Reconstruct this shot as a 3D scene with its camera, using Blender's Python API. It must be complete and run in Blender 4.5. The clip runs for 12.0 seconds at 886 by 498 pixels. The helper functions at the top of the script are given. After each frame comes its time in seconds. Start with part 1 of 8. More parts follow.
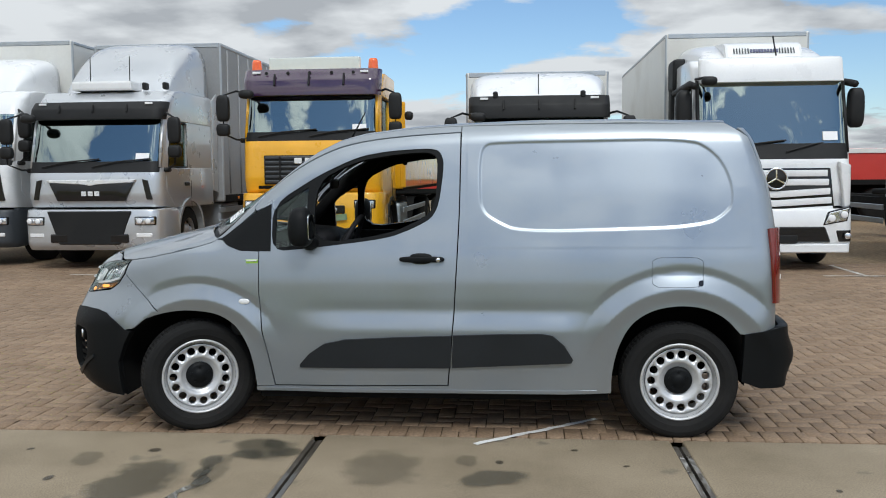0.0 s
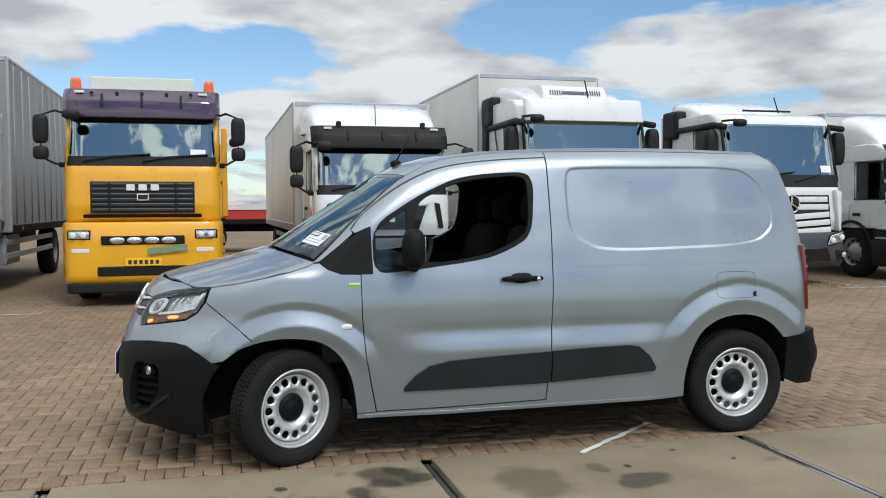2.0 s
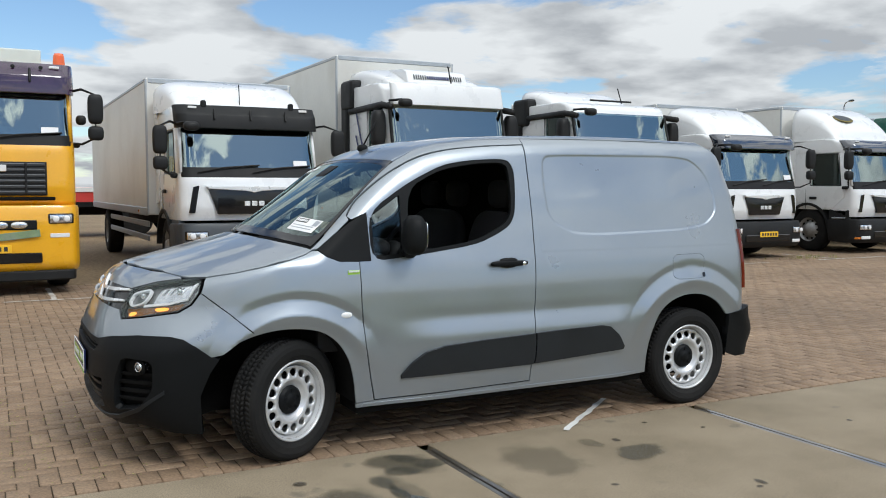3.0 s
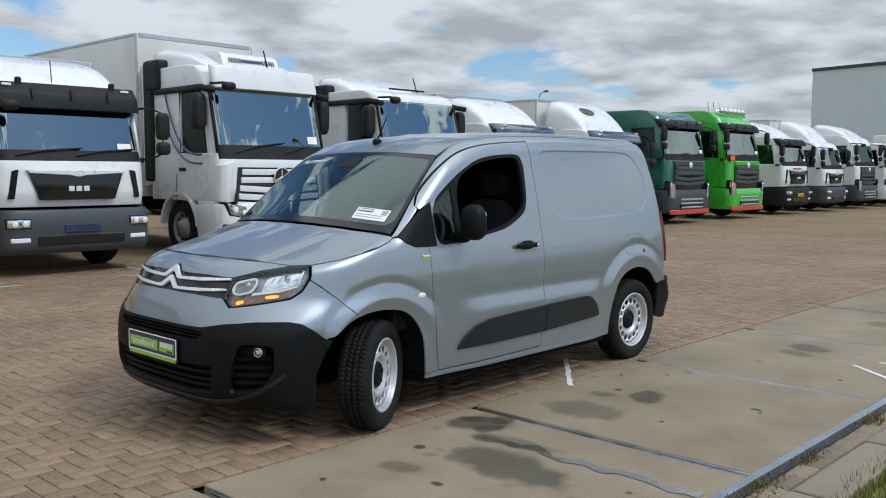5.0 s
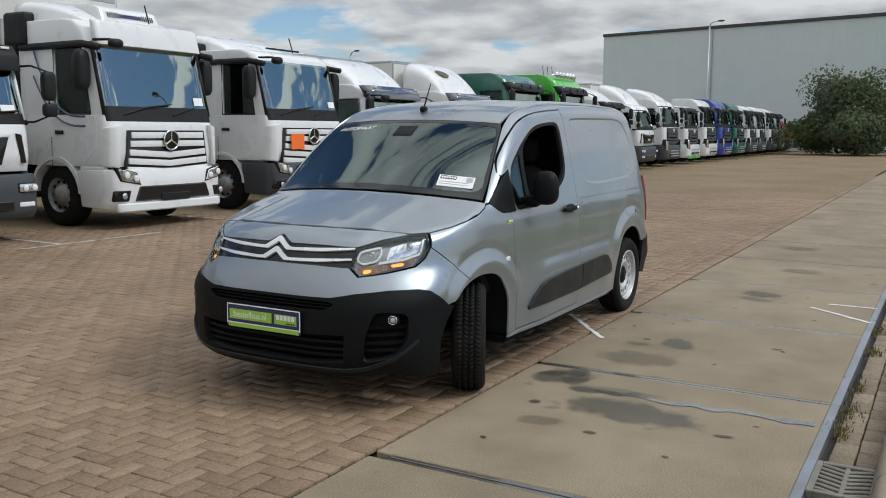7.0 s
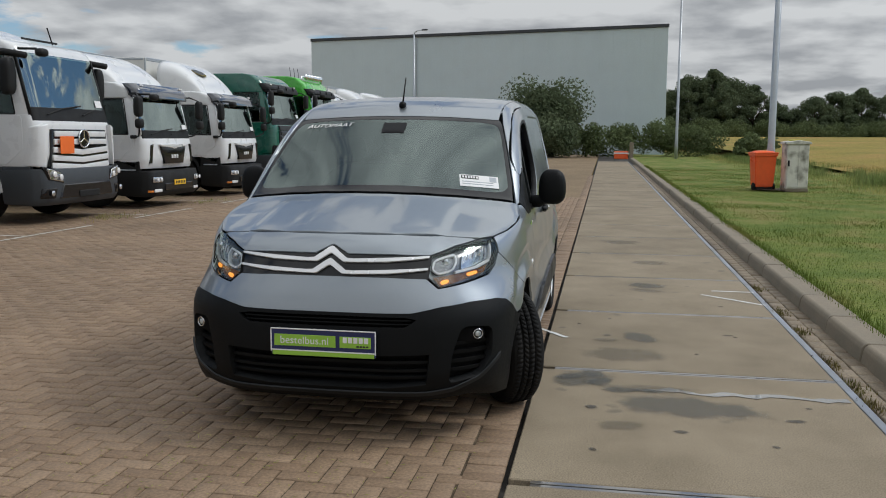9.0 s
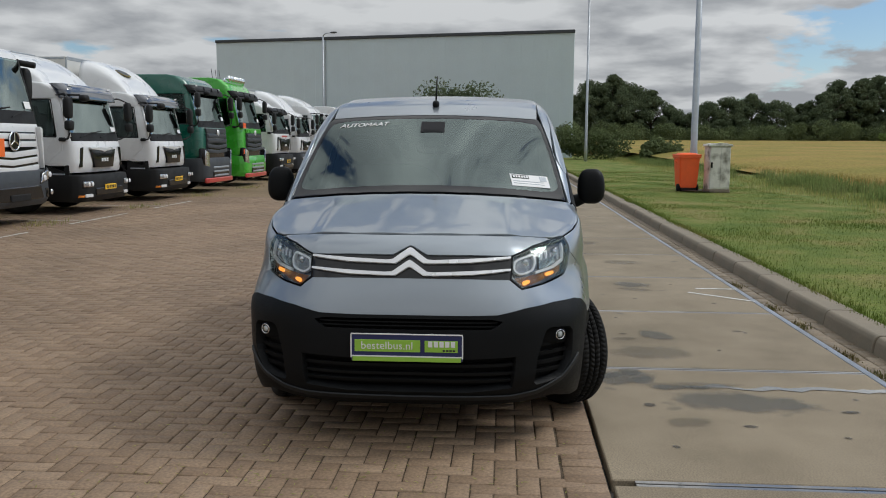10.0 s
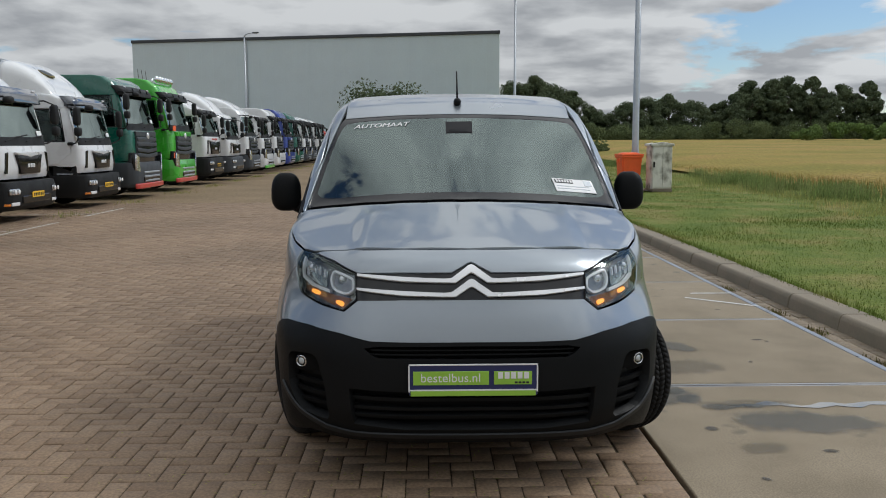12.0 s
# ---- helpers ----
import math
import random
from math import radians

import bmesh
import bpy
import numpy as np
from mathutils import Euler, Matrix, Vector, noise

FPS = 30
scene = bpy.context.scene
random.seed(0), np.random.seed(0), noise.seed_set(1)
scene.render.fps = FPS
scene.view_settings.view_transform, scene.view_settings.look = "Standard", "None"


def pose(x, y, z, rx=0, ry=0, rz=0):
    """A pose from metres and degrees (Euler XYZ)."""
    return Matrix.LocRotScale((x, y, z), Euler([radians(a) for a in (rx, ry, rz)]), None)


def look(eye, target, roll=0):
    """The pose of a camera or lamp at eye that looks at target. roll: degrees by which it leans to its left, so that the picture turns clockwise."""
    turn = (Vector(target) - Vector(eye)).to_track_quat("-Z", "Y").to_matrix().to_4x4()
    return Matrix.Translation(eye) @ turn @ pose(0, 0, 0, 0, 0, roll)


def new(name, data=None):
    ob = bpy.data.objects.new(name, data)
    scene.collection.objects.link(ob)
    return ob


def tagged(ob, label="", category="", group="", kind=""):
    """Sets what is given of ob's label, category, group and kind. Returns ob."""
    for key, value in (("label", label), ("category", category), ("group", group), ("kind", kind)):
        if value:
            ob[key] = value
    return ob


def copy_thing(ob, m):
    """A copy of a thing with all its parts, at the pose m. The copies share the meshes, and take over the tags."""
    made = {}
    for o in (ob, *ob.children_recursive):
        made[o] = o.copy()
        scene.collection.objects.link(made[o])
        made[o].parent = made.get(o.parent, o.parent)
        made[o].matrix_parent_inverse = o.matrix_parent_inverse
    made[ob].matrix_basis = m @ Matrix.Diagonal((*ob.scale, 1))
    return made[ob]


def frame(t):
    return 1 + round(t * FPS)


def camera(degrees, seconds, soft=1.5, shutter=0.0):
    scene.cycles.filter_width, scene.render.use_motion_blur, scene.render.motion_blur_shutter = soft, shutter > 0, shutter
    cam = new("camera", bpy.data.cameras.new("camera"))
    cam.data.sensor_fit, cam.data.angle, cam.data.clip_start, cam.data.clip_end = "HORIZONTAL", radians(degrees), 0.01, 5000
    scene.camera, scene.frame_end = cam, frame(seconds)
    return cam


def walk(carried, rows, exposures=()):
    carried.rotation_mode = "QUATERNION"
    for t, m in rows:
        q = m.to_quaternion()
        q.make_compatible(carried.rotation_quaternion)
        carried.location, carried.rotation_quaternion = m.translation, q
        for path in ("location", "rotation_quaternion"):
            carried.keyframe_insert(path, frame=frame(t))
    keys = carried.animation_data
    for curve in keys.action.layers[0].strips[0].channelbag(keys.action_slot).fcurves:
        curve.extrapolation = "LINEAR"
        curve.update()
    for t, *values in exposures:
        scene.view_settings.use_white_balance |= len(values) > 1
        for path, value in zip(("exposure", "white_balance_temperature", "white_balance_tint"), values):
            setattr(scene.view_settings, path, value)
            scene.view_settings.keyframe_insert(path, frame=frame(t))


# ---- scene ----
cam = camera(53.1, 12.0, soft=1.0)
METRES, EYE, TILT, LEAN, TURN = 11.364, 1.5, 0.0, 0.0, 4.9
ROWS = [
    (0.0, 0.0, 0.0, 0.0, -0.04, -4.78, 0.46),
    (0.5, -0.0483, -0.0002, 0.0011, -3.44, -3.68, 0.45),
    (1.0, -0.0973, 0.0016, 0.0001, -7.29, -3.21, 0.49),
    (1.5, -0.1493, 0.0125, -0.0019, -13.41, -2.9, 0.34),
    (2.0, -0.2022, 0.0235, -0.0043, -19.46, -2.78, 0.24),
    (2.5, -0.2466, 0.0426, -0.0049, -25.08, -3.05, 0.06),
    (3.0, -0.29, 0.0649, -0.0024, -32.22, -3.92, -0.04),
    (5.0, -0.4666, 0.1485, 0.0038, -51.69, -5.13, -0.32),
    (5.5, -0.5017, 0.1744, 0.0075, -55.14, -5.35, -0.28),
    (6.0, -0.531, 0.1995, 0.01, -57.43, -5.91, -0.22),
    (6.5, -0.5507, 0.2367, 0.0064, -60.91, -7.14, -0.27),
    (7.0, -0.5656, 0.2758, 0.0077, -65.06, -7.63, -0.33),
    (7.5, -0.5765, 0.3161, 0.009, -69.77, -7.74, -0.28),
    (9.5, -0.5745, 0.497, 0.0003, -88.3, -7.05, -0.31),
    (10.0, -0.5723, 0.532, -0.0003, -90.96, -6.95, -0.28),
    (10.5, -0.564, 0.555, 0.0004, -93.54, -6.73, -0.21),
    (11.0, -0.5469, 0.5694, 0.0003, -94.85, -6.76, -0.01),
    (11.5, -0.5335, 0.5811, -0.0006, -95.4, -6.82, 0.08),
    (12.0, -0.5213, 0.585, -0.0002, -96.1, -6.86, 0.18),
]
walk(cam, [(t, pose(0, 0, EYE, TILT, LEAN, TURN) @ pose(METRES * x, METRES * y, METRES * z, 90 + pitch, roll, yaw)) for t, x, y, z, yaw, pitch, roll in ROWS],
     exposures=[(0.0, 0.14, 6150, 7), (3.0, 0.24, 6200, 7), (4.8, 0.08, 5880, 7), (5.5, 0.08, 5950, 7), (6.5, 0.05, 6250, 7), (7.5, -0.02, 6220, 8), (9.5, -0.18, 6280, 8), (12.0, -0.16, 6230, 8)])

# ---- sky, sun ----
SUN_ROT, SUN_ELEV = 162.0, 46.0  # degrees: compass turn clockwise from +y, height


def make_world():
    w = bpy.data.worlds.new("sky")
    scene.world = w
    w.use_nodes = True
    nt = w.node_tree
    nt.nodes.clear()
    N, L = nt.nodes.new, nt.links.new
    out = N("ShaderNodeOutputWorld")
    sky = N("ShaderNodeTexSky")
    sky.sky_type = "NISHITA"
    sky.sun_disc = False
    sky.sun_elevation, sky.sun_rotation = radians(SUN_ELEV), radians(SUN_ROT)
    sky.air_density, sky.dust_density, sky.ozone_density = 1.0, 0.3, 4.0
    bg_sky = N("ShaderNodeBackground")
    L(sky.outputs[0], bg_sky.inputs[0])
    bg_sky.inputs[1].default_value = 0.105
    tc = N("ShaderNodeTexCoord")
    sep = N("ShaderNodeSeparateXYZ")
    L(tc.outputs["Generated"], sep.inputs[0])
    up = N("ShaderNodeMath"); up.operation = "ADD"
    L(sep.outputs[2], up.inputs[0]); up.inputs[1].default_value = 0.16
    mx = N("ShaderNodeMath"); mx.operation = "MAXIMUM"
    L(up.outputs[0], mx.inputs[0]); mx.inputs[1].default_value = 0.08
    dx = N("ShaderNodeMath"); dx.operation = "DIVIDE"
    L(sep.outputs[0], dx.inputs[0]); L(mx.outputs[0], dx.inputs[1])
    dy = N("ShaderNodeMath"); dy.operation = "DIVIDE"
    L(sep.outputs[1], dy.inputs[0]); L(mx.outputs[0], dy.inputs[1])
    com = N("ShaderNodeCombineXYZ")
    L(dx.outputs[0], com.inputs[0]); L(dy.outputs[0], com.inputs[1]); com.inputs[2].default_value = 15.2
    big = N("ShaderNodeTexNoise")
    L(com.outputs[0], big.inputs["Vector"])
    big.inputs["Scale"].default_value, big.inputs["Detail"].default_value = 1.05, 10.0
    big.inputs["Roughness"].default_value, big.inputs["Distortion"].default_value = 0.55, 0.2
    cover = N("ShaderNodeMapRange")
    # the cloud deck closes up overhead
    over = N("ShaderNodeMapRange"); over.interpolation_type = "SMOOTHSTEP"
    L(sep.outputs[2], over.inputs[0])
    over.inputs[1].default_value, over.inputs[2].default_value, over.inputs[4].default_value = 0.52, 0.80, 0.20
    # higher up the heaps are seen from below and look smaller
    heaps = N("ShaderNodeTexNoise")
    L(com.outputs[0], heaps.inputs["Vector"])
    heaps.inputs["Scale"].default_value, heaps.inputs["Detail"].default_value = 4.6, 9.0
    heaps.inputs["Roughness"].default_value, heaps.inputs["Distortion"].default_value = 0.6, 0.35
    high = N("ShaderNodeMapRange"); high.interpolation_type = "SMOOTHSTEP"
    L(sep.outputs[2], high.inputs[0])
    high.inputs[1].default_value, high.inputs[2].default_value = 0.23, 0.38
    both = N("ShaderNodeMix"); both.data_type = "FLOAT"
    open_up = N("ShaderNodeMath"); open_up.operation = "SUBTRACT"
    L(heaps.outputs["Fac"], open_up.inputs[0]); open_up.inputs[1].default_value = 0.09
    L(high.outputs[0], both.inputs[0]); L(big.outputs["Fac"], both.inputs[2]); L(open_up.outputs[0], both.inputs[3])
    sm = N("ShaderNodeMath"); sm.operation = "ADD"
    L(both.outputs[0], sm.inputs[0]); L(over.outputs[0], sm.inputs[1])
    # more cloud to the east and west than to the north
    sq = N("ShaderNodeMath"); sq.operation = "MULTIPLY"
    L(sep.outputs[0], sq.inputs[0]); L(sep.outputs[0], sq.inputs[1])
    east = N("ShaderNodeMath"); east.operation = "MULTIPLY_ADD"
    west = N("ShaderNodeMath"); west.operation = "MULTIPLY_ADD"
    L(sep.outputs[0], west.inputs[0]); west.inputs[1].default_value = -0.10; L(sm.outputs[0], west.inputs[2])
    L(sq.outputs[0], east.inputs[0]); east.inputs[1].default_value = 0.18; L(west.outputs[0], east.inputs[2])
    L(east.outputs[0], cover.inputs[0])
    cover.inputs[1].default_value, cover.inputs[2].default_value = 0.442, 0.492
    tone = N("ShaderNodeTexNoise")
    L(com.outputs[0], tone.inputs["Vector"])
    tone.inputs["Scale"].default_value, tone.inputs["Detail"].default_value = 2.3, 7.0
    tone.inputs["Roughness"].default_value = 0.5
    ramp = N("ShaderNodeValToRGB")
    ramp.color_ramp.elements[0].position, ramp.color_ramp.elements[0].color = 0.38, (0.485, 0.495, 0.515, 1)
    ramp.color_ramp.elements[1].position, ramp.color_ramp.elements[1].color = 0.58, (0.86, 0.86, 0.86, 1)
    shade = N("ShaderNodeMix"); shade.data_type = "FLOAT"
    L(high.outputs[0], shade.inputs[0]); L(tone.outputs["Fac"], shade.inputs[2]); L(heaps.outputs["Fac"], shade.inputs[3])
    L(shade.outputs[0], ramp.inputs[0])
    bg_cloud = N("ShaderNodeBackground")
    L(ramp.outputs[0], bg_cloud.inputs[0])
    # clouds glow more towards the sun
    dot = N("ShaderNodeVectorMath"); dot.operation = "DOT_PRODUCT"
    nrm = N("ShaderNodeVectorMath"); nrm.operation = "NORMALIZE"
    L(tc.outputs["Generated"], nrm.inputs[0]); L(nrm.outputs[0], dot.inputs[0])
    e, r = radians(SUN_ELEV), radians(SUN_ROT)
    dot.inputs[1].default_value = (math.sin(r) * math.cos(e), math.cos(r) * math.cos(e), math.sin(e))
    glow = N("ShaderNodeMapRange"); glow.interpolation_type = "SMOOTHSTEP"
    L(dot.outputs["Value"], glow.inputs[0])
    glow.inputs[1].default_value, glow.inputs[2].default_value = 0.35, 1.0
    glow.inputs[3].default_value, glow.inputs[4].default_value = 0.82, 1.35
    # an overcast deck is brighter overhead than low down
    zen = N("ShaderNodeMath"); zen.operation = "MULTIPLY_ADD"
    L(sep.outputs[2], zen.inputs[0]); zen.inputs[1].default_value, zen.inputs[2].default_value = 0.66, 0.88
    lum = N("ShaderNodeMath"); lum.operation = "MULTIPLY"
    L(glow.outputs[0], lum.inputs[0]); L(zen.outputs[0], lum.inputs[1])
    L(lum.outputs[0], bg_cloud.inputs[1])
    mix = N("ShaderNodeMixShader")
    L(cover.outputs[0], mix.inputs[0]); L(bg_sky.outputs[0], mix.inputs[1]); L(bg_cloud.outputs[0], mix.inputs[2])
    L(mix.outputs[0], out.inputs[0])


make_world()
sun_data = bpy.data.lights.new("sun", "SUN")
sun_data.energy, sun_data.angle, sun_data.color = 1.5, radians(14), (1.0, 0.96, 0.9)
sun = new("sun", sun_data)
_e, _r = radians(SUN_ELEV), radians(SUN_ROT)
sun.matrix_world = look((30 * math.sin(_r) * math.cos(_e), 30 * math.cos(_r) * math.cos(_e), 30 * math.sin(_e)), (0, 0, 0))
scene.view_settings.exposure = 0.0

# ---- materials ----
def nodes_of(name):
    m = bpy.data.materials.new(name)
    m.use_nodes = True
    nt = m.node_tree
    return m, nt, nt.nodes["Principled BSDF"]


def plain(name, color, rough=0.5, metal=0.0, coat=0.0, var=0.12, scale=9.0, bump=0.0, bump_scale=160.0, spec=0.5, dirt=None, dirt_amount=0.0, coat_ior=1.5):
    """A surface with mottling at a coarse and a fine scale, a little relief, and optional dirt patches."""
    m, nt, b = nodes_of(name)
    N, L = nt.nodes.new, nt.links.new
    tc = N("ShaderNodeTexCoord")
    n1 = N("ShaderNodeTexNoise"); n1.inputs["Scale"].default_value = scale; n1.inputs["Detail"].default_value = 5
    n2 = N("ShaderNodeTexNoise"); n2.inputs["Scale"].default_value = scale * 12; n2.inputs["Detail"].default_value = 3
    L(tc.outputs["Object"], n1.inputs["Vector"]); L(tc.outputs["Object"], n2.inputs["Vector"])
    mixn = N("ShaderNodeMix"); mixn.data_type = "FLOAT"; mixn.inputs[0].default_value = 0.4
    L(n1.outputs["Fac"], mixn.inputs[2]); L(n2.outputs["Fac"], mixn.inputs[3])
    rng = N("ShaderNodeMapRange")
    L(mixn.outputs[0], rng.inputs[0])
    rng.inputs[1].default_value, rng.inputs[2].default_value = 0.3, 0.7
    rng.inputs[3].default_value, rng.inputs[4].default_value = 1 - var, 1 + var
    mul = N("ShaderNodeMix"); mul.data_type = "RGBA"; mul.blend_type = "MULTIPLY"; mul.inputs[0].default_value = 1
    mul.inputs[6].default_value = (*color, 1)
    L(rng.outputs[0], mul.inputs[7])
    col = mul.outputs[2]
    if dirt:
        n3 = N("ShaderNodeTexNoise"); n3.inputs["Scale"].default_value = scale * 0.35; n3.inputs["Detail"].default_value = 8
        L(tc.outputs["Object"], n3.inputs["Vector"])
        r3 = N("ShaderNodeMapRange"); L(n3.outputs["Fac"], r3.inputs[0])
        r3.inputs[1].default_value, r3.inputs[2].default_value, r3.inputs[4].default_value = 0.48, 0.68, dirt_amount
        md = N("ShaderNodeMix"); md.data_type = "RGBA"
        L(r3.outputs[0], md.inputs[0]); L(col, md.inputs[6]); md.inputs[7].default_value = (*dirt, 1)
        col = md.outputs[2]
    L(col, b.inputs["Base Color"])
    rr = N("ShaderNodeMapRange"); L(n1.outputs["Fac"], rr.inputs[0])
    rr.inputs[1].default_value, rr.inputs[2].default_value = 0.3, 0.7
    rr.inputs[3].default_value, rr.inputs[4].default_value = max(rough - 0.06, 0.02), min(rough + 0.08, 1)
    L(rr.outputs[0], b.inputs["Roughness"])
    b.inputs["Metallic"].default_value = metal
    b.inputs["Coat Weight"].default_value = coat
    b.inputs["Coat Roughness"].default_value = 0.03
    b.inputs["Coat IOR"].default_value = coat_ior
    b.inputs["Specular IOR Level"].default_value = spec
    if bump:
        n4 = N("ShaderNodeTexNoise"); n4.inputs["Scale"].default_value = bump_scale; n4.inputs["Detail"].default_value = 4
        L(tc.outputs["Object"], n4.inputs["Vector"])
        bp = N("ShaderNodeBump"); bp.inputs["Strength"].default_value = bump; bp.inputs["Distance"].default_value = 0.004
        L(n4.outputs["Fac"], bp.inputs["Height"]); L(bp.outputs[0], b.inputs["Normal"])
    return m


def glass_mat(name, tint=(0.75, 0.85, 0.82), rough=0.0, body=0.0, body_color=(0.02, 0.025, 0.025), ior=2.0):
    """Thin pane: mostly lets light through, with Fresnel gloss; body makes it a dark pane over an unlit inside."""
    m, nt, b = nodes_of(name)
    N, L = nt.nodes.new, nt.links.new
    out = nt.nodes["Material Output"]
    tr = N("ShaderNodeBsdfTransparent"); tr.inputs[0].default_value = (*tint, 1)
    gl = N("ShaderNodeBsdfGlossy"); gl.inputs[0].default_value = (0.86, 1.0, 0.96, 1); gl.inputs["Roughness"].default_value = rough + 0.005
    fr = N("ShaderNodeFresnel"); fr.inputs[0].default_value = ior
    mx = N("ShaderNodeMixShader")
    L(fr.outputs[0], mx.inputs[0]); L(tr.outputs[0], mx.inputs[1]); L(gl.outputs[0], mx.inputs[2])
    L(mx.outputs[0], out.inputs[0])
    return m


M = {}
M["van_paint"] = plain("grey_metallic_paint", (0.288, 0.319, 0.350), rough=0.33, metal=0.68, coat=0.8, var=0.015, scale=3)
M["black_plastic"] = plain("black_grained_plastic", (0.0060, 0.0068, 0.0076), rough=0.5, var=0.12, scale=5, spec=0.14, bump=0.15, bump_scale=900)
M["moulding"] = plain("dark_grey_moulding", (0.013, 0.015, 0.0175), rough=0.42, var=0.1, scale=5, spec=0.3, bump=0.1, bump_scale=900)
M["gloss_black"] = plain("gloss_black", (0.008, 0.008, 0.009), rough=0.12, var=0.1)
M["soft_black"] = plain("dark_underside", (0.005, 0.005, 0.005), rough=0.9, var=0.2, spec=0.15)
M["tyre"] = plain("tyre_rubber", (0.011, 0.011, 0.011), rough=0.8, spec=0.18, var=0.2, scale=14, bump=0.3, bump_scale=300, dirt=(0.028, 0.026, 0.024), dirt_amount=0.35)
M["rim"] = plain("silver_rim_paint", (0.62, 0.63, 0.64), rough=0.34, metal=0.45, var=0.06, scale=14, dirt=(0.3, 0.29, 0.27), dirt_amount=0.25)
M["lorry_rim"] = plain("dusty_lorry_rim", (0.33, 0.33, 0.33), rough=0.4, metal=0.4, var=0.2, scale=12, dirt=(0.12, 0.11, 0.10), dirt_amount=0.6)
M["chrome"] = plain("chrome", (0.82, 0.83, 0.84), rough=0.09, metal=1.0, var=0.02)
M["satin_silver"] = plain("satin_silver", (0.80, 0.81, 0.82), rough=0.22, metal=0.35, var=0.02, coat=0.6)
M["glass"] = glass_mat("window_glass", (0.88, 0.93, 0.91), ior=1.5)
M["windshield_glass"] = glass_mat("windshield_glass", (0.37, 0.46, 0.43), ior=2.2)
M["lamp_glass"] = glass_mat("lamp_lens", (0.96, 0.97, 0.98), ior=1.5)
M["red_lens"] = plain("red_lens", (0.15, 0.010, 0.008), rough=0.1, coat=1.0, var=0.15)
M["white_lens"] = plain("white_lens", (0.75, 0.75, 0.75), rough=0.12, coat=1.0, var=0.05)
M["amber_lens"] = plain("amber_lens", (0.75, 0.22, 0.02), rough=0.15, coat=1.0, var=0.1)
M["reflector"] = plain("lamp_reflector", (0.66, 0.67, 0.69), rough=0.12, metal=0.85, var=0.45, scale=22, coat=1.0)
M["interior"] = plain("dark_interior_trim", (0.016, 0.016, 0.018), rough=0.7, var=0.15, spec=0.25)
M["seat_cloth"] = plain("seat_cloth", (0.018, 0.018, 0.021), rough=0.95, var=0.2, scale=30)
M["grey_trim"] = plain("grey_roof_lining", (0.42, 0.42, 0.41), rough=0.9, var=0.06)
M["paper"] = plain("white_paper", (0.80, 0.80, 0.80), rough=0.6, var=0.03)
M["ink"] = plain("black_ink", (0.02, 0.02, 0.02), rough=0.6, var=0.05)
M["lime"] = plain("lime_green_plate", (0.30, 0.55, 0.06), rough=0.35, coat=0.5, var=0.05)
M["dull_green"] = plain("dirty_green_sign", (0.17, 0.24, 0.13), rough=0.5, var=0.25, scale=9, dirt=(0.30, 0.31, 0.28), dirt_amount=0.7)
M["navy"] = plain("navy_plate", (0.01, 0.02, 0.10), rough=0.35, coat=0.5, var=0.05)
M["white_paint"] = plain("white_truck_paint", (0.72, 0.73, 0.735), rough=0.3, coat=0.7, var=0.04, scale=3, dirt=(0.6, 0.59, 0.55), dirt_amount=0.12)
M["cream_panel"] = plain("white_box_panel", (0.68, 0.68, 0.65), rough=0.45, var=0.05, scale=1.5, dirt=(0.42, 0.38, 0.32), dirt_amount=0.35)
M["silver_paint"] = plain("silver_truck_paint", (0.50, 0.52, 0.54), rough=0.3, metal=0.5, coat=0.8, var=0.04, scale=3)
M["grey_tarp"] = plain("grey_tarpaulin", (0.27, 0.28, 0.29), rough=0.6, var=0.12, scale=2.0, bump=0.5, bump_scale=5, dirt=(0.18, 0.18, 0.17), dirt_amount=0.4)
M["yellow_paint"] = plain("yellow_truck_paint", (0.80, 0.40, 0.008), rough=0.3, coat=0.8, var=0.05, scale=3, dirt=(0.5, 0.27, 0.02), dirt_amount=0.2)
M["green_dark"] = plain("dark_green_truck_paint", (0.008, 0.11, 0.075), rough=0.28, coat=0.8, var=0.06, scale=3)
M["green_bright"] = plain("bright_green_truck_paint", (0.06, 0.42, 0.03), rough=0.28, coat=0.8, var=0.06, scale=3)
M["blue_paint"] = plain("blue_truck_paint", (0.02, 0.05, 0.30), rough=0.3, coat=0.8, var=0.06, scale=3)
M["red_paint"] = plain("red_truck_paint", (0.50, 0.04, 0.03), rough=0.35, coat=0.6, var=0.08, scale=3)
M["purple_visor"] = plain("purple_tinted_visor", (0.045, 0.02, 0.05), rough=0.12, coat=1.0, var=0.2, scale=2)
M["truck_plastic"] = plain("grey_black_truck_plastic", (0.010, 0.0105, 0.011), rough=0.55, spec=0.28, var=0.15, scale=6, dirt=(0.03, 0.029, 0.027), dirt_amount=0.2)
M["slate_plastic"] = plain("slate_grey_bumper", (0.042, 0.048, 0.055), rough=0.5, var=0.1, scale=6)
M["truck_glass"] = glass_mat("lorry_windscreen", (0.26, 0.31, 0.31), ior=3.6)
M["side_glass"] = glass_mat("lorry_side_glass", (0.45, 0.52, 0.52), ior=1.6)
M["cab_lining"] = plain("pale_cab_lining", (0.36, 0.38, 0.38), rough=0.9, var=0.1)
M["badge_silver"] = plain("badge_silver", (0.74, 0.75, 0.76), rough=0.3, metal=0.3, var=0.03)
M["smoke_visor"] = plain("smoked_visor", (0.02, 0.025, 0.04), rough=0.1, coat=1.0, var=0.2, scale=2, coat_ior=2.0)
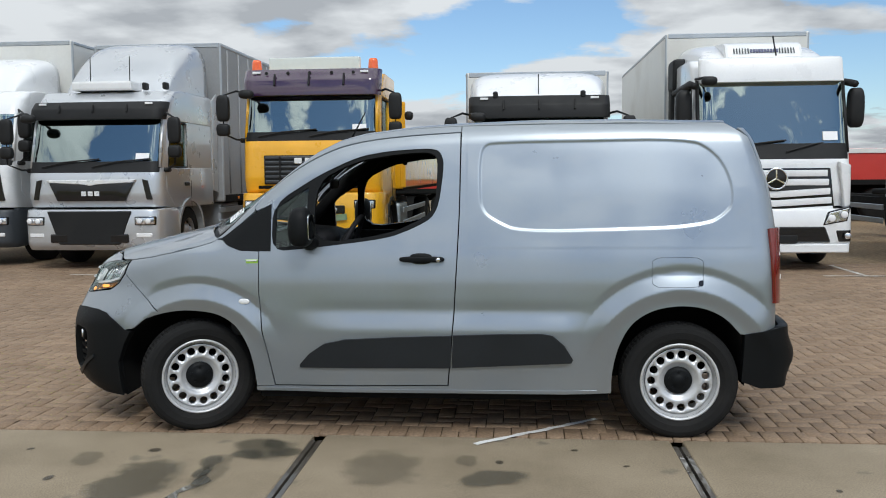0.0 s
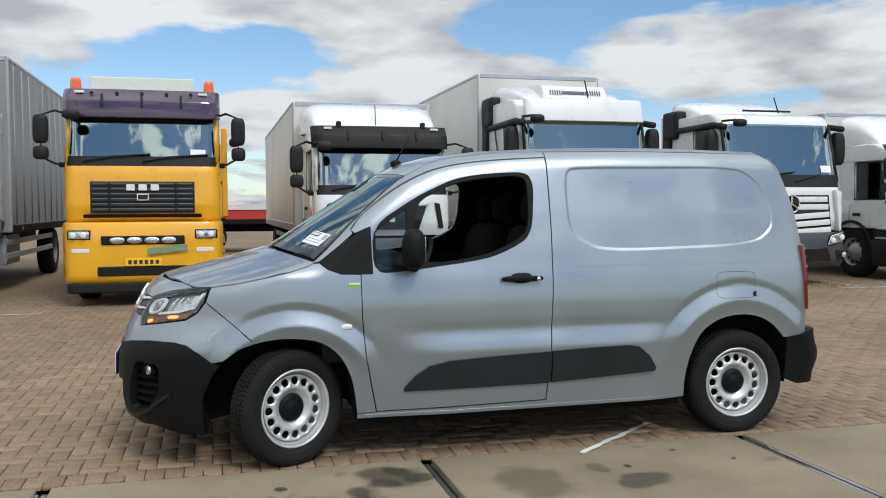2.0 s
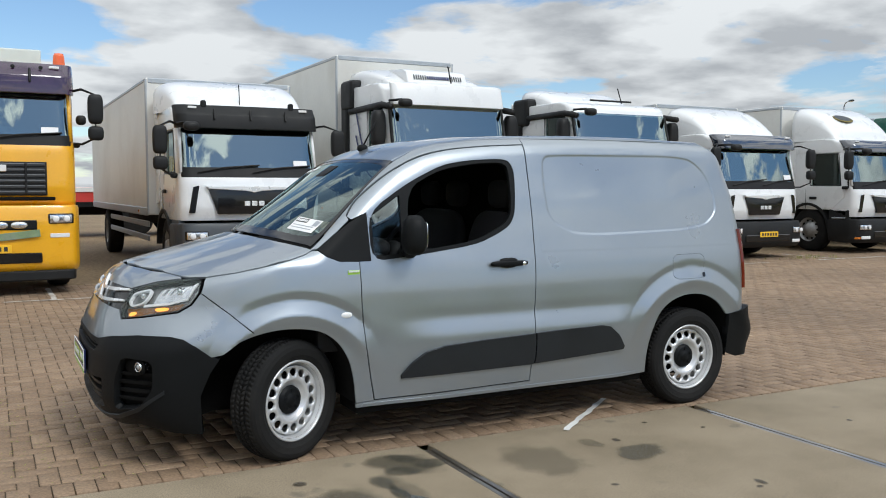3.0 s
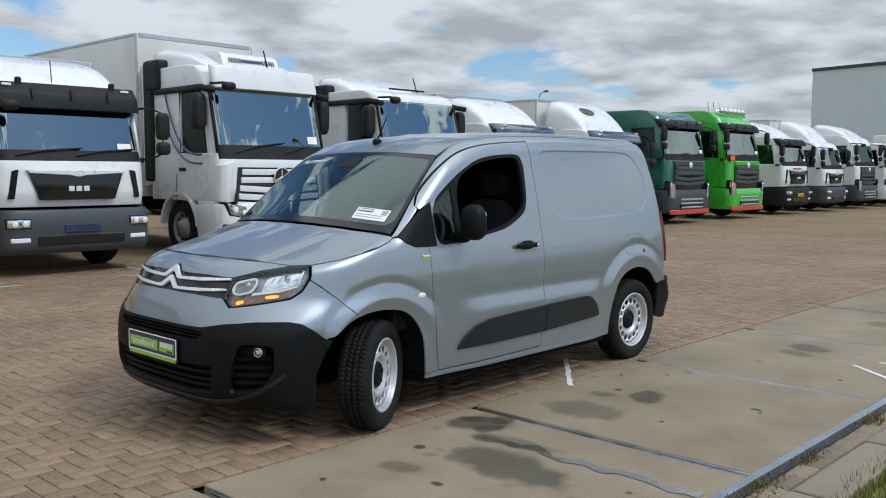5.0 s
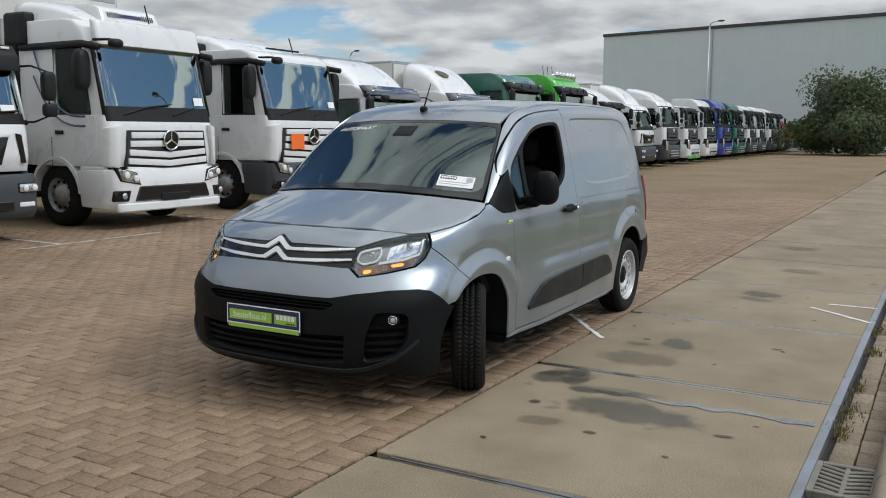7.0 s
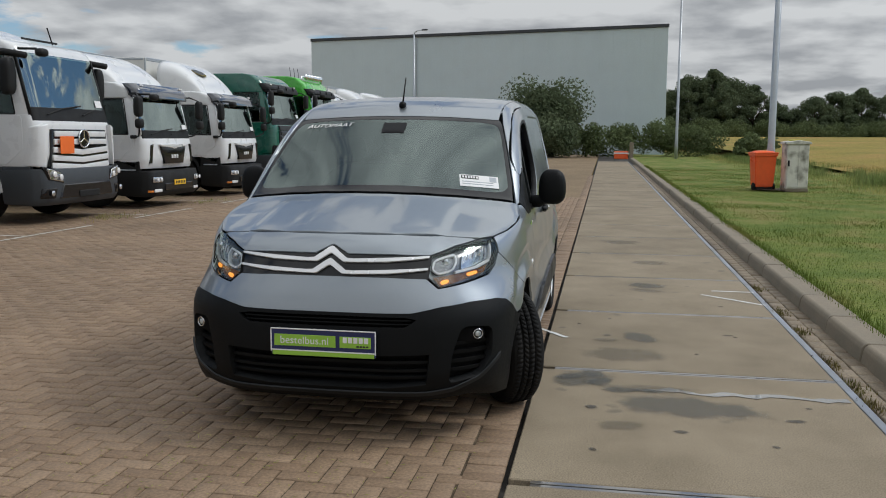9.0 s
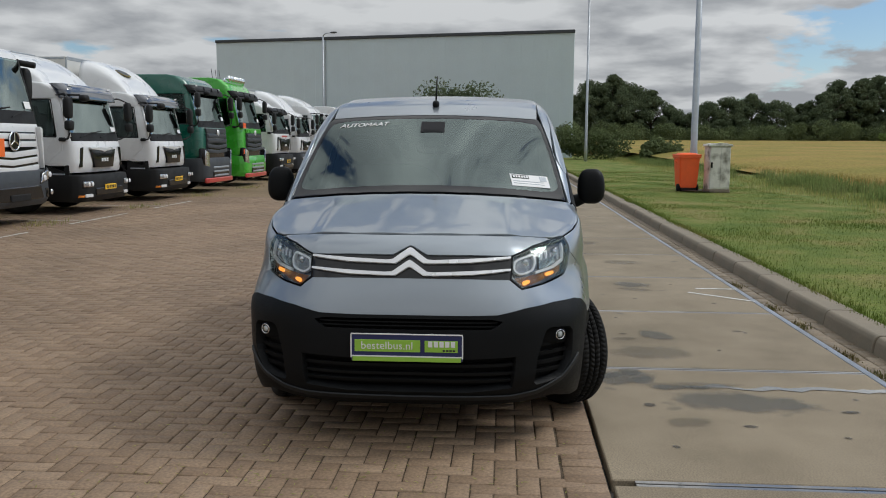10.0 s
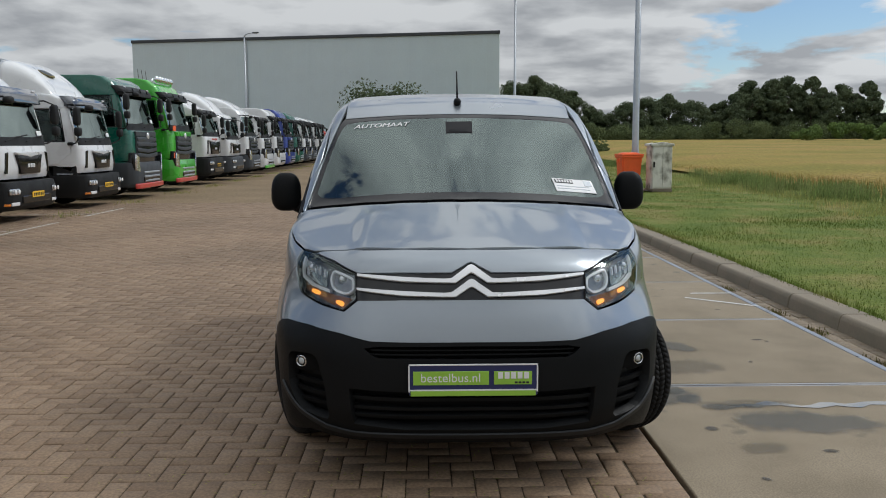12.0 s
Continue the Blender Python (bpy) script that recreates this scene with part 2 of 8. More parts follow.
M["chassis"] = plain("chassis_black", (0.007, 0.007, 0.007), rough=0.8, var=0.3, scale=8, spec=0.2)
M["orange_paint"] = plain("orange_plate", (0.85, 0.16, 0.02), rough=0.5, var=0.06)
M["plate_yellow"] = plain("yellow_plate", (0.85, 0.50, 0.02), rough=0.4, var=0.04)
M["bin_orange"] = plain("orange_bin_plastic", (0.90, 0.13, 0.03), rough=0.5, var=0.08, scale=6)
M["galvanised"] = plain("galvanised_steel", (0.42, 0.45, 0.48), rough=0.45, metal=0.6, var=0.12, scale=7)
M["cabinet_white"] = plain("stained_white_cabinet", (0.66, 0.65, 0.60), rough=0.5, var=0.08, scale=9, dirt=(0.13, 0.12, 0.09), dirt_amount=0.9)
M["steel_edge"] = plain("worn_steel_edging", (0.34, 0.37, 0.42), rough=0.33, metal=0.7, var=0.2, scale=6, dirt=(0.22, 0.21, 0.19), dirt_amount=0.6)
M["joint_bar"] = plain("rusty_joint_bar", (0.10, 0.088, 0.072), rough=0.3, var=0.3, scale=8, spec=0.8, coat=1.0, coat_ior=1.9, dirt=(0.05, 0.04, 0.03), dirt_amount=0.5)
M["line_paint"] = plain("worn_white_line_paint", (0.70, 0.70, 0.68), rough=0.6, var=0.15, scale=10, dirt=(0.3, 0.28, 0.25), dirt_amount=0.3)
M["faded_paint"] = plain("faded_line_paint", (0.50, 0.48, 0.44), rough=0.7, var=0.2, scale=10, dirt=(0.25, 0.19, 0.13), dirt_amount=0.9)
M["kerb"] = plain("kerb_concrete", (0.23, 0.193, 0.143), rough=0.85, var=0.16, scale=4, bump=0.5, bump_scale=90, dirt=(0.16, 0.15, 0.11), dirt_amount=0.5)
M["joint"] = plain("dark_joint_filler", (0.035, 0.032, 0.028), rough=0.9, var=0.3, scale=20, bump=0.4)
M["lamp_bowl"] = plain("lamp_bowl", (0.30, 0.305, 0.31), rough=0.2, metal=0.6, var=0.6, scale=26)
M["smoked_amber"] = plain("smoked_amber_lens", (0.22, 0.095, 0.03), rough=0.14, coat=1.0, var=0.5, scale=40)
M["bright_frame"] = plain("bright_lamp_frame", (0.85, 0.86, 0.88), rough=0.15, coat=1.0, var=0.02)
M["bark"] = plain("bark", (0.06, 0.045, 0.03), rough=0.95, var=0.3, scale=6, bump=0.6, bump_scale=30)


def concrete():
    m, nt, b = nodes_of("stained_slab_concrete")
    N, L = nt.nodes.new, nt.links.new
    geo = N("ShaderNodeNewGeometry")
    info = N("ShaderNodeObjectInfo")

    def noise_tex(scale, detail=6, rough=0.55):
        n = N("ShaderNodeTexNoise")
        n.inputs["Scale"].default_value, n.inputs["Detail"].default_value, n.inputs["Roughness"].default_value = scale, detail, rough
        L(geo.outputs["Position"], n.inputs["Vector"])
        return n

    base = N("ShaderNodeValToRGB")
    base.color_ramp.elements[0].position, base.color_ramp.elements[0].color = 0.3, (0.186, 0.149, 0.099, 1)
    base.color_ramp.elements[1].position, base.color_ramp.elements[1].color = 0.72, (0.297, 0.243, 0.170, 1)
    L(noise_tex(1.3, 8, 0.6).outputs["Fac"], base.inputs[0])
    fine = N("ShaderNodeMapRange"); L(noise_tex(120, 3).outputs["Fac"], fine.inputs[0])
    fine.inputs[1].default_value, fine.inputs[2].default_value, fine.inputs[3].default_value, fine.inputs[4].default_value = 0.3, 0.7, 0.70, 1.26
    mul = N("ShaderNodeMix"); mul.data_type = "RGBA"; mul.blend_type = "MULTIPLY"; mul.inputs[0].default_value = 1
    L(base.outputs[0], mul.inputs[6]); L(fine.outputs[0], mul.inputs[7])
    var = N("ShaderNodeMapRange"); L(info.outputs["Random"], var.inputs[0]); var.inputs[3].default_value, var.inputs[4].default_value = 0.92, 1.06
    mul2 = N("ShaderNodeMix"); mul2.data_type = "RGBA"; mul2.blend_type = "MULTIPLY"; mul2.inputs[0].default_value = 1
    L(mul.outputs[2], mul2.inputs[6]); L(var.outputs[0], mul2.inputs[7])
    spots = N("ShaderNodeMapRange"); L(noise_tex(3.2, 5, 0.5).outputs["Fac"], spots.inputs[0])
    spots.inputs[1].default_value, spots.inputs[2].default_value, spots.inputs[4].default_value = 0.66, 0.72, 0.6
    md = N("ShaderNodeMix"); md.data_type = "RGBA"
    L(spots.outputs[0], md.inputs[0]); L(mul2.outputs[2], md.inputs[6]); md.inputs[7].default_value = (0.10, 0.09, 0.07, 1)
    L(md.outputs[2], b.inputs["Base Color"])
    b.inputs["Roughness"].default_value = 0.75
    b.inputs["Specular IOR Level"].default_value = 0.3
    bp = N("ShaderNodeBump"); bp.inputs["Strength"].default_value, bp.inputs["Distance"].default_value = 0.35, 0.004
    L(noise_tex(70, 5, 0.65).outputs["Fac"], bp.inputs["Height"]); L(bp.outputs[0], b.inputs["Normal"])
    return m


def brick_mat(name, a, bcol, island):
    m, nt, b = nodes_of(name)
    N, L = nt.nodes.new, nt.links.new
    geo = N("ShaderNodeNewGeometry")
    if island:
        rnd = geo.outputs["Random Per Island"]
    else:
        rnd = N("ShaderNodeObjectInfo").outputs["Random"]
    ramp = N("ShaderNodeValToRGB")
    ramp.color_ramp.elements[0].color, ramp.color_ramp.elements[1].color = (*a, 1), (*bcol, 1)
    L(rnd, ramp.inputs[0])
    n1 = N("ShaderNodeTexNoise"); n1.inputs["Scale"].default_value, n1.inputs["Detail"].default_value = 0.45, 6
    n2 = N("ShaderNodeTexNoise"); n2.inputs["Scale"].default_value, n2.inputs["Detail"].default_value = 60, 4
    L(geo.outputs["Position"], n1.inputs["Vector"]); L(geo.outputs["Position"], n2.inputs["Vector"])
    r1 = N("ShaderNodeMapRange"); L(n1.outputs["Fac"], r1.inputs[0])
    r1.inputs[1].default_value, r1.inputs[2].default_value, r1.inputs[3].default_value, r1.inputs[4].default_value = 0.3, 0.7, 0.8, 1.2
    r2 = N("ShaderNodeMapRange"); L(n2.outputs["Fac"], r2.inputs[0])
    r2.inputs[1].default_value, r2.inputs[2].default_value, r2.inputs[3].default_value, r2.inputs[4].default_value = 0.3, 0.7, 0.74, 1.26
    k = N("ShaderNodeMath"); k.operation = "MULTIPLY"; L(r1.outputs[0], k.inputs[0]); L(r2.outputs[0], k.inputs[1])
    mul = N("ShaderNodeMix"); mul.data_type = "RGBA"; mul.blend_type = "MULTIPLY"; mul.inputs[0].default_value = 1
    L(ramp.outputs[0], mul.inputs[6]); L(k.outputs[0], mul.inputs[7])
    L(mul.outputs[2], b.inputs["Base Color"])
    b.inputs["Roughness"].default_value = 0.75
    bp = N("ShaderNodeBump"); bp.inputs["Strength"].default_value, bp.inputs["Distance"].default_value = 0.4, 0.003
    L(n2.outputs["Fac"], bp.inputs["Height"]); L(bp.outputs[0], b.inputs["Normal"])
    return m


def patchy(name, stops, scale, fine, bump=0.5, rough=0.95, thin=0.0):
    """Ground or foliage colour: a ramp over coarse noise, with fine speckle."""
    m, nt, b = nodes_of(name)
    N, L = nt.nodes.new, nt.links.new
    geo = N("ShaderNodeNewGeometry")
    n1 = N("ShaderNodeTexNoise"); n1.inputs["Scale"].default_value, n1.inputs["Detail"].default_value = scale, 8
    n2 = N("ShaderNodeTexNoise"); n2.inputs["Scale"].default_value, n2.inputs["Detail"].default_value = fine, 4
    L(geo.outputs["Position"], n1.inputs["Vector"]); L(geo.outputs["Position"], n2.inputs["Vector"])
    ramp = N("ShaderNodeValToRGB")
    ramp.color_ramp.elements[0].position, ramp.color_ramp.elements[0].color = 0.32, (*stops[0], 1)
    ramp.color_ramp.elements[1].position, ramp.color_ramp.elements[1].color = 0.68, (*stops[-1], 1)
    if len(stops) > 2:
        e = ramp.color_ramp.elements.new(0.5); e.color = (*stops[1], 1)
    L(n1.outputs["Fac"], ramp.inputs[0])
    r2 = N("ShaderNodeMapRange"); L(n2.outputs["Fac"], r2.inputs[0])
    r2.inputs[1].default_value, r2.inputs[2].default_value, r2.inputs[3].default_value, r2.inputs[4].default_value = 0.3, 0.7, 0.65, 1.35
    isl = N("ShaderNodeMapRange"); L(geo.outputs["Random Per Island"], isl.inputs[0])
    isl.inputs[3].default_value, isl.inputs[4].default_value = 0.8, 1.2
    k = N("ShaderNodeMath"); k.operation = "MULTIPLY"; L(r2.outputs[0], k.inputs[0]); L(isl.outputs[0], k.inputs[1])
    mul = N("ShaderNodeMix"); mul.data_type = "RGBA"; mul.blend_type = "MULTIPLY"; mul.inputs[0].default_value = 1
    L(ramp.outputs[0], mul.inputs[6]); L(k.outputs[0], mul.inputs[7])
    L(mul.outputs[2], b.inputs["Base Color"])
    b.inputs["Roughness"].default_value = rough
    b.inputs["Specular IOR Level"].default_value = 0.2
    if bump:
        bp = N("ShaderNodeBump"); bp.inputs["Strength"].default_value, bp.inputs["Distance"].default_value = bump, 0.03
        L(n2.outputs["Fac"], bp.inputs["Height"]); L(bp.outputs[0], b.inputs["Normal"])
    if thin:  # leaves let part of the light through
        tl = N("ShaderNodeBsdfTranslucent")
        L(mul.outputs[2], tl.inputs[0])
        mx = N("ShaderNodeMixShader"); mx.inputs[0].default_value = thin
        L(b.outputs[0], mx.inputs[1]); L(tl.outputs[0], mx.inputs[2])
        L(mx.outputs[0], nt.nodes["Material Output"].inputs[0])
    return m


M["concrete"] = concrete()
M["brick_piece"] = brick_mat("paving_brick", (0.190, 0.126, 0.077), (0.250, 0.174, 0.111), False)
M["brick_stuff"] = brick_mat("paving_brick_field", (0.190, 0.126, 0.077), (0.250, 0.174, 0.111), True)
M["gutter_brick"] = brick_mat("gutter_brick", (0.15, 0.115, 0.075), (0.24, 0.192, 0.135), False)
M["sand_joint"] = patchy("sandy_joint", ((0.06, 0.044, 0.03), (0.12, 0.092, 0.062)), 2, 60)
M["far_paving"] = patchy("far_brick_paving", ((0.175, 0.126, 0.076), (0.232, 0.171, 0.104)), 0.4, 14, 0.3, 0.8)
M["grass"] = patchy("mown_grass", ((0.088, 0.13, 0.024), (0.13, 0.162, 0.034), (0.21, 0.185, 0.066)), 0.9, 40)
M["blade"] = patchy("grass_blades", ((0.09, 0.14, 0.024), (0.132, 0.17, 0.034), (0.215, 0.195, 0.066)), 0.9, 30, 0, thin=0.4)
M["dry_blade"] = patchy("tall_verge_grass", ((0.22, 0.26, 0.075), (0.29, 0.30, 0.10), (0.42, 0.35, 0.15)), 0.9, 12, 0, thin=0.5)
M["wheat"] = patchy("ripening_field", ((0.165, 0.148, 0.032), (0.22, 0.172, 0.042), (0.27, 0.175, 0.058)), 0.13, 9, 0.8)
M["leaf_dark"] = patchy("dark_foliage", ((0.08, 0.108, 0.058), (0.135, 0.165, 0.092)), 0.4, 3, 0, thin=0.3)
M["leaf_mid"] = patchy("hedge_foliage", ((0.095, 0.125, 0.055), (0.15, 0.185, 0.085)), 0.5, 4, 0, thin=0.3)
M["weed_leaf"] = patchy("green_weeds", ((0.14, 0.20, 0.06), (0.19, 0.24, 0.08), (0.25, 0.27, 0.11)), 0.6, 14, 0, thin=0.5)
M["maize"] = patchy("green_maize", ((0.13, 0.20, 0.06), (0.18, 0.25, 0.08)), 0.5, 6, 0, thin=0.4)
M["straw"] = patchy("withered_weeds", ((0.10, 0.085, 0.03), (0.16, 0.13, 0.05), (0.12, 0.14, 0.04)), 2.0, 20, 0)

# ---- mesh helpers ----
from mathutils.geometry import delaunay_2d_cdt


def mesh_object(name, me, material, parent=None, label=""):
    if material is not None:
        me.materials.append(material)
    ob = new(name, me)
    if parent is not None:
        ob.parent = parent
    if label:
        tagged(ob, label)
    return ob


def part(name, bm, material, parent, label="", smooth=False):
    """Link a bmesh as one mesh object under a thing or a part."""
    me = bpy.data.meshes.new(name)
    bm.to_mesh(me)
    bm.free()
    if smooth:
        for p in me.polygons:
            p.use_smooth = True
    return mesh_object(name, me, material, parent, label)


def thing(name, m, label, category, group="", kind=""):
    ob = new(name)
    ob.empty_display_size = 0.2
    ob.matrix_world = m
    return tagged(ob, label, category, group, kind)


def box(sx, sy, sz, at=(0, 0, 0), bevel=0.0, seg=2, rot=None, bm=None):
    """A bevelled box, its middle at 'at'."""
    own = bm is None
    b = bmesh.new()
    bmesh.ops.create_cube(b, size=1.0)
    bmesh.ops.scale(b, vec=(sx, sy, sz), verts=b.verts)
    if bevel:
        bmesh.ops.bevel(b, geom=list(b.edges), offset=bevel, segments=seg, profile=0.6, affect="EDGES", clamp_overlap=True)
    if rot:
        bmesh.ops.transform(b, matrix=pose(0, 0, 0, *rot), verts=b.verts)
    bmesh.ops.translate(b, vec=at, verts=b.verts)
    if own:
        return b
    me = bpy.data.meshes.new("tmp")
    b.to_mesh(me); b.free()
    bm.from_mesh(me)
    bpy.data.meshes.remove(me)
    return bm


def prism(profile, axis, a, b_, bevel=0.0, seg=2):
    """A closed 2D outline pushed from a to b_ along an axis: 'x' takes (y, z), 'y' takes (x, z), 'z' takes (x, y)."""
    bm = bmesh.new()
    put = {"x": lambda p, t: (t, p[0], p[1]), "y": lambda p, t: (p[0], t, p[1]), "z": lambda p, t: (p[0], p[1], t)}[axis]
    v0 = [bm.verts.new(put(p, a)) for p in profile]
    v1 = [bm.verts.new(put(p, b_)) for p in profile]
    n = len(profile)
    bm.faces.new(v0); bm.faces.new(list(reversed(v1)))
    for i in range(n):
        bm.faces.new((v0[i], v1[i], v1[(i + 1) % n], v0[(i + 1) % n]))
    bmesh.ops.recalc_face_normals(bm, faces=bm.faces)
    if bevel:
        bmesh.ops.bevel(bm, geom=list(bm.edges), offset=bevel, segments=seg, profile=0.6, affect="EDGES", clamp_overlap=True)
    return bm


def lathe(profile, axis="y", n=48, close=False):
    """Turn a profile of (radius, along) about an axis."""
    bm = bmesh.new()
    rings = []
    for k in range(n):
        c, s = math.cos(2 * math.pi * k / n), math.sin(2 * math.pi * k / n)
        if axis == "y":
            rings.append([bm.verts.new((r * c, a, r * s)) for r, a in profile])
        elif axis == "z":
            rings.append([bm.verts.new((r * c, r * s, a)) for r, a in profile])
        else:
            rings.append([bm.verts.new((a, r * c, r * s)) for r, a in profile])
    for k in range(n):
        p, q = rings[k], rings[(k + 1) % n]
        for i in range(len(profile) - (0 if close else 1)):
            j = (i + 1) % len(profile)
            bm.faces.new((p[i], p[j], q[j], q[i]))
    bmesh.ops.remove_doubles(bm, verts=bm.verts, dist=1e-5)
    bmesh.ops.recalc_face_normals(bm, faces=bm.faces)
    return bm


def tube(points, radius, n=8):
    """A round bar along a polyline."""
    bm = bmesh.new()
    pts = [Vector(p) for p in points]
    rings = []
    for i, p in enumerate(pts):
        d = (pts[min(i + 1, len(pts) - 1)] - pts[max(i - 1, 0)]).normalized()
        side = d.cross(Vector((0, 0, 1)))
        if side.length < 0.05:
            side = d.cross(Vector((1, 0, 0)))
        side.normalize()
        up = side.cross(d)
        r = radius[i] if isinstance(radius, (list, tuple)) else radius
        rings.append([bm.verts.new(p + r * (math.cos(2 * math.pi * k / n) * side + math.sin(2 * math.pi * k / n) * up)) for k in range(n)])
    for a, b in zip(rings, rings[1:]):
        for k in range(n):
            bm.faces.new((a[k], a[(k + 1) % n], b[(k + 1) % n], b[k]))
    bm.faces.new(list(reversed(rings[0]))); bm.faces.new(rings[-1])
    bmesh.ops.recalc_face_normals(bm, faces=bm.faces)
    return bm


def blob(sx, sy, sz, at=(0, 0, 0), power=3.2, nu=20, nv=12, taper=0.0):
    """A rounded housing: a superellipsoid."""
    bm = bmesh.new()

    def f(v):
        return math.copysign(abs(v) ** (2 / power), v)

    rows = []
    for j in range(1, nv):
        ph = -math.pi / 2 + math.pi * j / nv
        row = []
        for i in range(nu):
            th = 2 * math.pi * i / nu
            z = f(math.sin(ph))
            k = 1 - taper * z
            row.append(bm.verts.new((at[0] + sx / 2 * k * f(math.cos(ph)) * f(math.cos(th)), at[1] + sy / 2 * k * f(math.cos(ph)) * f(math.sin(th)), at[2] + sz / 2 * z)))
        rows.append(row)
    for a, b in zip(rows, rows[1:]):
        for i in range(nu):
            bm.faces.new((a[i], a[(i + 1) % nu], b[(i + 1) % nu], b[i]))
    bm.faces.new(list(reversed(rows[0]))); bm.faces.new(rows[-1])
    return bm


def join(*bms):
    out = bms[0]
    for b in bms[1:]:
        me = bpy.data.meshes.new("tmp")
        b.to_mesh(me); b.free()
        out.from_mesh(me)
        bpy.data.meshes.remove(me)
    return out


def moved(bm, m):
    bmesh.ops.transform(bm, matrix=m, verts=bm.verts)
    return bm


def fast_mesh(name, verts, faces):
    """A mesh from vertex and quad (or triangle) arrays."""
    me = bpy.data.meshes.new(name)
    verts, faces = np.asarray(verts, np.float32), np.asarray(faces, np.int32)
    k = faces.shape[1]
    me.vertices.add(len(verts)); me.vertices.foreach_set("co", verts.ravel())
    me.loops.add(faces.size); me.loops.foreach_set("vertex_index", faces.ravel())
    me.polygons.add(len(faces))
    me.polygons.foreach_set("loop_start", np.arange(0, faces.size, k, dtype=np.int32))
    me.polygons.foreach_set("loop_total", np.full(len(faces), k, np.int32))
    me.update(calc_edges=True)
    me.validate()
    return me

# ---- ground ----
PAVE_EDGE, SLAB_IN, SLAB_OUT, KERB_FACE, KERB_BACK = 5.05, 4.97, 3.10, 2.77, 2.53
JOINT_0, JOINT_STEP = -1.15, 2.03


def sheet(name, x0, x1, y0, y1, z, material, label, cat="ground", nx=1, ny=1, relief=0.0):
    xs, ys = np.linspace(x0, x1, nx + 1), np.linspace(y0, y1, ny + 1)
    v = np.array([(x, y, z + (relief * noise.noise((x * 0.5, y * 0.5, 3.0)) if relief else 0)) for y in ys for x in xs])
    f = [(j * (nx + 1) + i, j * (nx + 1) + i + 1, (j + 1) * (nx + 1) + i + 1, (j + 1) * (nx + 1) + i) for j in range(ny) for i in range(nx)]
    return tagged(mesh_object(name, fast_mesh(name, v, f), material), label, cat, kind="structure")


def build_ground():
    # one great sheet out to the horizon, under everything
    sheet("ground", -900, 1500, -1200, 1200, -0.12, M["wheat"], "ripening yellow-green crop field reaching the horizon", "field")
    sheet("paving_bed", -12.0, 16.0, PAVE_EDGE + 0.02, 15.0, -0.0065, M["sand_joint"], "sandy bed below the brick paving", "paving")
    # verge behind the kerb, and the higher crop beyond it
    sheet("verge", -60, 90, -5.5, KERB_BACK, 0.085, M["grass"], "short mown grass verge beside the kerb", "grass", 300, 16, 0.03)
    road = sheet("slab_bed", -60, 84, KERB_BACK, PAVE_EDGE, -0.06, M["joint"], "dark bed under the concrete slabs", "road")
    return road


slab_road = build_ground()

# ---- the van: one smooth skin, cut into its panels ----
VAN_Y = 5.92


def profile(points, smooth):
    """A smooth curve through rounded corners of a polyline."""
    xs, ys = np.array([p[0] for p in points]), np.array([p[1] for p in points])
    g = np.arange(xs[0] - 0.5, xs[-1] + 0.5, 0.004)
    v = np.interp(g, xs, ys)
    lo, hi = g < xs[0], g > xs[-1]
    v[lo] = ys[0] + (g[lo] - xs[0]) * (ys[1] - ys[0]) / (xs[1] - xs[0])
    v[hi] = ys[-1] + (g[hi] - xs[-1]) * (ys[-1] - ys[-2]) / (xs[-1] - xs[-2])
    n = max(int(smooth / 0.004), 1)
    k = np.hanning(2 * n + 3); k /= k.sum()
    v = np.convolve(np.pad(v, n + 1, mode="edge"), k, mode="valid")
    return lambda q: np.interp(q, g, v)


# centre line from nose to tail, height over length
van_top = profile([(-2.95, 0.70), (-2.80, 0.88), (-2.72, 0.985), (-2.62, 1.035), (-2.5, 1.068), (-2.2, 1.142), (-1.985, 1.195), (-1.945, 1.215), (-1.63, 1.42), (-1.26, 1.655),
                   (-1.10, 1.733), (-0.95, 1.772), (-0.62, 1.810), (-0.34, 1.825), (0.1, 1.838), (0.6, 1.838), (1.2, 1.822), (1.5, 1.80)], 0.05)
van_slope = profile([(-2.95, 1.2), (-2.72, 0.9), (-2.6, 0.4), (-2.3, 0.26), (-1.99, 0.26), (-1.93, 0.64), (-1.2, 0.62), (-1.05, 0.25), (-0.6, 0.08), (1.5, 0.0)], 0.06)
# half width of the flank over height, and how it draws in along the length
van_flank = profile([(0.15, 0.890), (0.27, 0.903), (0.45, 0.918), (0.70, 0.931), (0.90, 0.925), (1.02, 0.908), (1.12, 0.884), (1.40, 0.822), (1.64, 0.762), (1.85, 0.705)], 0.07)
van_taper = profile([(-3.0, 0.12), (-2.6, 0.062), (-2.3, 0.030), (-1.9, 0.010), (-1.5, 0.003), (-1.2, 0.0), (0.8, 0.0), (1.2, 0.012), (1.5, 0.034)], 0.1)
van_nose = profile([(0.10, -2.62), (0.20, -2.75), (0.27, -2.825), (0.36, -2.862), (0.50, -2.866), (0.60, -2.86), (0.68, -2.842), (0.76, -2.815), (0.85, -2.775), (0.97, -2.73), (1.1, -2.66), (1.3, -2.5)], 0.05)
van_tail = profile([(0.2, 1.49), (0.7, 1.495), (1.19, 1.487), (1.42, 1.452), (1.70, 1.365), (1.80, 1.315), (1.9, 1.26)], 0.06)


def ramp01(v, a, b):
    t = np.clip((v - a) / (b - a), 0, 1)
    return t * t * (3 - 2 * t)


def smax(a, b, k):
    h = np.maximum(k - np.abs(a - b), 0)
    return np.maximum(a, b) + h * h / (4 * k)


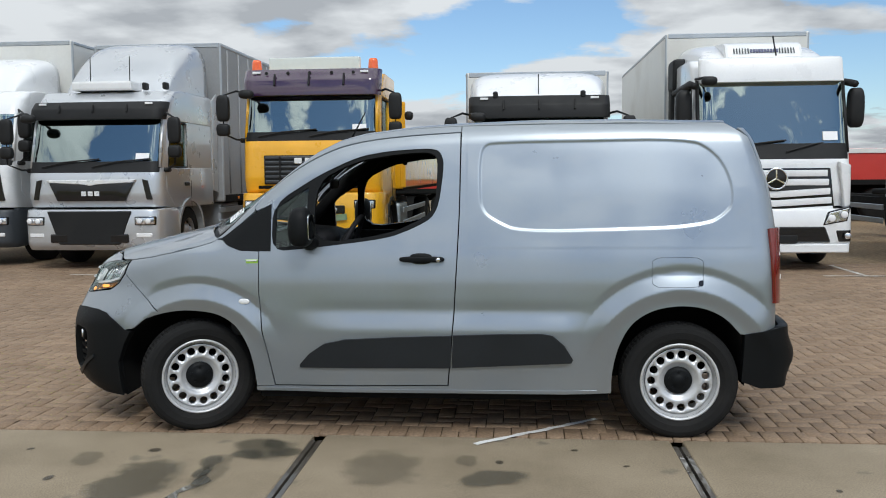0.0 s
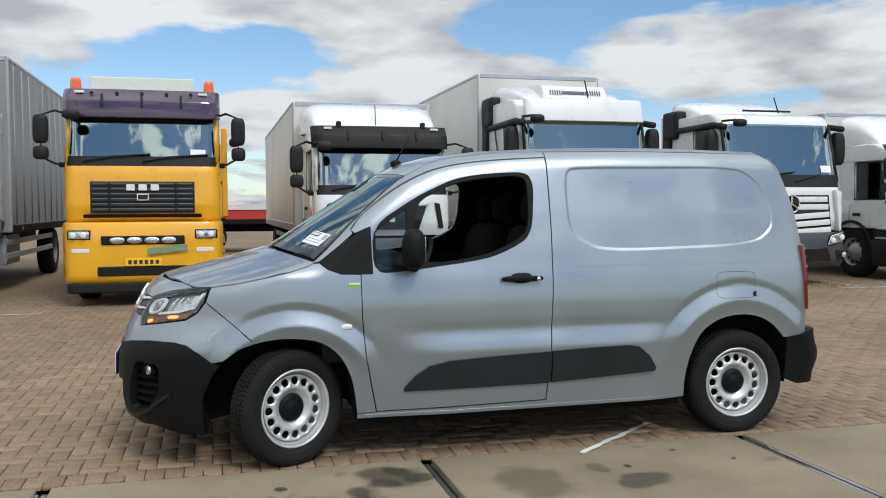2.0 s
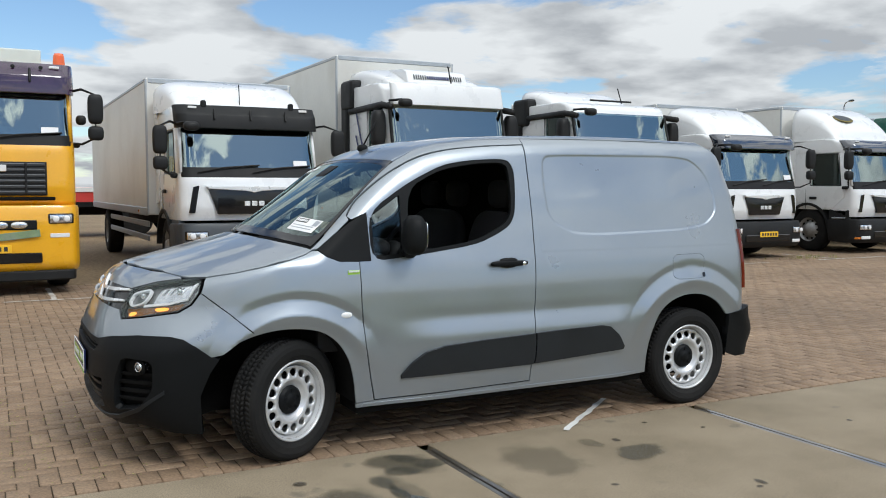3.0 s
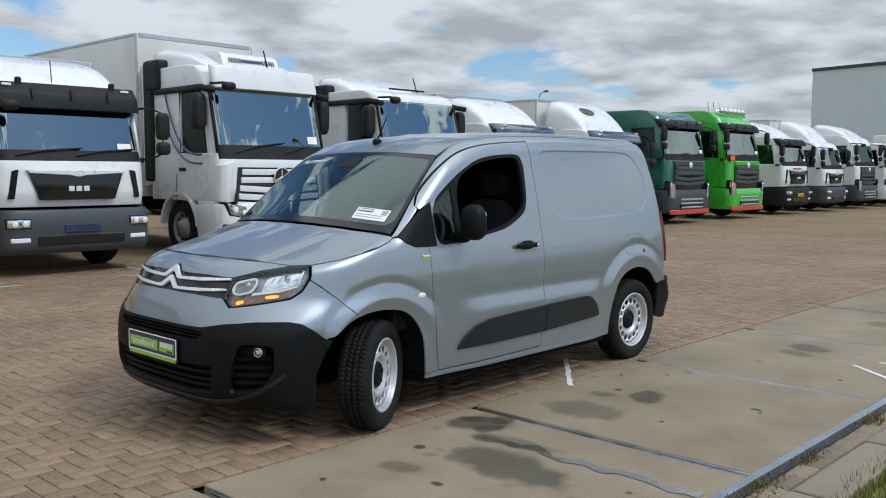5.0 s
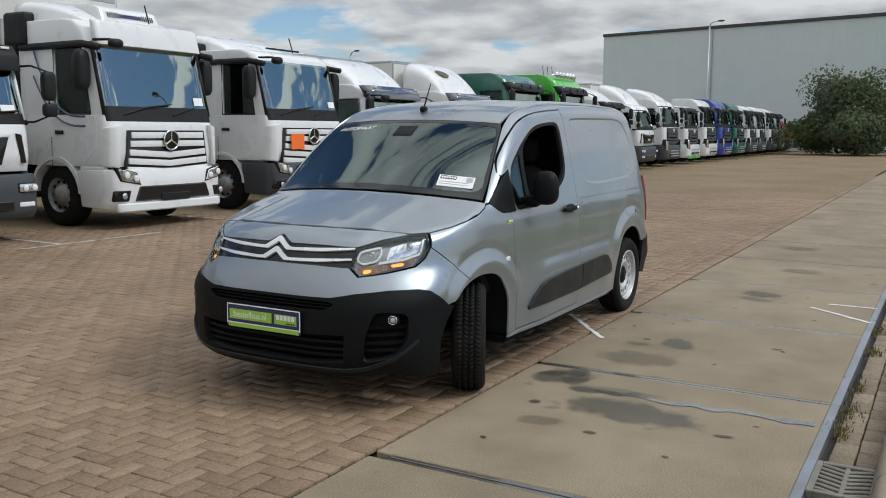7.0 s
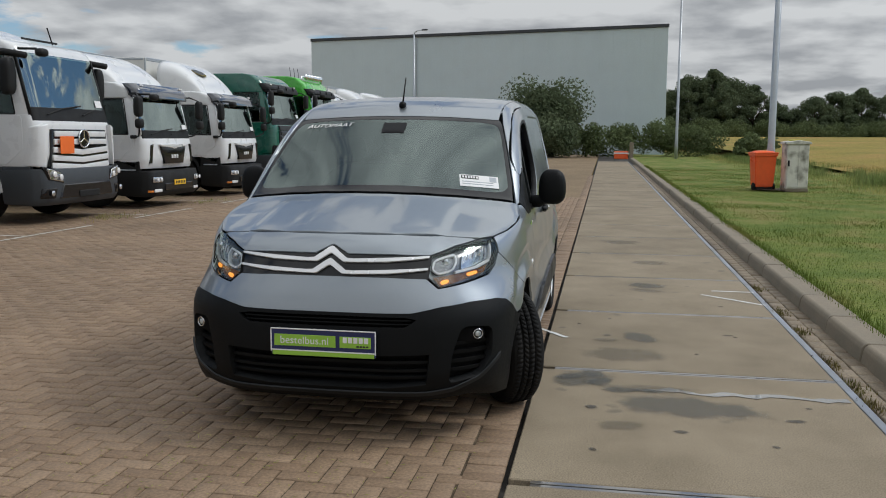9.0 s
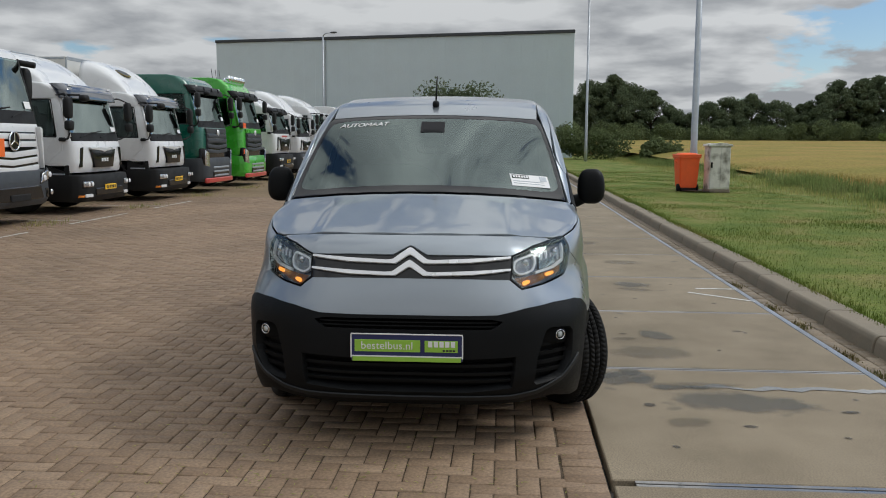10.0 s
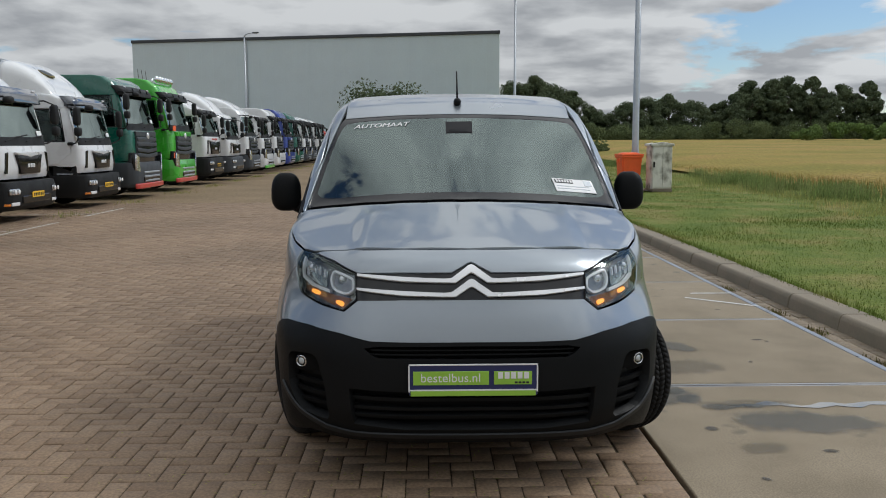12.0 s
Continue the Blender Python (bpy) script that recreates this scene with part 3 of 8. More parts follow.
def seg_dist(px, pz, poly, closed=True):
    p = np.asarray(poly, float)
    q = np.roll(p, -1, axis=0)
    if not closed:
        p, q = p[:-1], q[:-1]
    best = np.full(px.shape, 1e9)
    for (ax, az), (bx, bz) in zip(p, q):
        dx, dz = bx - ax, bz - az
        t = np.clip(((px - ax) * dx + (pz - az) * dz) / (dx * dx + dz * dz + 1e-12), 0, 1)
        best = np.minimum(best, (px - ax - t * dx) ** 2 + (pz - az - t * dz) ** 2)
    return np.sqrt(best)


def inside(px, pz, poly):
    c = np.zeros(px.shape, bool)
    n = len(poly)
    for i in range(n):
        (x0, z0), (x1, z1) = poly[i], poly[(i + 1) % n]
        if z0 == z1:
            continue
        c ^= ((z0 > pz) != (z1 > pz)) & (px < (x1 - x0) * (pz - z0) / (z1 - z0) + x0)
    return c


def rounded(poly, r=0.25, n=6):
    """Round the corners of a closed outline by corner cutting."""
    p = [Vector(q) for q in poly]
    for _ in range(2):
        out = []
        for i in range(len(p)):
            a, b = p[i], p[(i + 1) % len(p)]
            out += [a.lerp(b, r), a.lerp(b, 1 - r)]
        p = out
    return [tuple(q) for q in p]


INDENT = rounded([(-0.229, 1.40), (-0.226, 1.60), (-0.205, 1.672), (-0.14, 1.688), (0.40, 1.692), (0.95, 1.698), (1.085, 1.645), (1.182, 1.52), (1.212, 1.345), (1.165, 1.268), (1.03, 1.196), (0.52, 1.180), (0.0, 1.170), (-0.118, 1.222), (-0.215, 1.285)], 0.28)


def shrunk(poly, d):
    """A closed outline moved inwards by d (outwards below zero)."""
    p = np.array(poly)
    t = np.roll(p, -1, axis=0) - np.roll(p, 1, axis=0)
    n = np.stack([t[:, 1], -t[:, 0]], -1)
    n /= np.linalg.norm(n, axis=1, keepdims=True)
    if ((p - p.mean(axis=0)) * n).sum() > 0:
        n = -n
    return [tuple(q) for q in p + n * d]


def flank(x, z):
    y = van_flank(z) - van_taper(x)
    # shoulders over the wheels: a step in, a flare out, and a return to the arch
    for xc, r_out, r_in in ((-1.885, 0.612, 0.478), (0.908, 0.682, 0.540)):
        dx, dz = x - xc, z - 0.31
        r = np.hypot(dx, dz)
        ang = np.abs(np.arctan2(dx, dz))
        fade = 1 - ramp01(ang, 0.58, 1.0)
        wide = 1 - ramp01(ang, 0.75, 1.35)
        y = y - 0.011 * (1 - ramp01(r, r_out - 0.052, r_out + 0.004)) * fade
        y = y + 0.027 * np.clip((r_out - 0.045 - r) / (r_out - 0.045 - r_in), 0, 1) ** 1.1 * wide
        y = y - 0.020 * ramp01(r_in - r, -0.012, 0.085) * wide
    # lower door bulge that carries the side moulding
    wx = ramp01(x, -1.42, -0.95) * (1 - ramp01(x, 0.22, 0.50))
    y = y + 0.026 * (1 - ramp01(z, 0.60, 0.725)) * wx
    y = y - 0.004 * np.exp(-((z - 0.735) / 0.035) ** 2) * wx
    # pressed-in blank panel behind the door
    near = (x > -0.3) & (x < 1.3) & (z > 1.08)
    if near.any():
        d = np.zeros(x.shape)
        dd = seg_dist(x[near], z[near], INDENT)
        d[near] = np.where(inside(x[near], z[near], INDENT), dd, -dd)
        y = y - 0.0055 * ramp01(d, -0.003, 0.014)
    return y


def bow(x):
    """How far bonnet and screen sweep back from the middle to the flank."""
    return (0.215 - 0.145 * ramp01(x, -1.85, -1.20)) * (1 - ramp01(x, -1.0, -0.3))


def van_field(x, s, z, bumper=0.0):
    """Below zero inside the van's skin, above zero outside."""
    xx = x - bow(x) * (np.minimum(s, 0.95) / 0.85) ** 2
    crown = (0.055 - 0.013 * ramp01(x, -1.8, -1.2)) * (s / 0.84) ** 2
    crown = crown + 0.010 * ramp01(s, 0.47, 0.56) * (1 - ramp01(x, -2.15, -1.9))
    top = (z - van_top(xx) + crown) / np.sqrt(1 + van_slope(xx) ** 2)
    side = s - flank(x, z)
    c = 0.62 + 0.33 * ramp01(z, 0.62, 0.86)
    s2 = np.minimum(s, 1.0)
    nose = (van_nose(z) + c * s2 ** 4 - x) / np.sqrt(1 + (4 * c * s2 ** 3) ** 2)
    tail = x - van_tail(z) + 0.10 * s2 ** 4 - bumper
    f = smax(top, side, 0.045 + 0.045 * ramp01(x, -1.98, -1.72) + 0.03 * ramp01(x, -1.5, -0.9))
    f = smax(f, nose, 0.07)
    return smax(f, tail, 0.09)


def bisect(fun, lo, hi, n=34):
    lo, hi = lo.copy(), hi.copy()
    for _ in range(n):
        mid = (lo + hi) / 2
        out = fun(mid) > 0
        hi = np.where(out, mid, hi)
        lo = np.where(out, lo, mid)
    return (lo + hi) / 2


CYL_X, CYL_R, REAR_X = -1.95, 0.9, 0.95


def lift(kind, u, v, bumper=0.0):
    """Points of the skin from two coordinates: seen from the side, from above, from ahead, or round the nose or tail."""
    u, v = np.asarray(u, float), np.asarray(v, float)
    one = np.ones(u.shape)
    if kind == "side":
        s = bisect(lambda q: van_field(u, q, v, bumper), 0 * one, 1.2 * one)
        return np.stack([u, s, v], -1)
    if kind == "top":
        z = bisect(lambda q: van_field(u, np.abs(v), q), 0.85 * one, 2.2 * one)
        return np.stack([u, v, z], -1)
    if kind == "front":
        x = bisect(lambda q: van_field(-q, np.abs(u), v), 0 * one, 3.3 * one)
        return np.stack([-x, u, v], -1)
    th = u / CYL_R
    x0, sg = (CYL_X, -1.0) if kind == "nose" else (REAR_X, 1.0)
    r = bisect(lambda q: van_field(x0 + sg * q * np.cos(th), np.abs(q * np.sin(th)), v, bumper), 0.05 * one, 1.7 * one)
    return np.stack([x0 + sg * r * np.cos(th), r * np.sin(th), v], -1)


def skin_normal(p, bumper=0.0):
    e = 0.004
    x, y, z = p[:, 0], p[:, 1], p[:, 2]
    f = lambda a, b, c: van_field(a, np.abs(b), c, bumper)
    n = np.stack([f(x + e, y, z) - f(x - e, y, z), f(x, y + e, z) - f(x, y - e, z), f(x, y, z + e) - f(x, y, z - e)], -1)
    return n / (np.linalg.norm(n, axis=1, keepdims=True) + 1e-9)


def on_nose(pts):
    """('f', s, z) or ('s', x, z) points turned into the round-the-nose coordinates."""
    out = []
    for k, a, b in pts:
        p = lift("front" if k == "f" else "side", [a], [b])[0]
        th = math.atan2(p[1], CYL_X - p[0])
        out.append((th * CYL_R, p[2]))
    return out


def on_top(pts):
    out = []
    for k, a, b in pts:
        p = lift("front" if k == "f" else "side", [a], [b])[0] if k != "t" else (a, b, 0)
        out.append((float(p[0]), float(p[1])))
    return out


def band(top, bottom):
    """A full-width outline from half chains that run from the middle outwards."""
    t, b = list(top), list(bottom)
    return [(-u, z) for u, z in reversed(t)] + t + list(reversed(b)) + [(-u, z) for u, z in b]


def dense(poly, step):
    out = []
    n = len(poly)
    for i in range(n):
        a, b = np.array(poly[i]), np.array(poly[(i + 1) % n])
        d = np.linalg.norm(b - a)
        if d < 1e-5:
            continue
        k = max(int(round(d / step)), 1)
        out += [tuple(a + (b - a) * t / k) for t in range(k)]
    return out


def panel(name, kind, outline, material, parent, sign=1, holes=(), step=0.022, off=0.0, rim=0.014, label="", gap=0.0, bumper=0.0, grow=None, lines=()):
    """One body panel: its outline and holes cut out of the skin, with turned-in edges."""
    loops = [dense(outline, step)] + [dense(h, step * 0.8) for h in holes]
    pts, edges = [], []
    for lp in loops:
        k = len(pts)
        pts += lp
        edges += [(k + i, k + (i + 1) % len(lp)) for i in range(len(lp))]
    for ln in lines:
        lp = dense(ln, step)
        k = len(pts)
        pts += lp
        edges += [(k + i, k + (i + 1) % len(lp)) for i in range(len(lp))]
    o = np.array(loops[0])
    gx, gy = np.meshgrid(np.arange(o[:, 0].min(), o[:, 0].max(), step), np.arange(o[:, 1].min(), o[:, 1].max(), step))
    gx[1::2] += step / 2
    gx, gy = gx.ravel(), gy.ravel()
    ok = inside(gx, gy, loops[0])
    for h in loops[1:]:
        ok &= ~inside(gx, gy, h)
    gx, gy = gx[ok], gy[ok]
    if len(gx):
        d = np.min([seg_dist(gx, gy, lp) for lp in loops + list(lines)], axis=0)
        gx, gy = gx[d > step * 0.45], gy[d > step * 0.45]
    pts += list(zip(gx.tolist(), gy.tolist()))
    res = delaunay_2d_cdt([Vector(p) for p in pts], edges, [], 0, 1e-7)
    uv = np.array([tuple(p) for p in res[0]])
    tri = np.array([f for f in res[2] if len(f) == 3])
    c = uv[tri].mean(axis=1)
    ok = inside(c[:, 0], c[:, 1], loops[0])
    for h in loops[1:]:
        ok &= ~inside(c[:, 0], c[:, 1], h)
    tri = tri[ok]
    p = lift(kind, uv[:, 0], uv[:, 1], bumper)
    if kind == "side":
        p[:, 1] *= sign
    nrm = skin_normal(p, bumper)
    if grow is not None:
        p = p + nrm * grow(uv)[:, None]
    p = p + nrm * off
    a, b, cc = p[tri[:, 0]], p[tri[:, 1]], p[tri[:, 2]]
    fn = np.cross(b - a, cc - a)
    flip = (fn * nrm[tri[:, 0]]).sum(1) < 0
    tri[flip] = tri[flip][:, ::-1]
    verts, norms, faces = [p], [nrm], [tri]
    if rim:
        cnt = {}
        for t in tri:
            for i in range(3):
                e = (int(t[i]), int(t[(i + 1) % 3]))
                cnt[e] = cnt.get(e, 0) + 1
        rims = [e for e in cnt if (e[1], e[0]) not in cnt]
        k = len(p)
        rv, rn, rf = [], [], []
        for i, j in rims:
            q = [p[i], p[j], p[j] - nrm[j] * rim, p[i] - nrm[i] * rim]
            n = np.cross(q[1] - q[0], nrm[i]); n = n / (np.linalg.norm(n) + 1e-9)
            m = k + len(rv)
            rv += q
            rn += [0.5 * nrm[i] + n, 0.5 * nrm[j] + n, n, n]
            rf += [(m, m + 2, m + 1), (m, m + 3, m + 2)]
        verts.append(np.array(rv)); norms.append(np.array(rn)); faces.append(np.array(rf))
    me = fast_mesh(name, np.concatenate(verts), np.concatenate(faces))
    for poly in me.polygons:
        poly.use_smooth = True
    N = np.concatenate(norms)
    N = N / (np.linalg.norm(N, axis=1, keepdims=True) + 1e-9)
    if len(N) == len(me.vertices):
        me.normals_split_custom_set_from_vertices(N.tolist())
    return mesh_object(name, me, material, parent, label)


ARCH_F = [(-2.36, 0.19), (-2.382, 0.40), (-2.335, 0.52), (-2.273, 0.607), (-2.181, 0.672), (-2.053, 0.709), (-1.913, 0.720), (-1.757, 0.698), (-1.651, 0.631), (-1.583, 0.525), (-1.549, 0.401), (-1.535, 0.27)]
ARCH_R = [(0.522, 0.255), (0.528, 0.387), (0.564, 0.536), (0.635, 0.656), (0.747, 0.730), (0.889, 0.758), (1.032, 0.744), (1.147, 0.688), (1.231, 0.602)]


def spline(pts, n=5):
    """A rounded open chain through the points."""
    p = np.array([pts[0], *pts, pts[-1]], float)
    out = []
    for i in range(1, len(p) - 2):
        for k in range(n):
            t = k / n
            a, b, c, d = p[i - 1], p[i], p[i + 1], p[i + 2]
            q = 0.5 * (2 * b + (c - a) * t + (2 * a - 5 * b + 4 * c - d) * t ** 2 + (3 * b - a - 3 * c + d) * t ** 3)
            out.append((float(q[0]), float(q[1])))
    return out + [tuple(pts[-1])]


ARCH_FULL = spline(ARCH_F)
ARCH_R = spline(ARCH_R)
DOOR_TOP = spline([(-0.333, 1.750), (-0.633, 1.733), (-0.888, 1.705), (-1.085, 1.656), (-1.284, 1.556), (-1.475, 1.414), (-1.551, 1.323)], 4)
DOOR = [(-1.503, 1.066), (-1.501, 0.831), (-1.483, 0.602), (-1.42, 0.283), (-0.409, 0.298), (-0.373, 0.695), (-0.355, 1.003), (-0.342, 1.295), *[(x + 0.004 * (x < -0.9) - 0.004 * (x > -0.4), z - 0.008) for x, z in DOOR_TOP], (-1.53, 1.30), (-1.448, 1.334), (-1.448, 1.066)]
W_FRAME = [(-1.432, 1.336), (-1.16, 1.508), (-0.929, 1.612), (-0.75, 1.642), (-0.52, 1.655), (-0.455, 1.640), (-0.428, 1.568), (-0.456, 1.33), (-0.50, 1.250), (-0.60, 1.196), (-0.756, 1.137), (-1.207, 1.082), (-1.432, 1.064)]
W_OPEN = [(-1.175, 1.468), (-0.953, 1.582), (-0.723, 1.622), (-0.523, 1.635), (-0.466, 1.605), (-0.476, 1.343), (-0.526, 1.262), (-0.756, 1.160), (-1.19, 1.108)]
W_QUARTER = [(-1.412, 1.315), (-1.225, 1.435), (-1.235, 1.106), (-1.412, 1.085)]


# where roof and body side meet: length, half width
CANT = [(-1.085, 0.668), (-0.95, 0.664), (-0.62, 0.668), (-0.3, 0.674), (0.3, 0.682), (0.9, 0.676), (1.18, 0.655)]


def CANT_AT(x):
    return float(np.interp(x, [c[0] for c in CANT], [c[1] for c in CANT]))


def screen_x(base, s):
    x = base
    for _ in range(12):
        x = base + float(bow(np.array(x))) * (s / 0.85) ** 2
    return x


def build_van():
    van = thing("delivery_van", pose(0, VAN_Y, 0), "grey metallic small panel van with black plastic bumpers, side window open", "van")
    P, K = M["van_paint"], M["black_plastic"]
    hood_front = [("f", 0.0, 1.036), ("f", 0.30, 1.033), ("f", 0.52, 1.022), ("f", 0.66, 1.008), ("s", -2.40, 1.003)]
    hood_side = [("s", -2.322, 1.006), ("s", -2.18, 1.028), ("s", -2.042, 1.056), ("s", -1.90, 1.088), ("s", -1.803, 1.116), ("s", -1.768, 1.134)]
    # bonnet
    rear = [(screen_x(-1.985, s), s) for s in (0.80, 0.6, 0.4, 0.2, 0.0)]
    half = on_top(hood_front) + on_top(hood_side) + rear
    part_hood = panel("bonnet", "top", half + [(x, -y) for x, y in reversed(half[1:-1])], P, van, step=0.017)
    # nose above the grille
    n_top = on_nose(hood_front[:-1] + [("s", -2.43, 0.999)])
    n_bot = on_nose([("f", 0.0, 0.988), ("f", 0.014, 0.984), ("f", 0.085, 0.946), ("f", 0.30, 0.945), ("f", 0.492, 0.938), ("f", 0.60, 0.978), ("f", 0.68, 0.996)])
    panel("nose_panel", "nose", band([(u, z - 0.005) for u, z in n_top], n_bot), P, van)
    # painted upper bumper and black lower bumper
    b_top = on_nose([("f", 0.0, 0.836), ("f", 0.30, 0.834), ("f", 0.485, 0.826), ("f", 0.545, 0.778), ("f", 0.66, 0.795), ("s", -2.468, 0.822), ("s", -2.402, 0.862), ("s", -2.358, 0.922), ("s", -2.23, 0.815), ("s", -2.112, 0.709)])
    arch_bit = on_nose([("s", -2.181, 0.676), ("s", -2.273, 0.611)])
    k_top = on_nose([("f", 0.0, 0.668), ("f", 0.25, 0.668), ("f", 0.43, 0.670), ("f", 0.56, 0.695), ("f", 0.70, 0.710), ("s", -2.52, 0.708), ("s", -2.46, 0.695), ("s", -2.40, 0.655), ("s", -2.33, 0.600), ("s", -2.29, 0.590)])
    panel("bumper_skin", "nose", band(b_top, k_top[:-1] + list(reversed(arch_bit))), P, van)
    k_bot = on_nose([("f", 0.0, 0.215), ("f", 0.3, 0.215), ("f", 0.55, 0.225), ("f", 0.70, 0.245), ("s", -2.50, 0.205), ("s", -2.37, 0.195), ("s", -2.385, 0.40), ("s", -2.338, 0.515)])
    slot = on_nose([("f", 0.0, 0.652), ("f", 0.40, 0.650), ("f", 0.455, 0.640)]), on_nose([("f", 0.0, 0.600), ("f", 0.40, 0.603), ("f", 0.43, 0.618)])
    low = on_nose([("f", 0.0, 0.462), ("f", 0.30, 0.462), ("f", 0.52, 0.470)]), on_nose([("f", 0.0, 0.292), ("f", 0.30, 0.294), ("f", 0.50, 0.315)])
    vent = rounded(on_nose([("f", 0.665, 0.60), ("f", 0.80, 0.585), ("f", 0.80, 0.44), ("f", 0.74, 0.34), ("f", 0.60, 0.315), ("f", 0.625, 0.47)]), 0.14)
    vent_l = [(-u, z) for u, z in vent]
    panel("front_bumper", "nose", band(k_top, k_bot), K, van, holes=[band(*slot), band(*low), vent, vent_l], off=0.006, rim=0.05, label="black grained plastic front bumper with air slots")
    panel("grille_back", "nose", band(on_nose([("f", 0.0, 0.70), ("f", 0.6, 0.70), ("f", 0.84, 0.63)]), on_nose([("f", 0.0, 0.24), ("f", 0.55, 0.26), ("f", 0.80, 0.30)])), M["soft_black"], van, off=-0.06, rim=0)
    for z in (0.335, 0.378, 0.421):
        panel("grille_slat", "nose", band(on_nose([("f", 0.0, z + 0.008), ("f", 0.30, z + 0.008), ("f", 0.53, z + 0.013)]), on_nose([("f", 0.0, z - 0.008), ("f", 0.3, z - 0.008), ("f", 0.53, z - 0.003)])), K, van, off=-0.022, rim=0.03)
    for z in (0.618, 0.636):
        panel("grille_slat", "nose", band(on_nose([("f", 0.0, z + 0.003), ("f", 0.43, z + 0.003)]), on_nose([("f", 0.0, z - 0.003), ("f", 0.43, z - 0.003)])), K, van, off=-0.012, rim=0.02)
    for sg in (-1, 1):
        for z in (0.375, 0.42, 0.465, 0.51):
            line = on_nose([("f", 0.60, z), ("f", 0.70, z), ("f", 0.83, z)])
            panel("vent_slat", "nose", [(sg * u, q + 0.009) for u, q in line] + [(sg * u, q - 0.009) for u, q in reversed(line)], M["soft_black"], van, off=-0.03, rim=0.02)
        c = lift("front", [0.735 * sg], [0.552])[0]
        fog = part("fog_lamp", lathe([(0.0, -0.05), (0.036, -0.05), (0.044, -0.01), (0.044, 0.012), (0.036, 0.018), (0.036, 0.0), (0.02, -0.012), (0.0, -0.016)], "x", 24), M["reflector"], van, smooth=True)
        fog.matrix_local = pose(c[0] + 0.020, c[1], c[2], 0, 0, 180 + sg * -24) @ Matrix.Diagonal((0.85, 0.60, 0.60, 1))
        hood = lift("front", [0.690 * sg], [0.548])[0]
        cheek = part("fog_pocket", blob(0.03, 0.17, 0.085, (0, 0, 0), 3.0), M["soft_black"], van, smooth=True)
        cheek.matrix_local = pose(hood[0] + 0.046, hood[1], hood[2], 0, 0, sg * -24)
        lens = part("fog_lens", lathe([(0.0, 0.022), (0.02, 0.02), (0.036, 0.012)], "x", 24), M["lamp_glass"], fog, smooth=True)
        part("fog_bulb", blob(0.024, 0.056, 0.056, (0.004, 0, 0), 2.2, 16, 10), M["bright_frame"], fog, smooth=True)
    lip = [("f", 0.0, 0.272), ("f", 0.50, 0.277), ("f", 0.62, 0.295), ("f", 0.74, 0.345), ("f", 0.83, 0.44)]
    panel("bumper_lip", "nose", band(on_nose(lip), on_nose([(k, q, z - 0.020) for k, q, z in lip])), M["moulding"], van, off=0.015, rim=0.02, step=0.02, label="raised lower lip of the bumper")
    # grille with two bright bars that rise to a double peak
    panel("grille", "nose", band(on_nose([("f", 0.0, 0.996), ("f", 0.09, 0.955), ("f", 0.30, 0.952), ("f", 0.50, 0.945)]), on_nose([("f", 0.0, 0.828), ("f", 0.30, 0.826), ("f", 0.495, 0.818)])), M["gloss_black"], van, off=-0.010, rim=0)
    for z0, pk, q in ((0.912, 0.075, 0.927), (0.856, 0.075, 0.871)):
        t_ = 0.0085
        up = [("f", 0.0, z0 + 0.062), ("f", 0.012, z0 + 0.058), ("f", 0.086, z0 + t_), ("f", 0.12, z0 + t_ - 0.002), ("f", 0.30, z0 + t_ + 0.004), ("f", 0.488, q + t_ - 0.004)]
        dn = [("f", 0.0, z0 + 0.031), ("f", 0.010, z0 + 0.028), ("f", 0.068, z0 - t_), ("f", 0.12, z0 - t_), ("f", 0.30, z0 - t_ + 0.004), ("f", 0.488, q - t_ + 0.004)]
        panel("grille_bar", "nose", band(on_nose(up), on_nose(dn)), M["satin_silver"], van, off=0.010, rim=0.016, step=0.016, label="bright silver grille bar with a raised peak")
    # number plate holder with a dealer's green strip
    plate = part("plate_holder", box(0.012, 0.535, 0.132, (-2.881, 0, 0.518), 0.004, 1), M["navy"], van, "dealer plate, green panels on navy, white edge")
    for nm, w_, h_, y_, z_, mat in (("plate_edge", 0.535, 0.006, 0, 0.5835, "paper"), ("plate_edge", 0.006, 0.112, 0.2665, 0.524, "paper"), ("plate_edge", 0.006, 0.112, -0.2665, 0.524, "paper"),
                                    ("green_panel", 0.315, 0.058, 0.092, 0.527, "lime"), ("green_panel", 0.158, 0.056, -0.165, 0.527, "lime"), ("green_strip", 0.52, 0.022, 0, 0.462, "lime"), ("plate_edge", 0.53, 0.006, 0, 0.476, "paper")):
        part(nm, box(0.004, w_, h_, (-2.888, y_, z_), 0.001, 1), M[mat], plate)
    cu = bpy.data.curves.new("plate_word", "FONT")
    cu.body, cu.size, cu.align_x, cu.align_y, cu.extrude, cu.space_character = "bestelbus.nl", 0.052, "CENTER", "CENTER", 0.0006, 1.02
    cu.materials.append(M["paper"])
    word = new("plate_word", cu)
    word.parent = plate
    word.matrix_local = Matrix(((0, 0, -1, -2.891), (-1, 0, 0, 0.094), (0, 1, 0, 0.527), (0, 0, 0, 1)))
    for i in range(5):
        part("lettering_bar", box(0.003, 0.02, 0.028, (-2.8905, -0.113 - 0.027 * i, 0.538), 0.0006, 1), M["paper"], plate)
    for i in range(4):
        part("lettering_bar", box(0.003, 0.012, 0.008, (-2.8905, -0.178 - 0.016 * i, 0.508), 0.0006, 1), M["ink"], plate)
    for sg in (-1, 1):
        side_parts(van, sg, P, K, hood_side)
    build_screen_roof(van, P)
    build_rear(van, P, K)
    build_cabin(van)
    return van


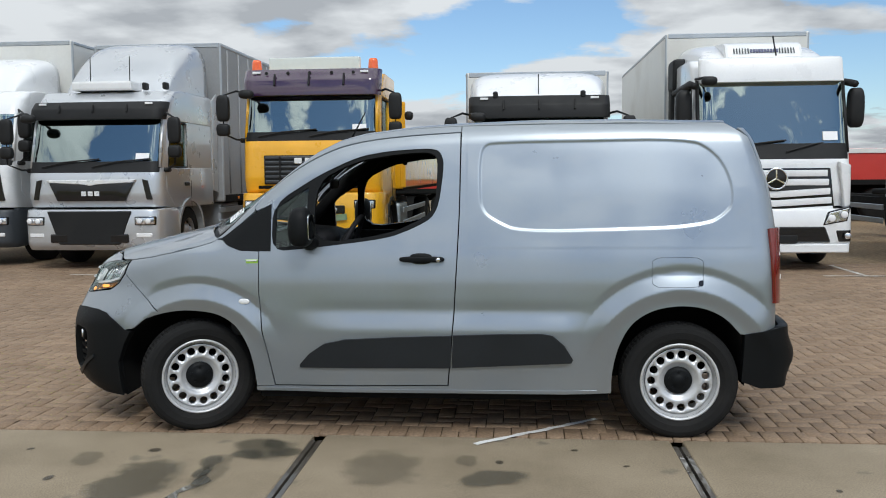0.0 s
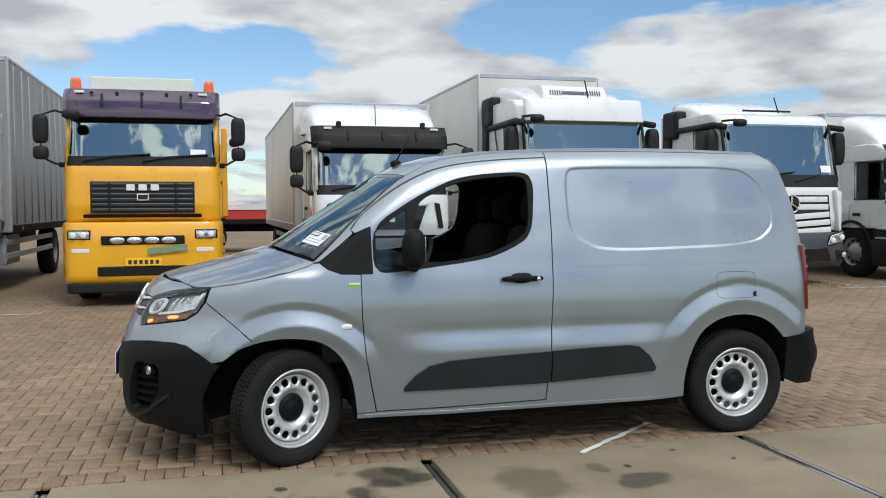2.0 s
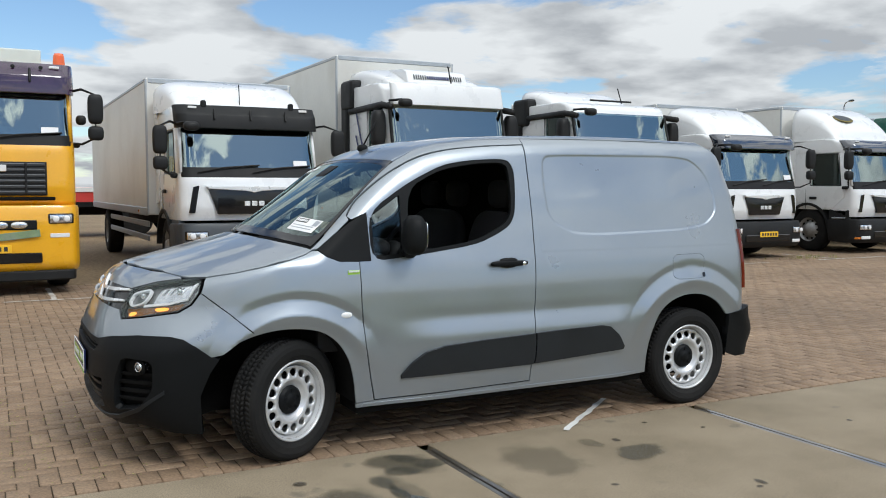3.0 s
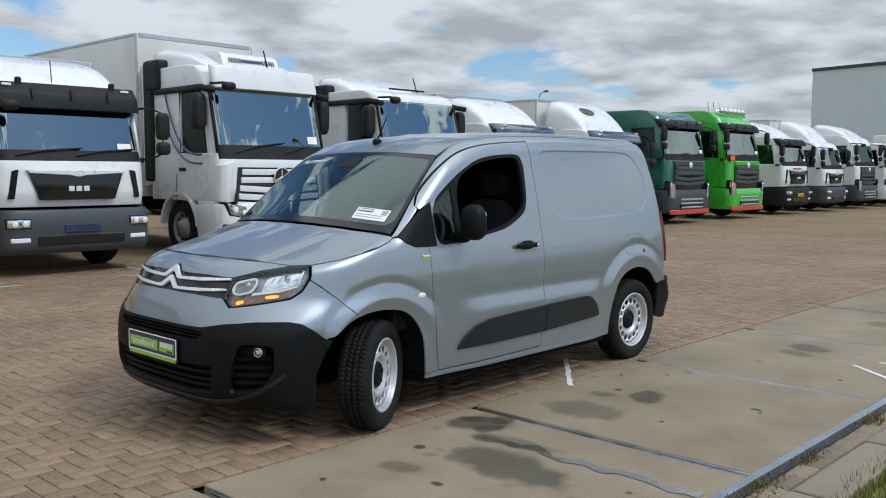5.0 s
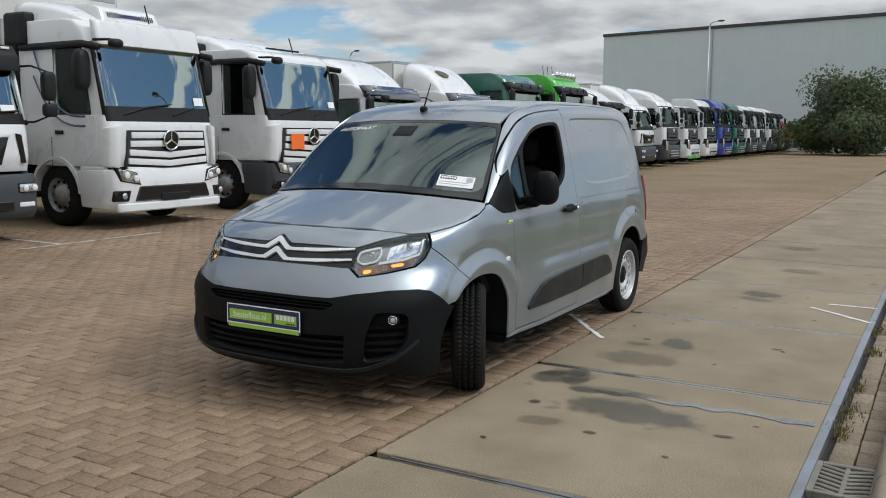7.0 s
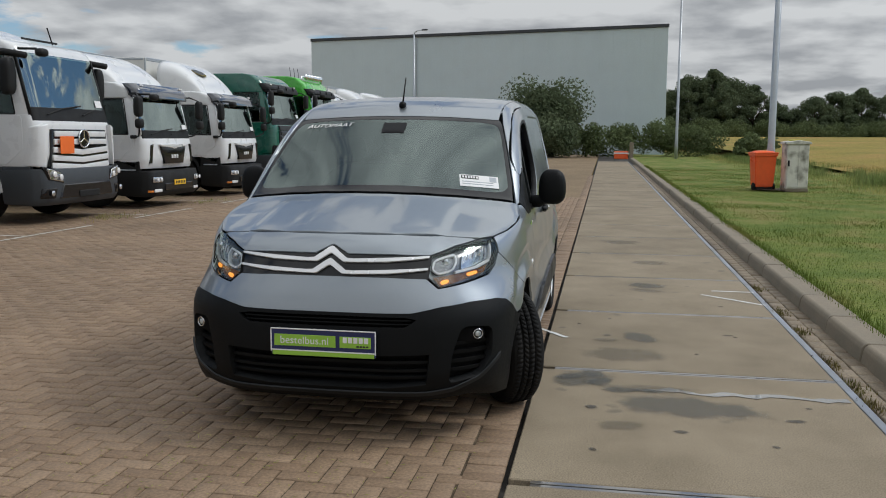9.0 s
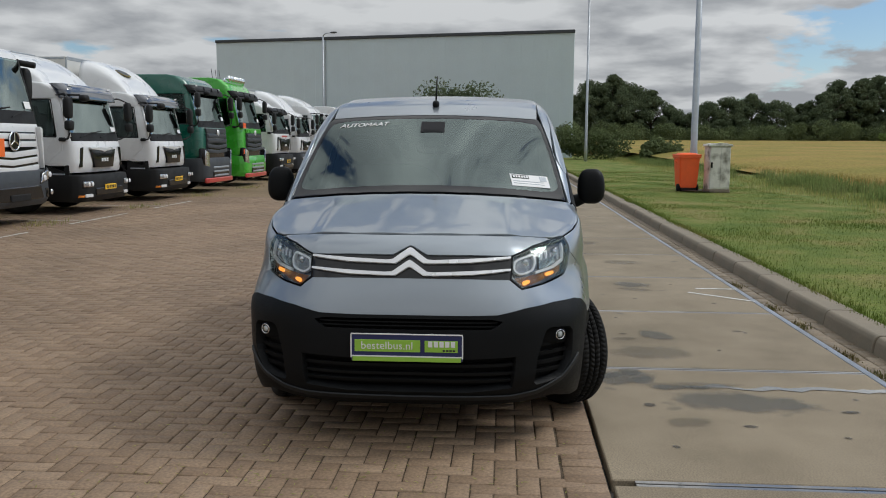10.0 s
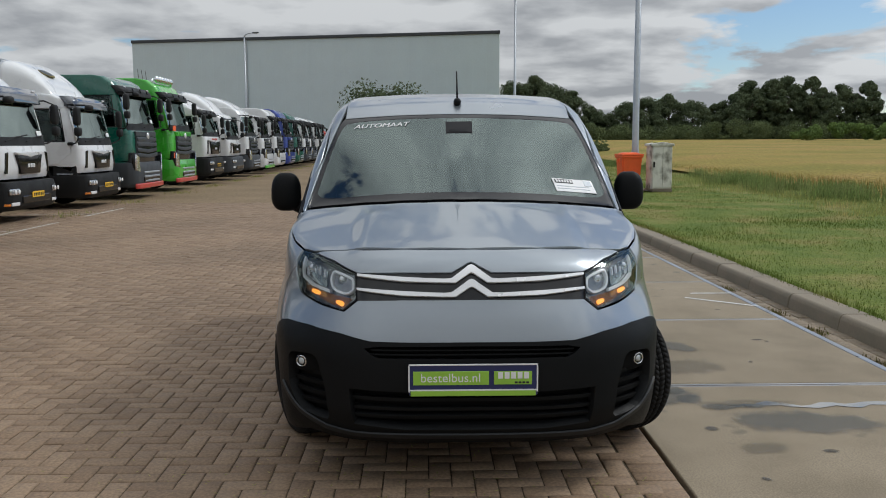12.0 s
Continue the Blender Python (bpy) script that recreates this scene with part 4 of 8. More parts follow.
def side_parts(van, sg, P, K, hood_side):
    left = sg < 0
    # front wing
    wing = [(a, b - 0.005) for _, a, b in hood_side] + [(-1.735, 1.130), (-1.695, 1.097), (-1.625, 1.070), (-1.508, 1.064), (-1.507, 0.831), (-1.489, 0.602), (-1.427, 0.278), (-1.533, 0.274)]
    wing += list(reversed([q for q in ARCH_FULL[20:-4]])) + [(-2.108, 0.712), (-2.226, 0.818), (-2.354, 0.926), (-2.334, 0.985)]
    panel("front_wing", "side", wing, P, van, sg, step=0.0115)
    # door with its window hole
    door = panel("door", "side", DOOR, P, van, sg, holes=[rounded(W_FRAME, 0.2)], label="grey van door with its window wound down" if left else "")
    panel("window_frame", "side", rounded(W_FRAME, 0.2), M["gloss_black"] if not left else K, door, sg, holes=[rounded(W_OPEN, 0.2), W_QUARTER], off=-0.004, rim=0.03, step=0.018)
    tri = [(-1.735, 1.138), (-1.62, 1.224), (-1.54, 1.282), (-1.44, 1.338), (-1.436, 1.066), (-1.615, 1.068), (-1.70, 1.103)]
    panel("mirror_corner", "side", tri, K, van, sg, off=0.003, rim=0.02, label="black plastic corner trim at the mirror")
    quarter = panel("quarter_glass", "side", W_QUARTER, M["glass"], door, sg, off=-0.012, rim=0, step=0.05)
    quarter.visible_shadow = False
    if not left:
        g = panel("door_glass", "side", W_OPEN, M["glass"], door, sg, off=-0.014, rim=0, step=0.05)
        g.visible_shadow = False
    # windscreen pillar and cant rail over the door
    edge = [(screen_x(b_, s_), s_) for b_, s_ in ((-1.975, 0.835), (-1.88, 0.818), (-1.80, 0.802), (-1.62, 0.766), (-1.45, 0.729), (-1.29, 0.692))]
    low = DOOR_TOP + [(-1.545, 1.296), (-1.62, 1.231), (-1.735, 1.143)]
    l3 = lift("side", [q[0] for q in low], [q[1] for q in low])
    rail = edge + [c for c in CANT if c[0] < -0.4] + [(-0.335, CANT_AT(-0.335))] + [(float(p[0]), float(p[1])) for p in l3]
    panel("screen_pillar", "top", [(x, sg * y) for x, y in rail], P, van, step=0.014)
    # body side: rear quarter and sill in one pressing
    cz = [c for c in CANT if c[0] > -0.3]
    c3 = lift("top", [-0.328] + [c[0] for c in cz], [CANT_AT(-0.328)] + [c[1] for c in cz])
    side = [(float(p[0]), float(p[2])) for p in c3] + [(1.30, 1.70), (1.365, 1.52), (1.405, 1.32), (1.42, 1.195), (1.424, 0.95), (1.435, 0.62), (1.255, 0.600)]
    side += list(reversed(ARCH_R)) + [(0.40, 0.250), (-1.533, 0.245), (-1.536, 0.268), (-1.42, 0.275), (-0.402, 0.290)]
    side += [(-0.366, 0.695), (-0.348, 1.003), (-0.335, 1.295)]
    flap = rounded([(0.742, 0.863), (0.742, 1.030), (1.026, 1.030), (1.026, 0.865)], 0.12)
    panel("body_side", "side", side, P, van, sg, holes=[flap] if left else [], step=0.0125 if left else 0.03, lines=[shrunk(INDENT, q) for q in (-0.010, -0.003, 0.003, 0.010, 0.017)])
    if left:
        small = [((x - 0.884) * 0.985 + 0.884, (z - 0.947) * 0.975 + 0.947) for x, z in flap]
        fl = panel("fuel_flap", "side", small, P, van, sg, step=0.02)
        panel("flap_notch", "side", rounded([(0.995, 0.872), (0.998, 0.90), (1.024, 0.905), (1.022, 0.870)], 0.2), M["gloss_black"], fl, sg, off=0.002, rim=0)
    # dark backing that closes the gaps, with the window left open
    back = [(-2.30, 0.98), (-1.74, 1.12), (-1.45, 1.36), (-1.10, 1.62), (-0.62, 1.72), (0.9, 1.74), (1.25, 1.70), (1.40, 1.2), (1.42, 0.66), (1.24, 0.62)] + [(x, z + 0.01) for x, z in reversed(ARCH_R)] + [(-1.52, 0.265)] + [(x, z + 0.01) for x, z in reversed(ARCH_FULL[15:])]
    panel("inner_body", "side", back, M["soft_black"], van, sg, holes=[[(-1.425, 1.326), (-1.16, 1.50), (-0.929, 1.602), (-0.6, 1.642), (-0.44, 1.62), (-0.47, 1.33), (-0.55, 1.235), (-0.756, 1.15), (-1.207, 1.095), (-1.425, 1.075)]], off=-0.022, rim=0, step=0.04)
    # side mouldings, front and rear half
    m1 = [(-1.268, 0.392), (-1.266, 0.412), (-1.205, 0.478), (-1.12, 0.535), (-1.00, 0.562), (-0.70, 0.578), (-0.381, 0.588), (-0.389, 0.400)]
    m2 = [(-0.380, 0.402), (-0.372, 0.590), (-0.10, 0.600), (0.13, 0.603), (0.19, 0.592), (0.255, 0.535), (0.302, 0.458), (0.292, 0.438), (0.25, 0.436)]
    mid = lambda uv: 0.012 * ramp01(uv[:, 1], 0.39, 0.45) - 0.008 * ramp01(uv[:, 1], 0.52, 0.60)
    for mm in (m1, m2):
        panel("side_moulding", "side", mm, M["moulding"], van, sg, off=0.012, rim=0.024, step=0.018, grow=mid, label="black plastic rubbing strip")
    # sill beam and wheel-arch liners
    sill = part("sill", prism([(sg * 0.60, 0.20), (sg * 0.865, 0.20), (sg * 0.885, 0.252), (sg * 0.60, 0.27)], "x", -1.52, 0.51, 0.008, 1), M["soft_black"], van)
    for arch, x0, x1 in ((ARCH_FULL, -2.36, -1.53), (ARCH_R + [(1.26, 0.45), (1.265, 0.30)], 0.52, 1.27)):
        n = len(arch)
        pts = lift("side", [a[0] for a in arch], [a[1] for a in arch])
        v = [(p[0], sg * (p[1] - 0.012), p[2]) for p in pts] + [(p[0] * 0.97 + (x0 + x1) / 2 * 0.03, sg * 0.52, p[2] + 0.01) for p in pts] + [((x0 + x1) / 2, sg * 0.52, 0.3)]
        f = [(i, i + 1, n + i + 1) for i in range(n - 1)] + [(i, n + i + 1, n + i) for i in range(n - 1)] + [(n + i, n + i + 1, 2 * n) for i in range(n - 1)]
        mesh_object("arch_liner", fast_mesh("arch_liner", v, f), M["soft_black"], van)
    panel("sill_strip", "side", [(-1.50, 0.250), (-1.49, 0.266), (0.44, 0.272), (0.45, 0.256)], P, van, sg, off=0.006, rim=0.012, step=0.05, label="grey painted strip along the sill")
    # door handle in its cup
    hp = lift("side", [-0.55], [1.022])[0]
    handle = part("door_handle", join(blob(0.26, 0.032, 0.034, (0, 0, 0), 3.5), blob(0.135, 0.034, 0.062, (-0.005, 0.004, 0.004), 2.6)), K, door, "black door handle with key barrel", True)
    handle.matrix_local = pose(hp[0], sg * (hp[1] + 0.022), hp[2], 0, 0, 0)
    cup = part("handle_cup", blob(0.12, 0.02, 0.085, (0, 0, 0), 2.4), P, door, smooth=True)
    cup.matrix_local = pose(hp[0] - 0.01, sg * (hp[1] - 0.004), hp[2] - 0.02)
    lock = part("key_barrel", lathe([(0.0, 0.004), (0.012, 0.003), (0.013, -0.004)], "y", 16), M["chrome"], handle, smooth=True)
    lock.matrix_local = pose(0.095, sg * 0.018, -0.002, 0, 0, 180 if left else 0)
    if left:
        lock.matrix_local = pose(0.095, -0.018, -0.002, 0, 0, 180)
    # indicator repeater and small green badge on the wing
    rp = lift("side", [-1.594], [0.775])[0]
    rep = part("side_repeater", blob(0.066, 0.016, 0.034, (0, 0, 0), 2.2), M["white_lens"], van, "clear side indicator", True)
    rep.matrix_local = pose(rp[0], sg * (rp[1] + 0.003), rp[2])
    if left:
        bp_ = lift("side", [-1.545], [1.008])[0]
        badge = part("small_badge", box(0.07, 0.004, 0.024, (0, 0, 0), 0.001, 1), M["lime"], van, "small yellow-green badge")
        badge.matrix_local = pose(bp_[0], sg * (bp_[1] + 0.002), bp_[2], 8, 0, 0)
        part("badge_bar", box(0.062, 0.003, 0.009, (0, -0.0025, 0.006), 0.0005, 1), M["paper"], badge)
    # mirror
    mir = part("door_mirror", join(moved(blob(0.135, 0.175, 0.228, (0, 0, 0), 2.7, taper=0.06), pose(0, 0, 0, 0, 0, 0)), tube([(0.02, -sg * 0.20, -0.105), (0.01, -sg * 0.09, -0.095), (0, 0, -0.06)], [0.045, 0.042, 0.03], 10)), K, van, "black plastic door mirror", True)
    mir.matrix_local = pose(-1.225, sg * 1.012, 1.212, 0, 0, sg * 6)
    gl = part("mirror_glass", blob(0.008, 0.110, 0.145, (0.0605, 0, 0.0), 4.5), M["chrome"], mir, smooth=True)
    # headlamp: dark bowl, reflectors, bright outline, clear lens
    lamp = [("f", 0.500, 0.934), ("f", 0.60, 0.970), ("f", 0.68, 0.988), ("s", -2.44, 0.994), ("s", -2.342, 0.998), ("s", -2.366, 0.93), ("s", -2.408, 0.868), ("s", -2.470, 0.830), ("f", 0.66, 0.803), ("f", 0.55, 0.785), ("f", 0.494, 0.832)]
    ol = [(sg * u, z) for u, z in on_nose(lamp)]
    cu, cz = sum(u for u, _ in ol) / len(ol), sum(z for _, z in ol) / len(ol)
    head = panel("headlamp", "nose", ol, M["lamp_bowl"], van, off=-0.042, rim=0, step=0.03, label="clear headlamp with bright inner frames")
    panel("lamp_wall", "nose", ol, M["gloss_black"], head, holes=[[(cu + (u - cu) * 0.986, cz + (z - cz) * 0.968) for u, z in ol]], off=-0.003, rim=0.04, step=0.02)
    lens = panel("lamp_lens", "nose", ol, M["lamp_glass"], head, off=0.0, rim=0, step=0.03)
    lens.visible_shadow = False
    fr = lambda pts: [(sg * u, z) for u, z in on_nose(pts)]
    # inner cell: a dark bowl ringed by a bright frame
    inner_cell = rounded(fr([("f", 0.512, 0.918), ("f", 0.552, 0.934), ("f", 0.608, 0.950), ("f", 0.626, 0.905), ("f", 0.612, 0.862), ("f", 0.545, 0.846), ("f", 0.508, 0.872)]), 0.2)
    outer_cell = rounded(fr([("f", 0.640, 0.955), ("f", 0.68, 0.970), ("f", 0.74, 0.982), ("s", -2.372, 0.982), ("s", -2.408, 0.900), ("f", 0.72, 0.872), ("f", 0.648, 0.862)]), 0.14)
    panel("cell_frame", "nose", inner_cell, M["bright_frame"], head, holes=[shrunk(inner_cell, 0.009)], off=-0.014, rim=0.018, step=0.012)
    for cell, mat in ((inner_cell, "lamp_bowl"), (outer_cell, "reflector")):
        panel("reflector", "nose", shrunk(cell, 0.006), M[mat], head, off=-0.032, rim=0.0, step=0.02)
        c_u, c_z = sum(u for u, _ in cell) / len(cell), sum(z for _, z in cell) / len(cell)
        pc = lift("nose", [c_u], [c_z])[0]
        bulb = part("bulb", blob(0.03, 0.042, 0.042, (0, 0, 0), 2.0, 14, 10), M["reflector"], head, smooth=True)
        bulb.matrix_local = pose(pc[0] + 0.034, pc[1] * 0.985, pc[2])
    # fine upright ribs in the outer reflector
    for k in range(7):
        q = 0.662 + 0.013 * k
        rib = fr([("f", q, 0.952 + 0.003 * k), ("f", q + 0.003, 0.952 + 0.003 * k), ("f", q + 0.004, 0.915 + 0.002 * k), ("f", q + 0.001, 0.915 + 0.002 * k)])
        panel("reflector_rib", "nose", rib, M["lamp_bowl"] if k % 2 else M["bright_frame"], head, off=-0.028, rim=0.004, step=0.02)
    # daytime-lamp line along the foot and up the outer end
    drl_top = [("f", 0.622, 0.862), ("f", 0.648, 0.866), ("f", 0.72, 0.876), ("s", -2.414, 0.902), ("s", -2.366, 0.984)]
    a_, b_ = on_nose(drl_top), on_nose([(k, q, z - 0.013) for k, q, z in drl_top[:3]] + [("s", -2.424, 0.888), ("s", -2.386, 0.972)])
    panel("lamp_frame", "nose", [(sg * u, z) for u, z in a_ + list(reversed(b_))], M["bright_frame"], head, off=-0.013, rim=0.016, step=0.012)
    # indicator strip under the cells: smoky amber lenses, two of them lit
    strip = fr([("f", 0.520, 0.838), ("f", 0.60, 0.846), ("f", 0.66, 0.850), ("f", 0.72, 0.858), ("s", -2.440, 0.872), ("s", -2.470, 0.842), ("f", 0.67, 0.822), ("f", 0.56, 0.797)])
    panel("indicator_bed", "nose", strip, M["smoked_amber"], head, off=-0.024, rim=0.0, step=0.02)
    for lit in ((("f", 0.556, 0.822), ("f", 0.592, 0.828), ("f", 0.600, 0.814), ("f", 0.562, 0.802)), (("f", 0.676, 0.848), ("f", 0.722, 0.853), ("f", 0.726, 0.838), ("f", 0.682, 0.832))):
        panel("indicator", "nose", rounded(fr(lit), 0.22), M["amber_on"], head, off=-0.019, rim=0.006, step=0.012, label="lit amber indicator")


def build_screen_roof(van, P):
    base, head = -1.955, -1.235
    low = [(screen_x(base, s), s) for s in (0, 0.2, 0.4, 0.6, 0.74, 0.815)]
    up = [(screen_x(b_, s_), s_) for b_, s_ in ((-1.80, 0.792), (-1.62, 0.757), (-1.45, 0.720), (-1.29, 0.682), (-1.245, 0.660))]
    top = [(screen_x(head, s), s) for s in (0.62, 0.45, 0.2, 0.0)]
    half = low + up + top
    outline = half + [(x, -y) for x, y in reversed(half[1:-1])]
    c0 = [(screen_x(base + 0.05, s), s) for s in (0, 0.3, 0.55, 0.73)] + [(screen_x(-1.86, 0.778), 0.778), (screen_x(-1.80, 0.766), 0.766), (screen_x(-1.62, 0.734), 0.734), (screen_x(-1.45, 0.699), 0.699), (screen_x(-1.32, 0.668), 0.668)] + [(screen_x(-1.285, s), s) for s in (0.62, 0.3, 0.0)]
    clear = rounded(c0 + [(x, -y) for x, y in reversed(c0[1:-1])], 0.25)
    screen = panel("windscreen", "top", clear, M["windshield_glass"], van, off=-0.003, rim=0, step=0.05, label="tinted windscreen with paper sales tags")
    screen.visible_shadow = False
    panel("screen_border", "top", outline, M["gloss_black"], screen, holes=[clear], off=-0.002, rim=0.006, step=0.03)
    # scuttle strip and wipers at its foot
    sc = [(screen_x(-2.02, s), s) for s in (0, 0.3, 0.6, 0.82)] + [(screen_x(-1.96, s), s) for s in (0.82, 0.6, 0.3, 0)]
    panel("scuttle", "top", sc + [(x, -y) for x, y in reversed(sc[1:-1])], M["black_plastic"], van, off=-0.022, rim=0, step=0.05)
    # roof skin
    r_front = [(screen_x(head - 0.012, s), s) for s in (0.0, 0.2, 0.45, 0.60, 0.655)]
    r_half = r_front + [(a, b - 0.005) for a, b in CANT[1:]] + [(1.20, 0.45), (1.215, 0.0)]
    roof = panel("roof", "top", r_half + [(x, -y) for x, y in reversed(r_half[1:-1])], P, van, step=0.03, off=0.001)
    # roof lining keeps the sky out of the cab
    ln = [(-1.16, 0.0), (-1.02, 0.62), (1.1, 0.66), (1.1, 0.0)]
    panel("roof_lining", "top", ln + [(x, -y) for x, y in reversed(ln[1:-1])], M["grey_trim"], van, off=-0.045, rim=0, step=0.1)
    ab = lift("top", [-1.12], [0.0])[0]
    ant = part("aerial", join(blob(0.075, 0.045, 0.05, (0, 0, 0.012), 2.4), tube([(0, 0, 0.02), (0.05, 0, 0.11), (0.10, 0, 0.20)], [0.006, 0.005, 0.0035], 6)), M["black_plastic"], van, "black whip aerial on the roof", True)
    ant.matrix_local = pose(ab[0], 0, ab[2])
    # stickers on the screen
    def tag_at(name, b_, y, w_, h_, mat, lift_=-0.0012):
        p = lift("top", [screen_x(b_, abs(y))], [y])
        n = skin_normal(p)[0]
        ob = part(name, box(w_, h_, 0.002, (0, 0, 0)), mat, screen)
        z = Vector(n)
        q = lift("top", [screen_x(b_, abs(y - 0.05)), screen_x(b_, abs(y + 0.05))], [y - 0.05, y + 0.05])
        x = Vector(q[0] - q[1]); x = (x - z * x.dot(z)).normalized()
        y_ = z.cross(x)
        m = Matrix((x, y_, z)).transposed().to_4x4()
        m.translation = Vector(p[0]) + z * lift_
        ob.matrix_local = m
        return ob
    tag = tag_at("sales_tag", -1.825, -0.605, 0.235, 0.105, M["paper"])
    part("tag_bar", box(0.105, 0.03, 0.002, (-0.055, 0.030, 0.0016)), M["ink"], tag)
    for i in range(6):
        part("tag_mark", box(0.011, 0.018, 0.001, (-0.095 + i * 0.0165, 0.030, 0.0032)), M["paper"], tag)
    part("tag_square", box(0.042, 0.042, 0.002, (0.085, 0.022, 0.0016)), M["galvanised"], tag)
    for i in range(2):
        part("tag_bar", box(0.19, 0.005, 0.002, (-0.01, -0.010 - 0.02 * i, 0.0016)), M["galvanised"], tag)
    strip = tag_at("screen_strip", -1.335, 0.445, 0.012, 0.012, M["paper"])
    cu = bpy.data.curves.new("screen_word", "FONT")
    cu.body, cu.size, cu.align_x, cu.align_y, cu.extrude, cu.shear = "AUTOMAAT", 0.057, "CENTER", "CENTER", 0.0006, 0.2
    cu.materials.append(M["paper"])
    word = new("screen_word", cu)
    word.parent = strip
    word.matrix_local = pose(0, 0, 0.0008)
    # camera housing and inner mirror behind the screen
    tag_at("sensor_patch", -1.37, 0.0, 0.15, 0.12, M["interior"])
    p = lift("top", [screen_x(-1.40, 0)], [0.0])[0]
    h = part("sensor_housing", box(0.16, 0.13, 0.06, (0, 0, 0), 0.02, 2), M["interior"], screen)
    h.matrix_local = pose(p[0] + 0.05, 0, p[2] - 0.055, 0, 30, 0)
    im = part("inner_mirror", blob(0.03, 0.23, 0.065, (0, 0, 0), 3.5), M["interior"], screen, smooth=True)
    im.matrix_local = pose(p[0] + 0.16, 0, p[2] - 0.12)


def build_rear(van, P, K):
    tail = [(0.0, 0.66), (0.0, 1.75)]
    q = lambda pts: [(math.atan2(p[1], p[0] - REAR_X) * CYL_R, p[2]) for p in lift("side", [a for a, _ in pts], [b for _, b in pts])]
    e = q([(1.428, 0.64), (1.430, 0.95), (1.426, 1.195), (1.411, 1.32), (1.371, 1.52), (1.306, 1.71), (1.25, 1.76)])
    out = e + [(-u, z) for u, z in reversed(e)]
    panel("rear_door", "rear", out, P, van, step=0.04, off=-0.004)
    for sg in (-1, 1):
        l = q([(1.385, 1.185), (1.400, 0.955), (1.410, 0.772)])
        lo = l + [(l[2][0] - 0.13, 0.772), (l[0][0] - 0.13, 1.185)]
        lamp = panel("tail_lamp", "rear", [(sg * u, z) for u, z in lo], M["red_lens"], van, off=0.020, rim=0.03, step=0.03, label="tall red tail lamp with clear bands")
        for za, zb in ((1.035, 1.055), (0.905, 0.928)):
            u0 = l[1][0] + 0.002
            panel("lamp_band", "rear", [(sg * (u0 - 0.055), za), (sg * (u0 - 0.055), zb), (sg * (u0 - 0.128), zb), (sg * (u0 - 0.128), za)], M["white_lens"], lamp, off=0.023, rim=0.004, step=0.03)
    qb = lambda pts: [(math.atan2(p[1], p[0] - REAR_X) * CYL_R, p[2]) for p in lift("side", [a for a, _ in pts], [b for _, b in pts], 0.055)]
    rb = qb([(1.255, 0.60), (1.46, 0.64)])
    rb2 = qb([(1.245, 0.33), (1.35, 0.29)])
    swell = lambda uv: 0.055 * np.exp(-((uv[:, 1] - 0.47) / 0.09) ** 2) * (1 - ramp01(np.abs(uv[:, 0]), 0.70, 1.15))
    panel("rear_bumper", "rear", [(-u, z) for u, z in rb] + [(-0.2, 0.64), (0.2, 0.64)] + list(reversed(rb)) + rb2 + [(0.2, 0.31), (-0.2, 0.31)] + [(-u, z) for u, z in reversed(rb2)], K, van, off=0.008, rim=0.05, step=0.03, bumper=0.055, grow=swell, label="black plastic rear bumper")
    # floor pan, axles, exhaust
    part("floor_pan", join(box(2.0, 1.62, 0.05, (-0.5, 0, 0.285), 0.01, 1), box(3.9, 1.0, 0.05, (-0.6, 0, 0.31), 0.01, 1)), M["soft_black"], van)
    part("rear_axle", tube([(0.905, -0.72, 0.30), (0.905, 0.72, 0.30)], 0.045, 10), M["soft_black"], van)
    part("engine_tray", box(0.85, 0.9, 0.06, (-2.2, 0, 0.235), 0.02, 1), M["soft_black"], van)
    part("exhaust", tube([(-1.5, 0.25, 0.22), (-0.4, 0.2, 0.22), (0.6, 0.35, 0.24), (1.45, 0.4, 0.25)], 0.032, 10), M["galvanised"], van)


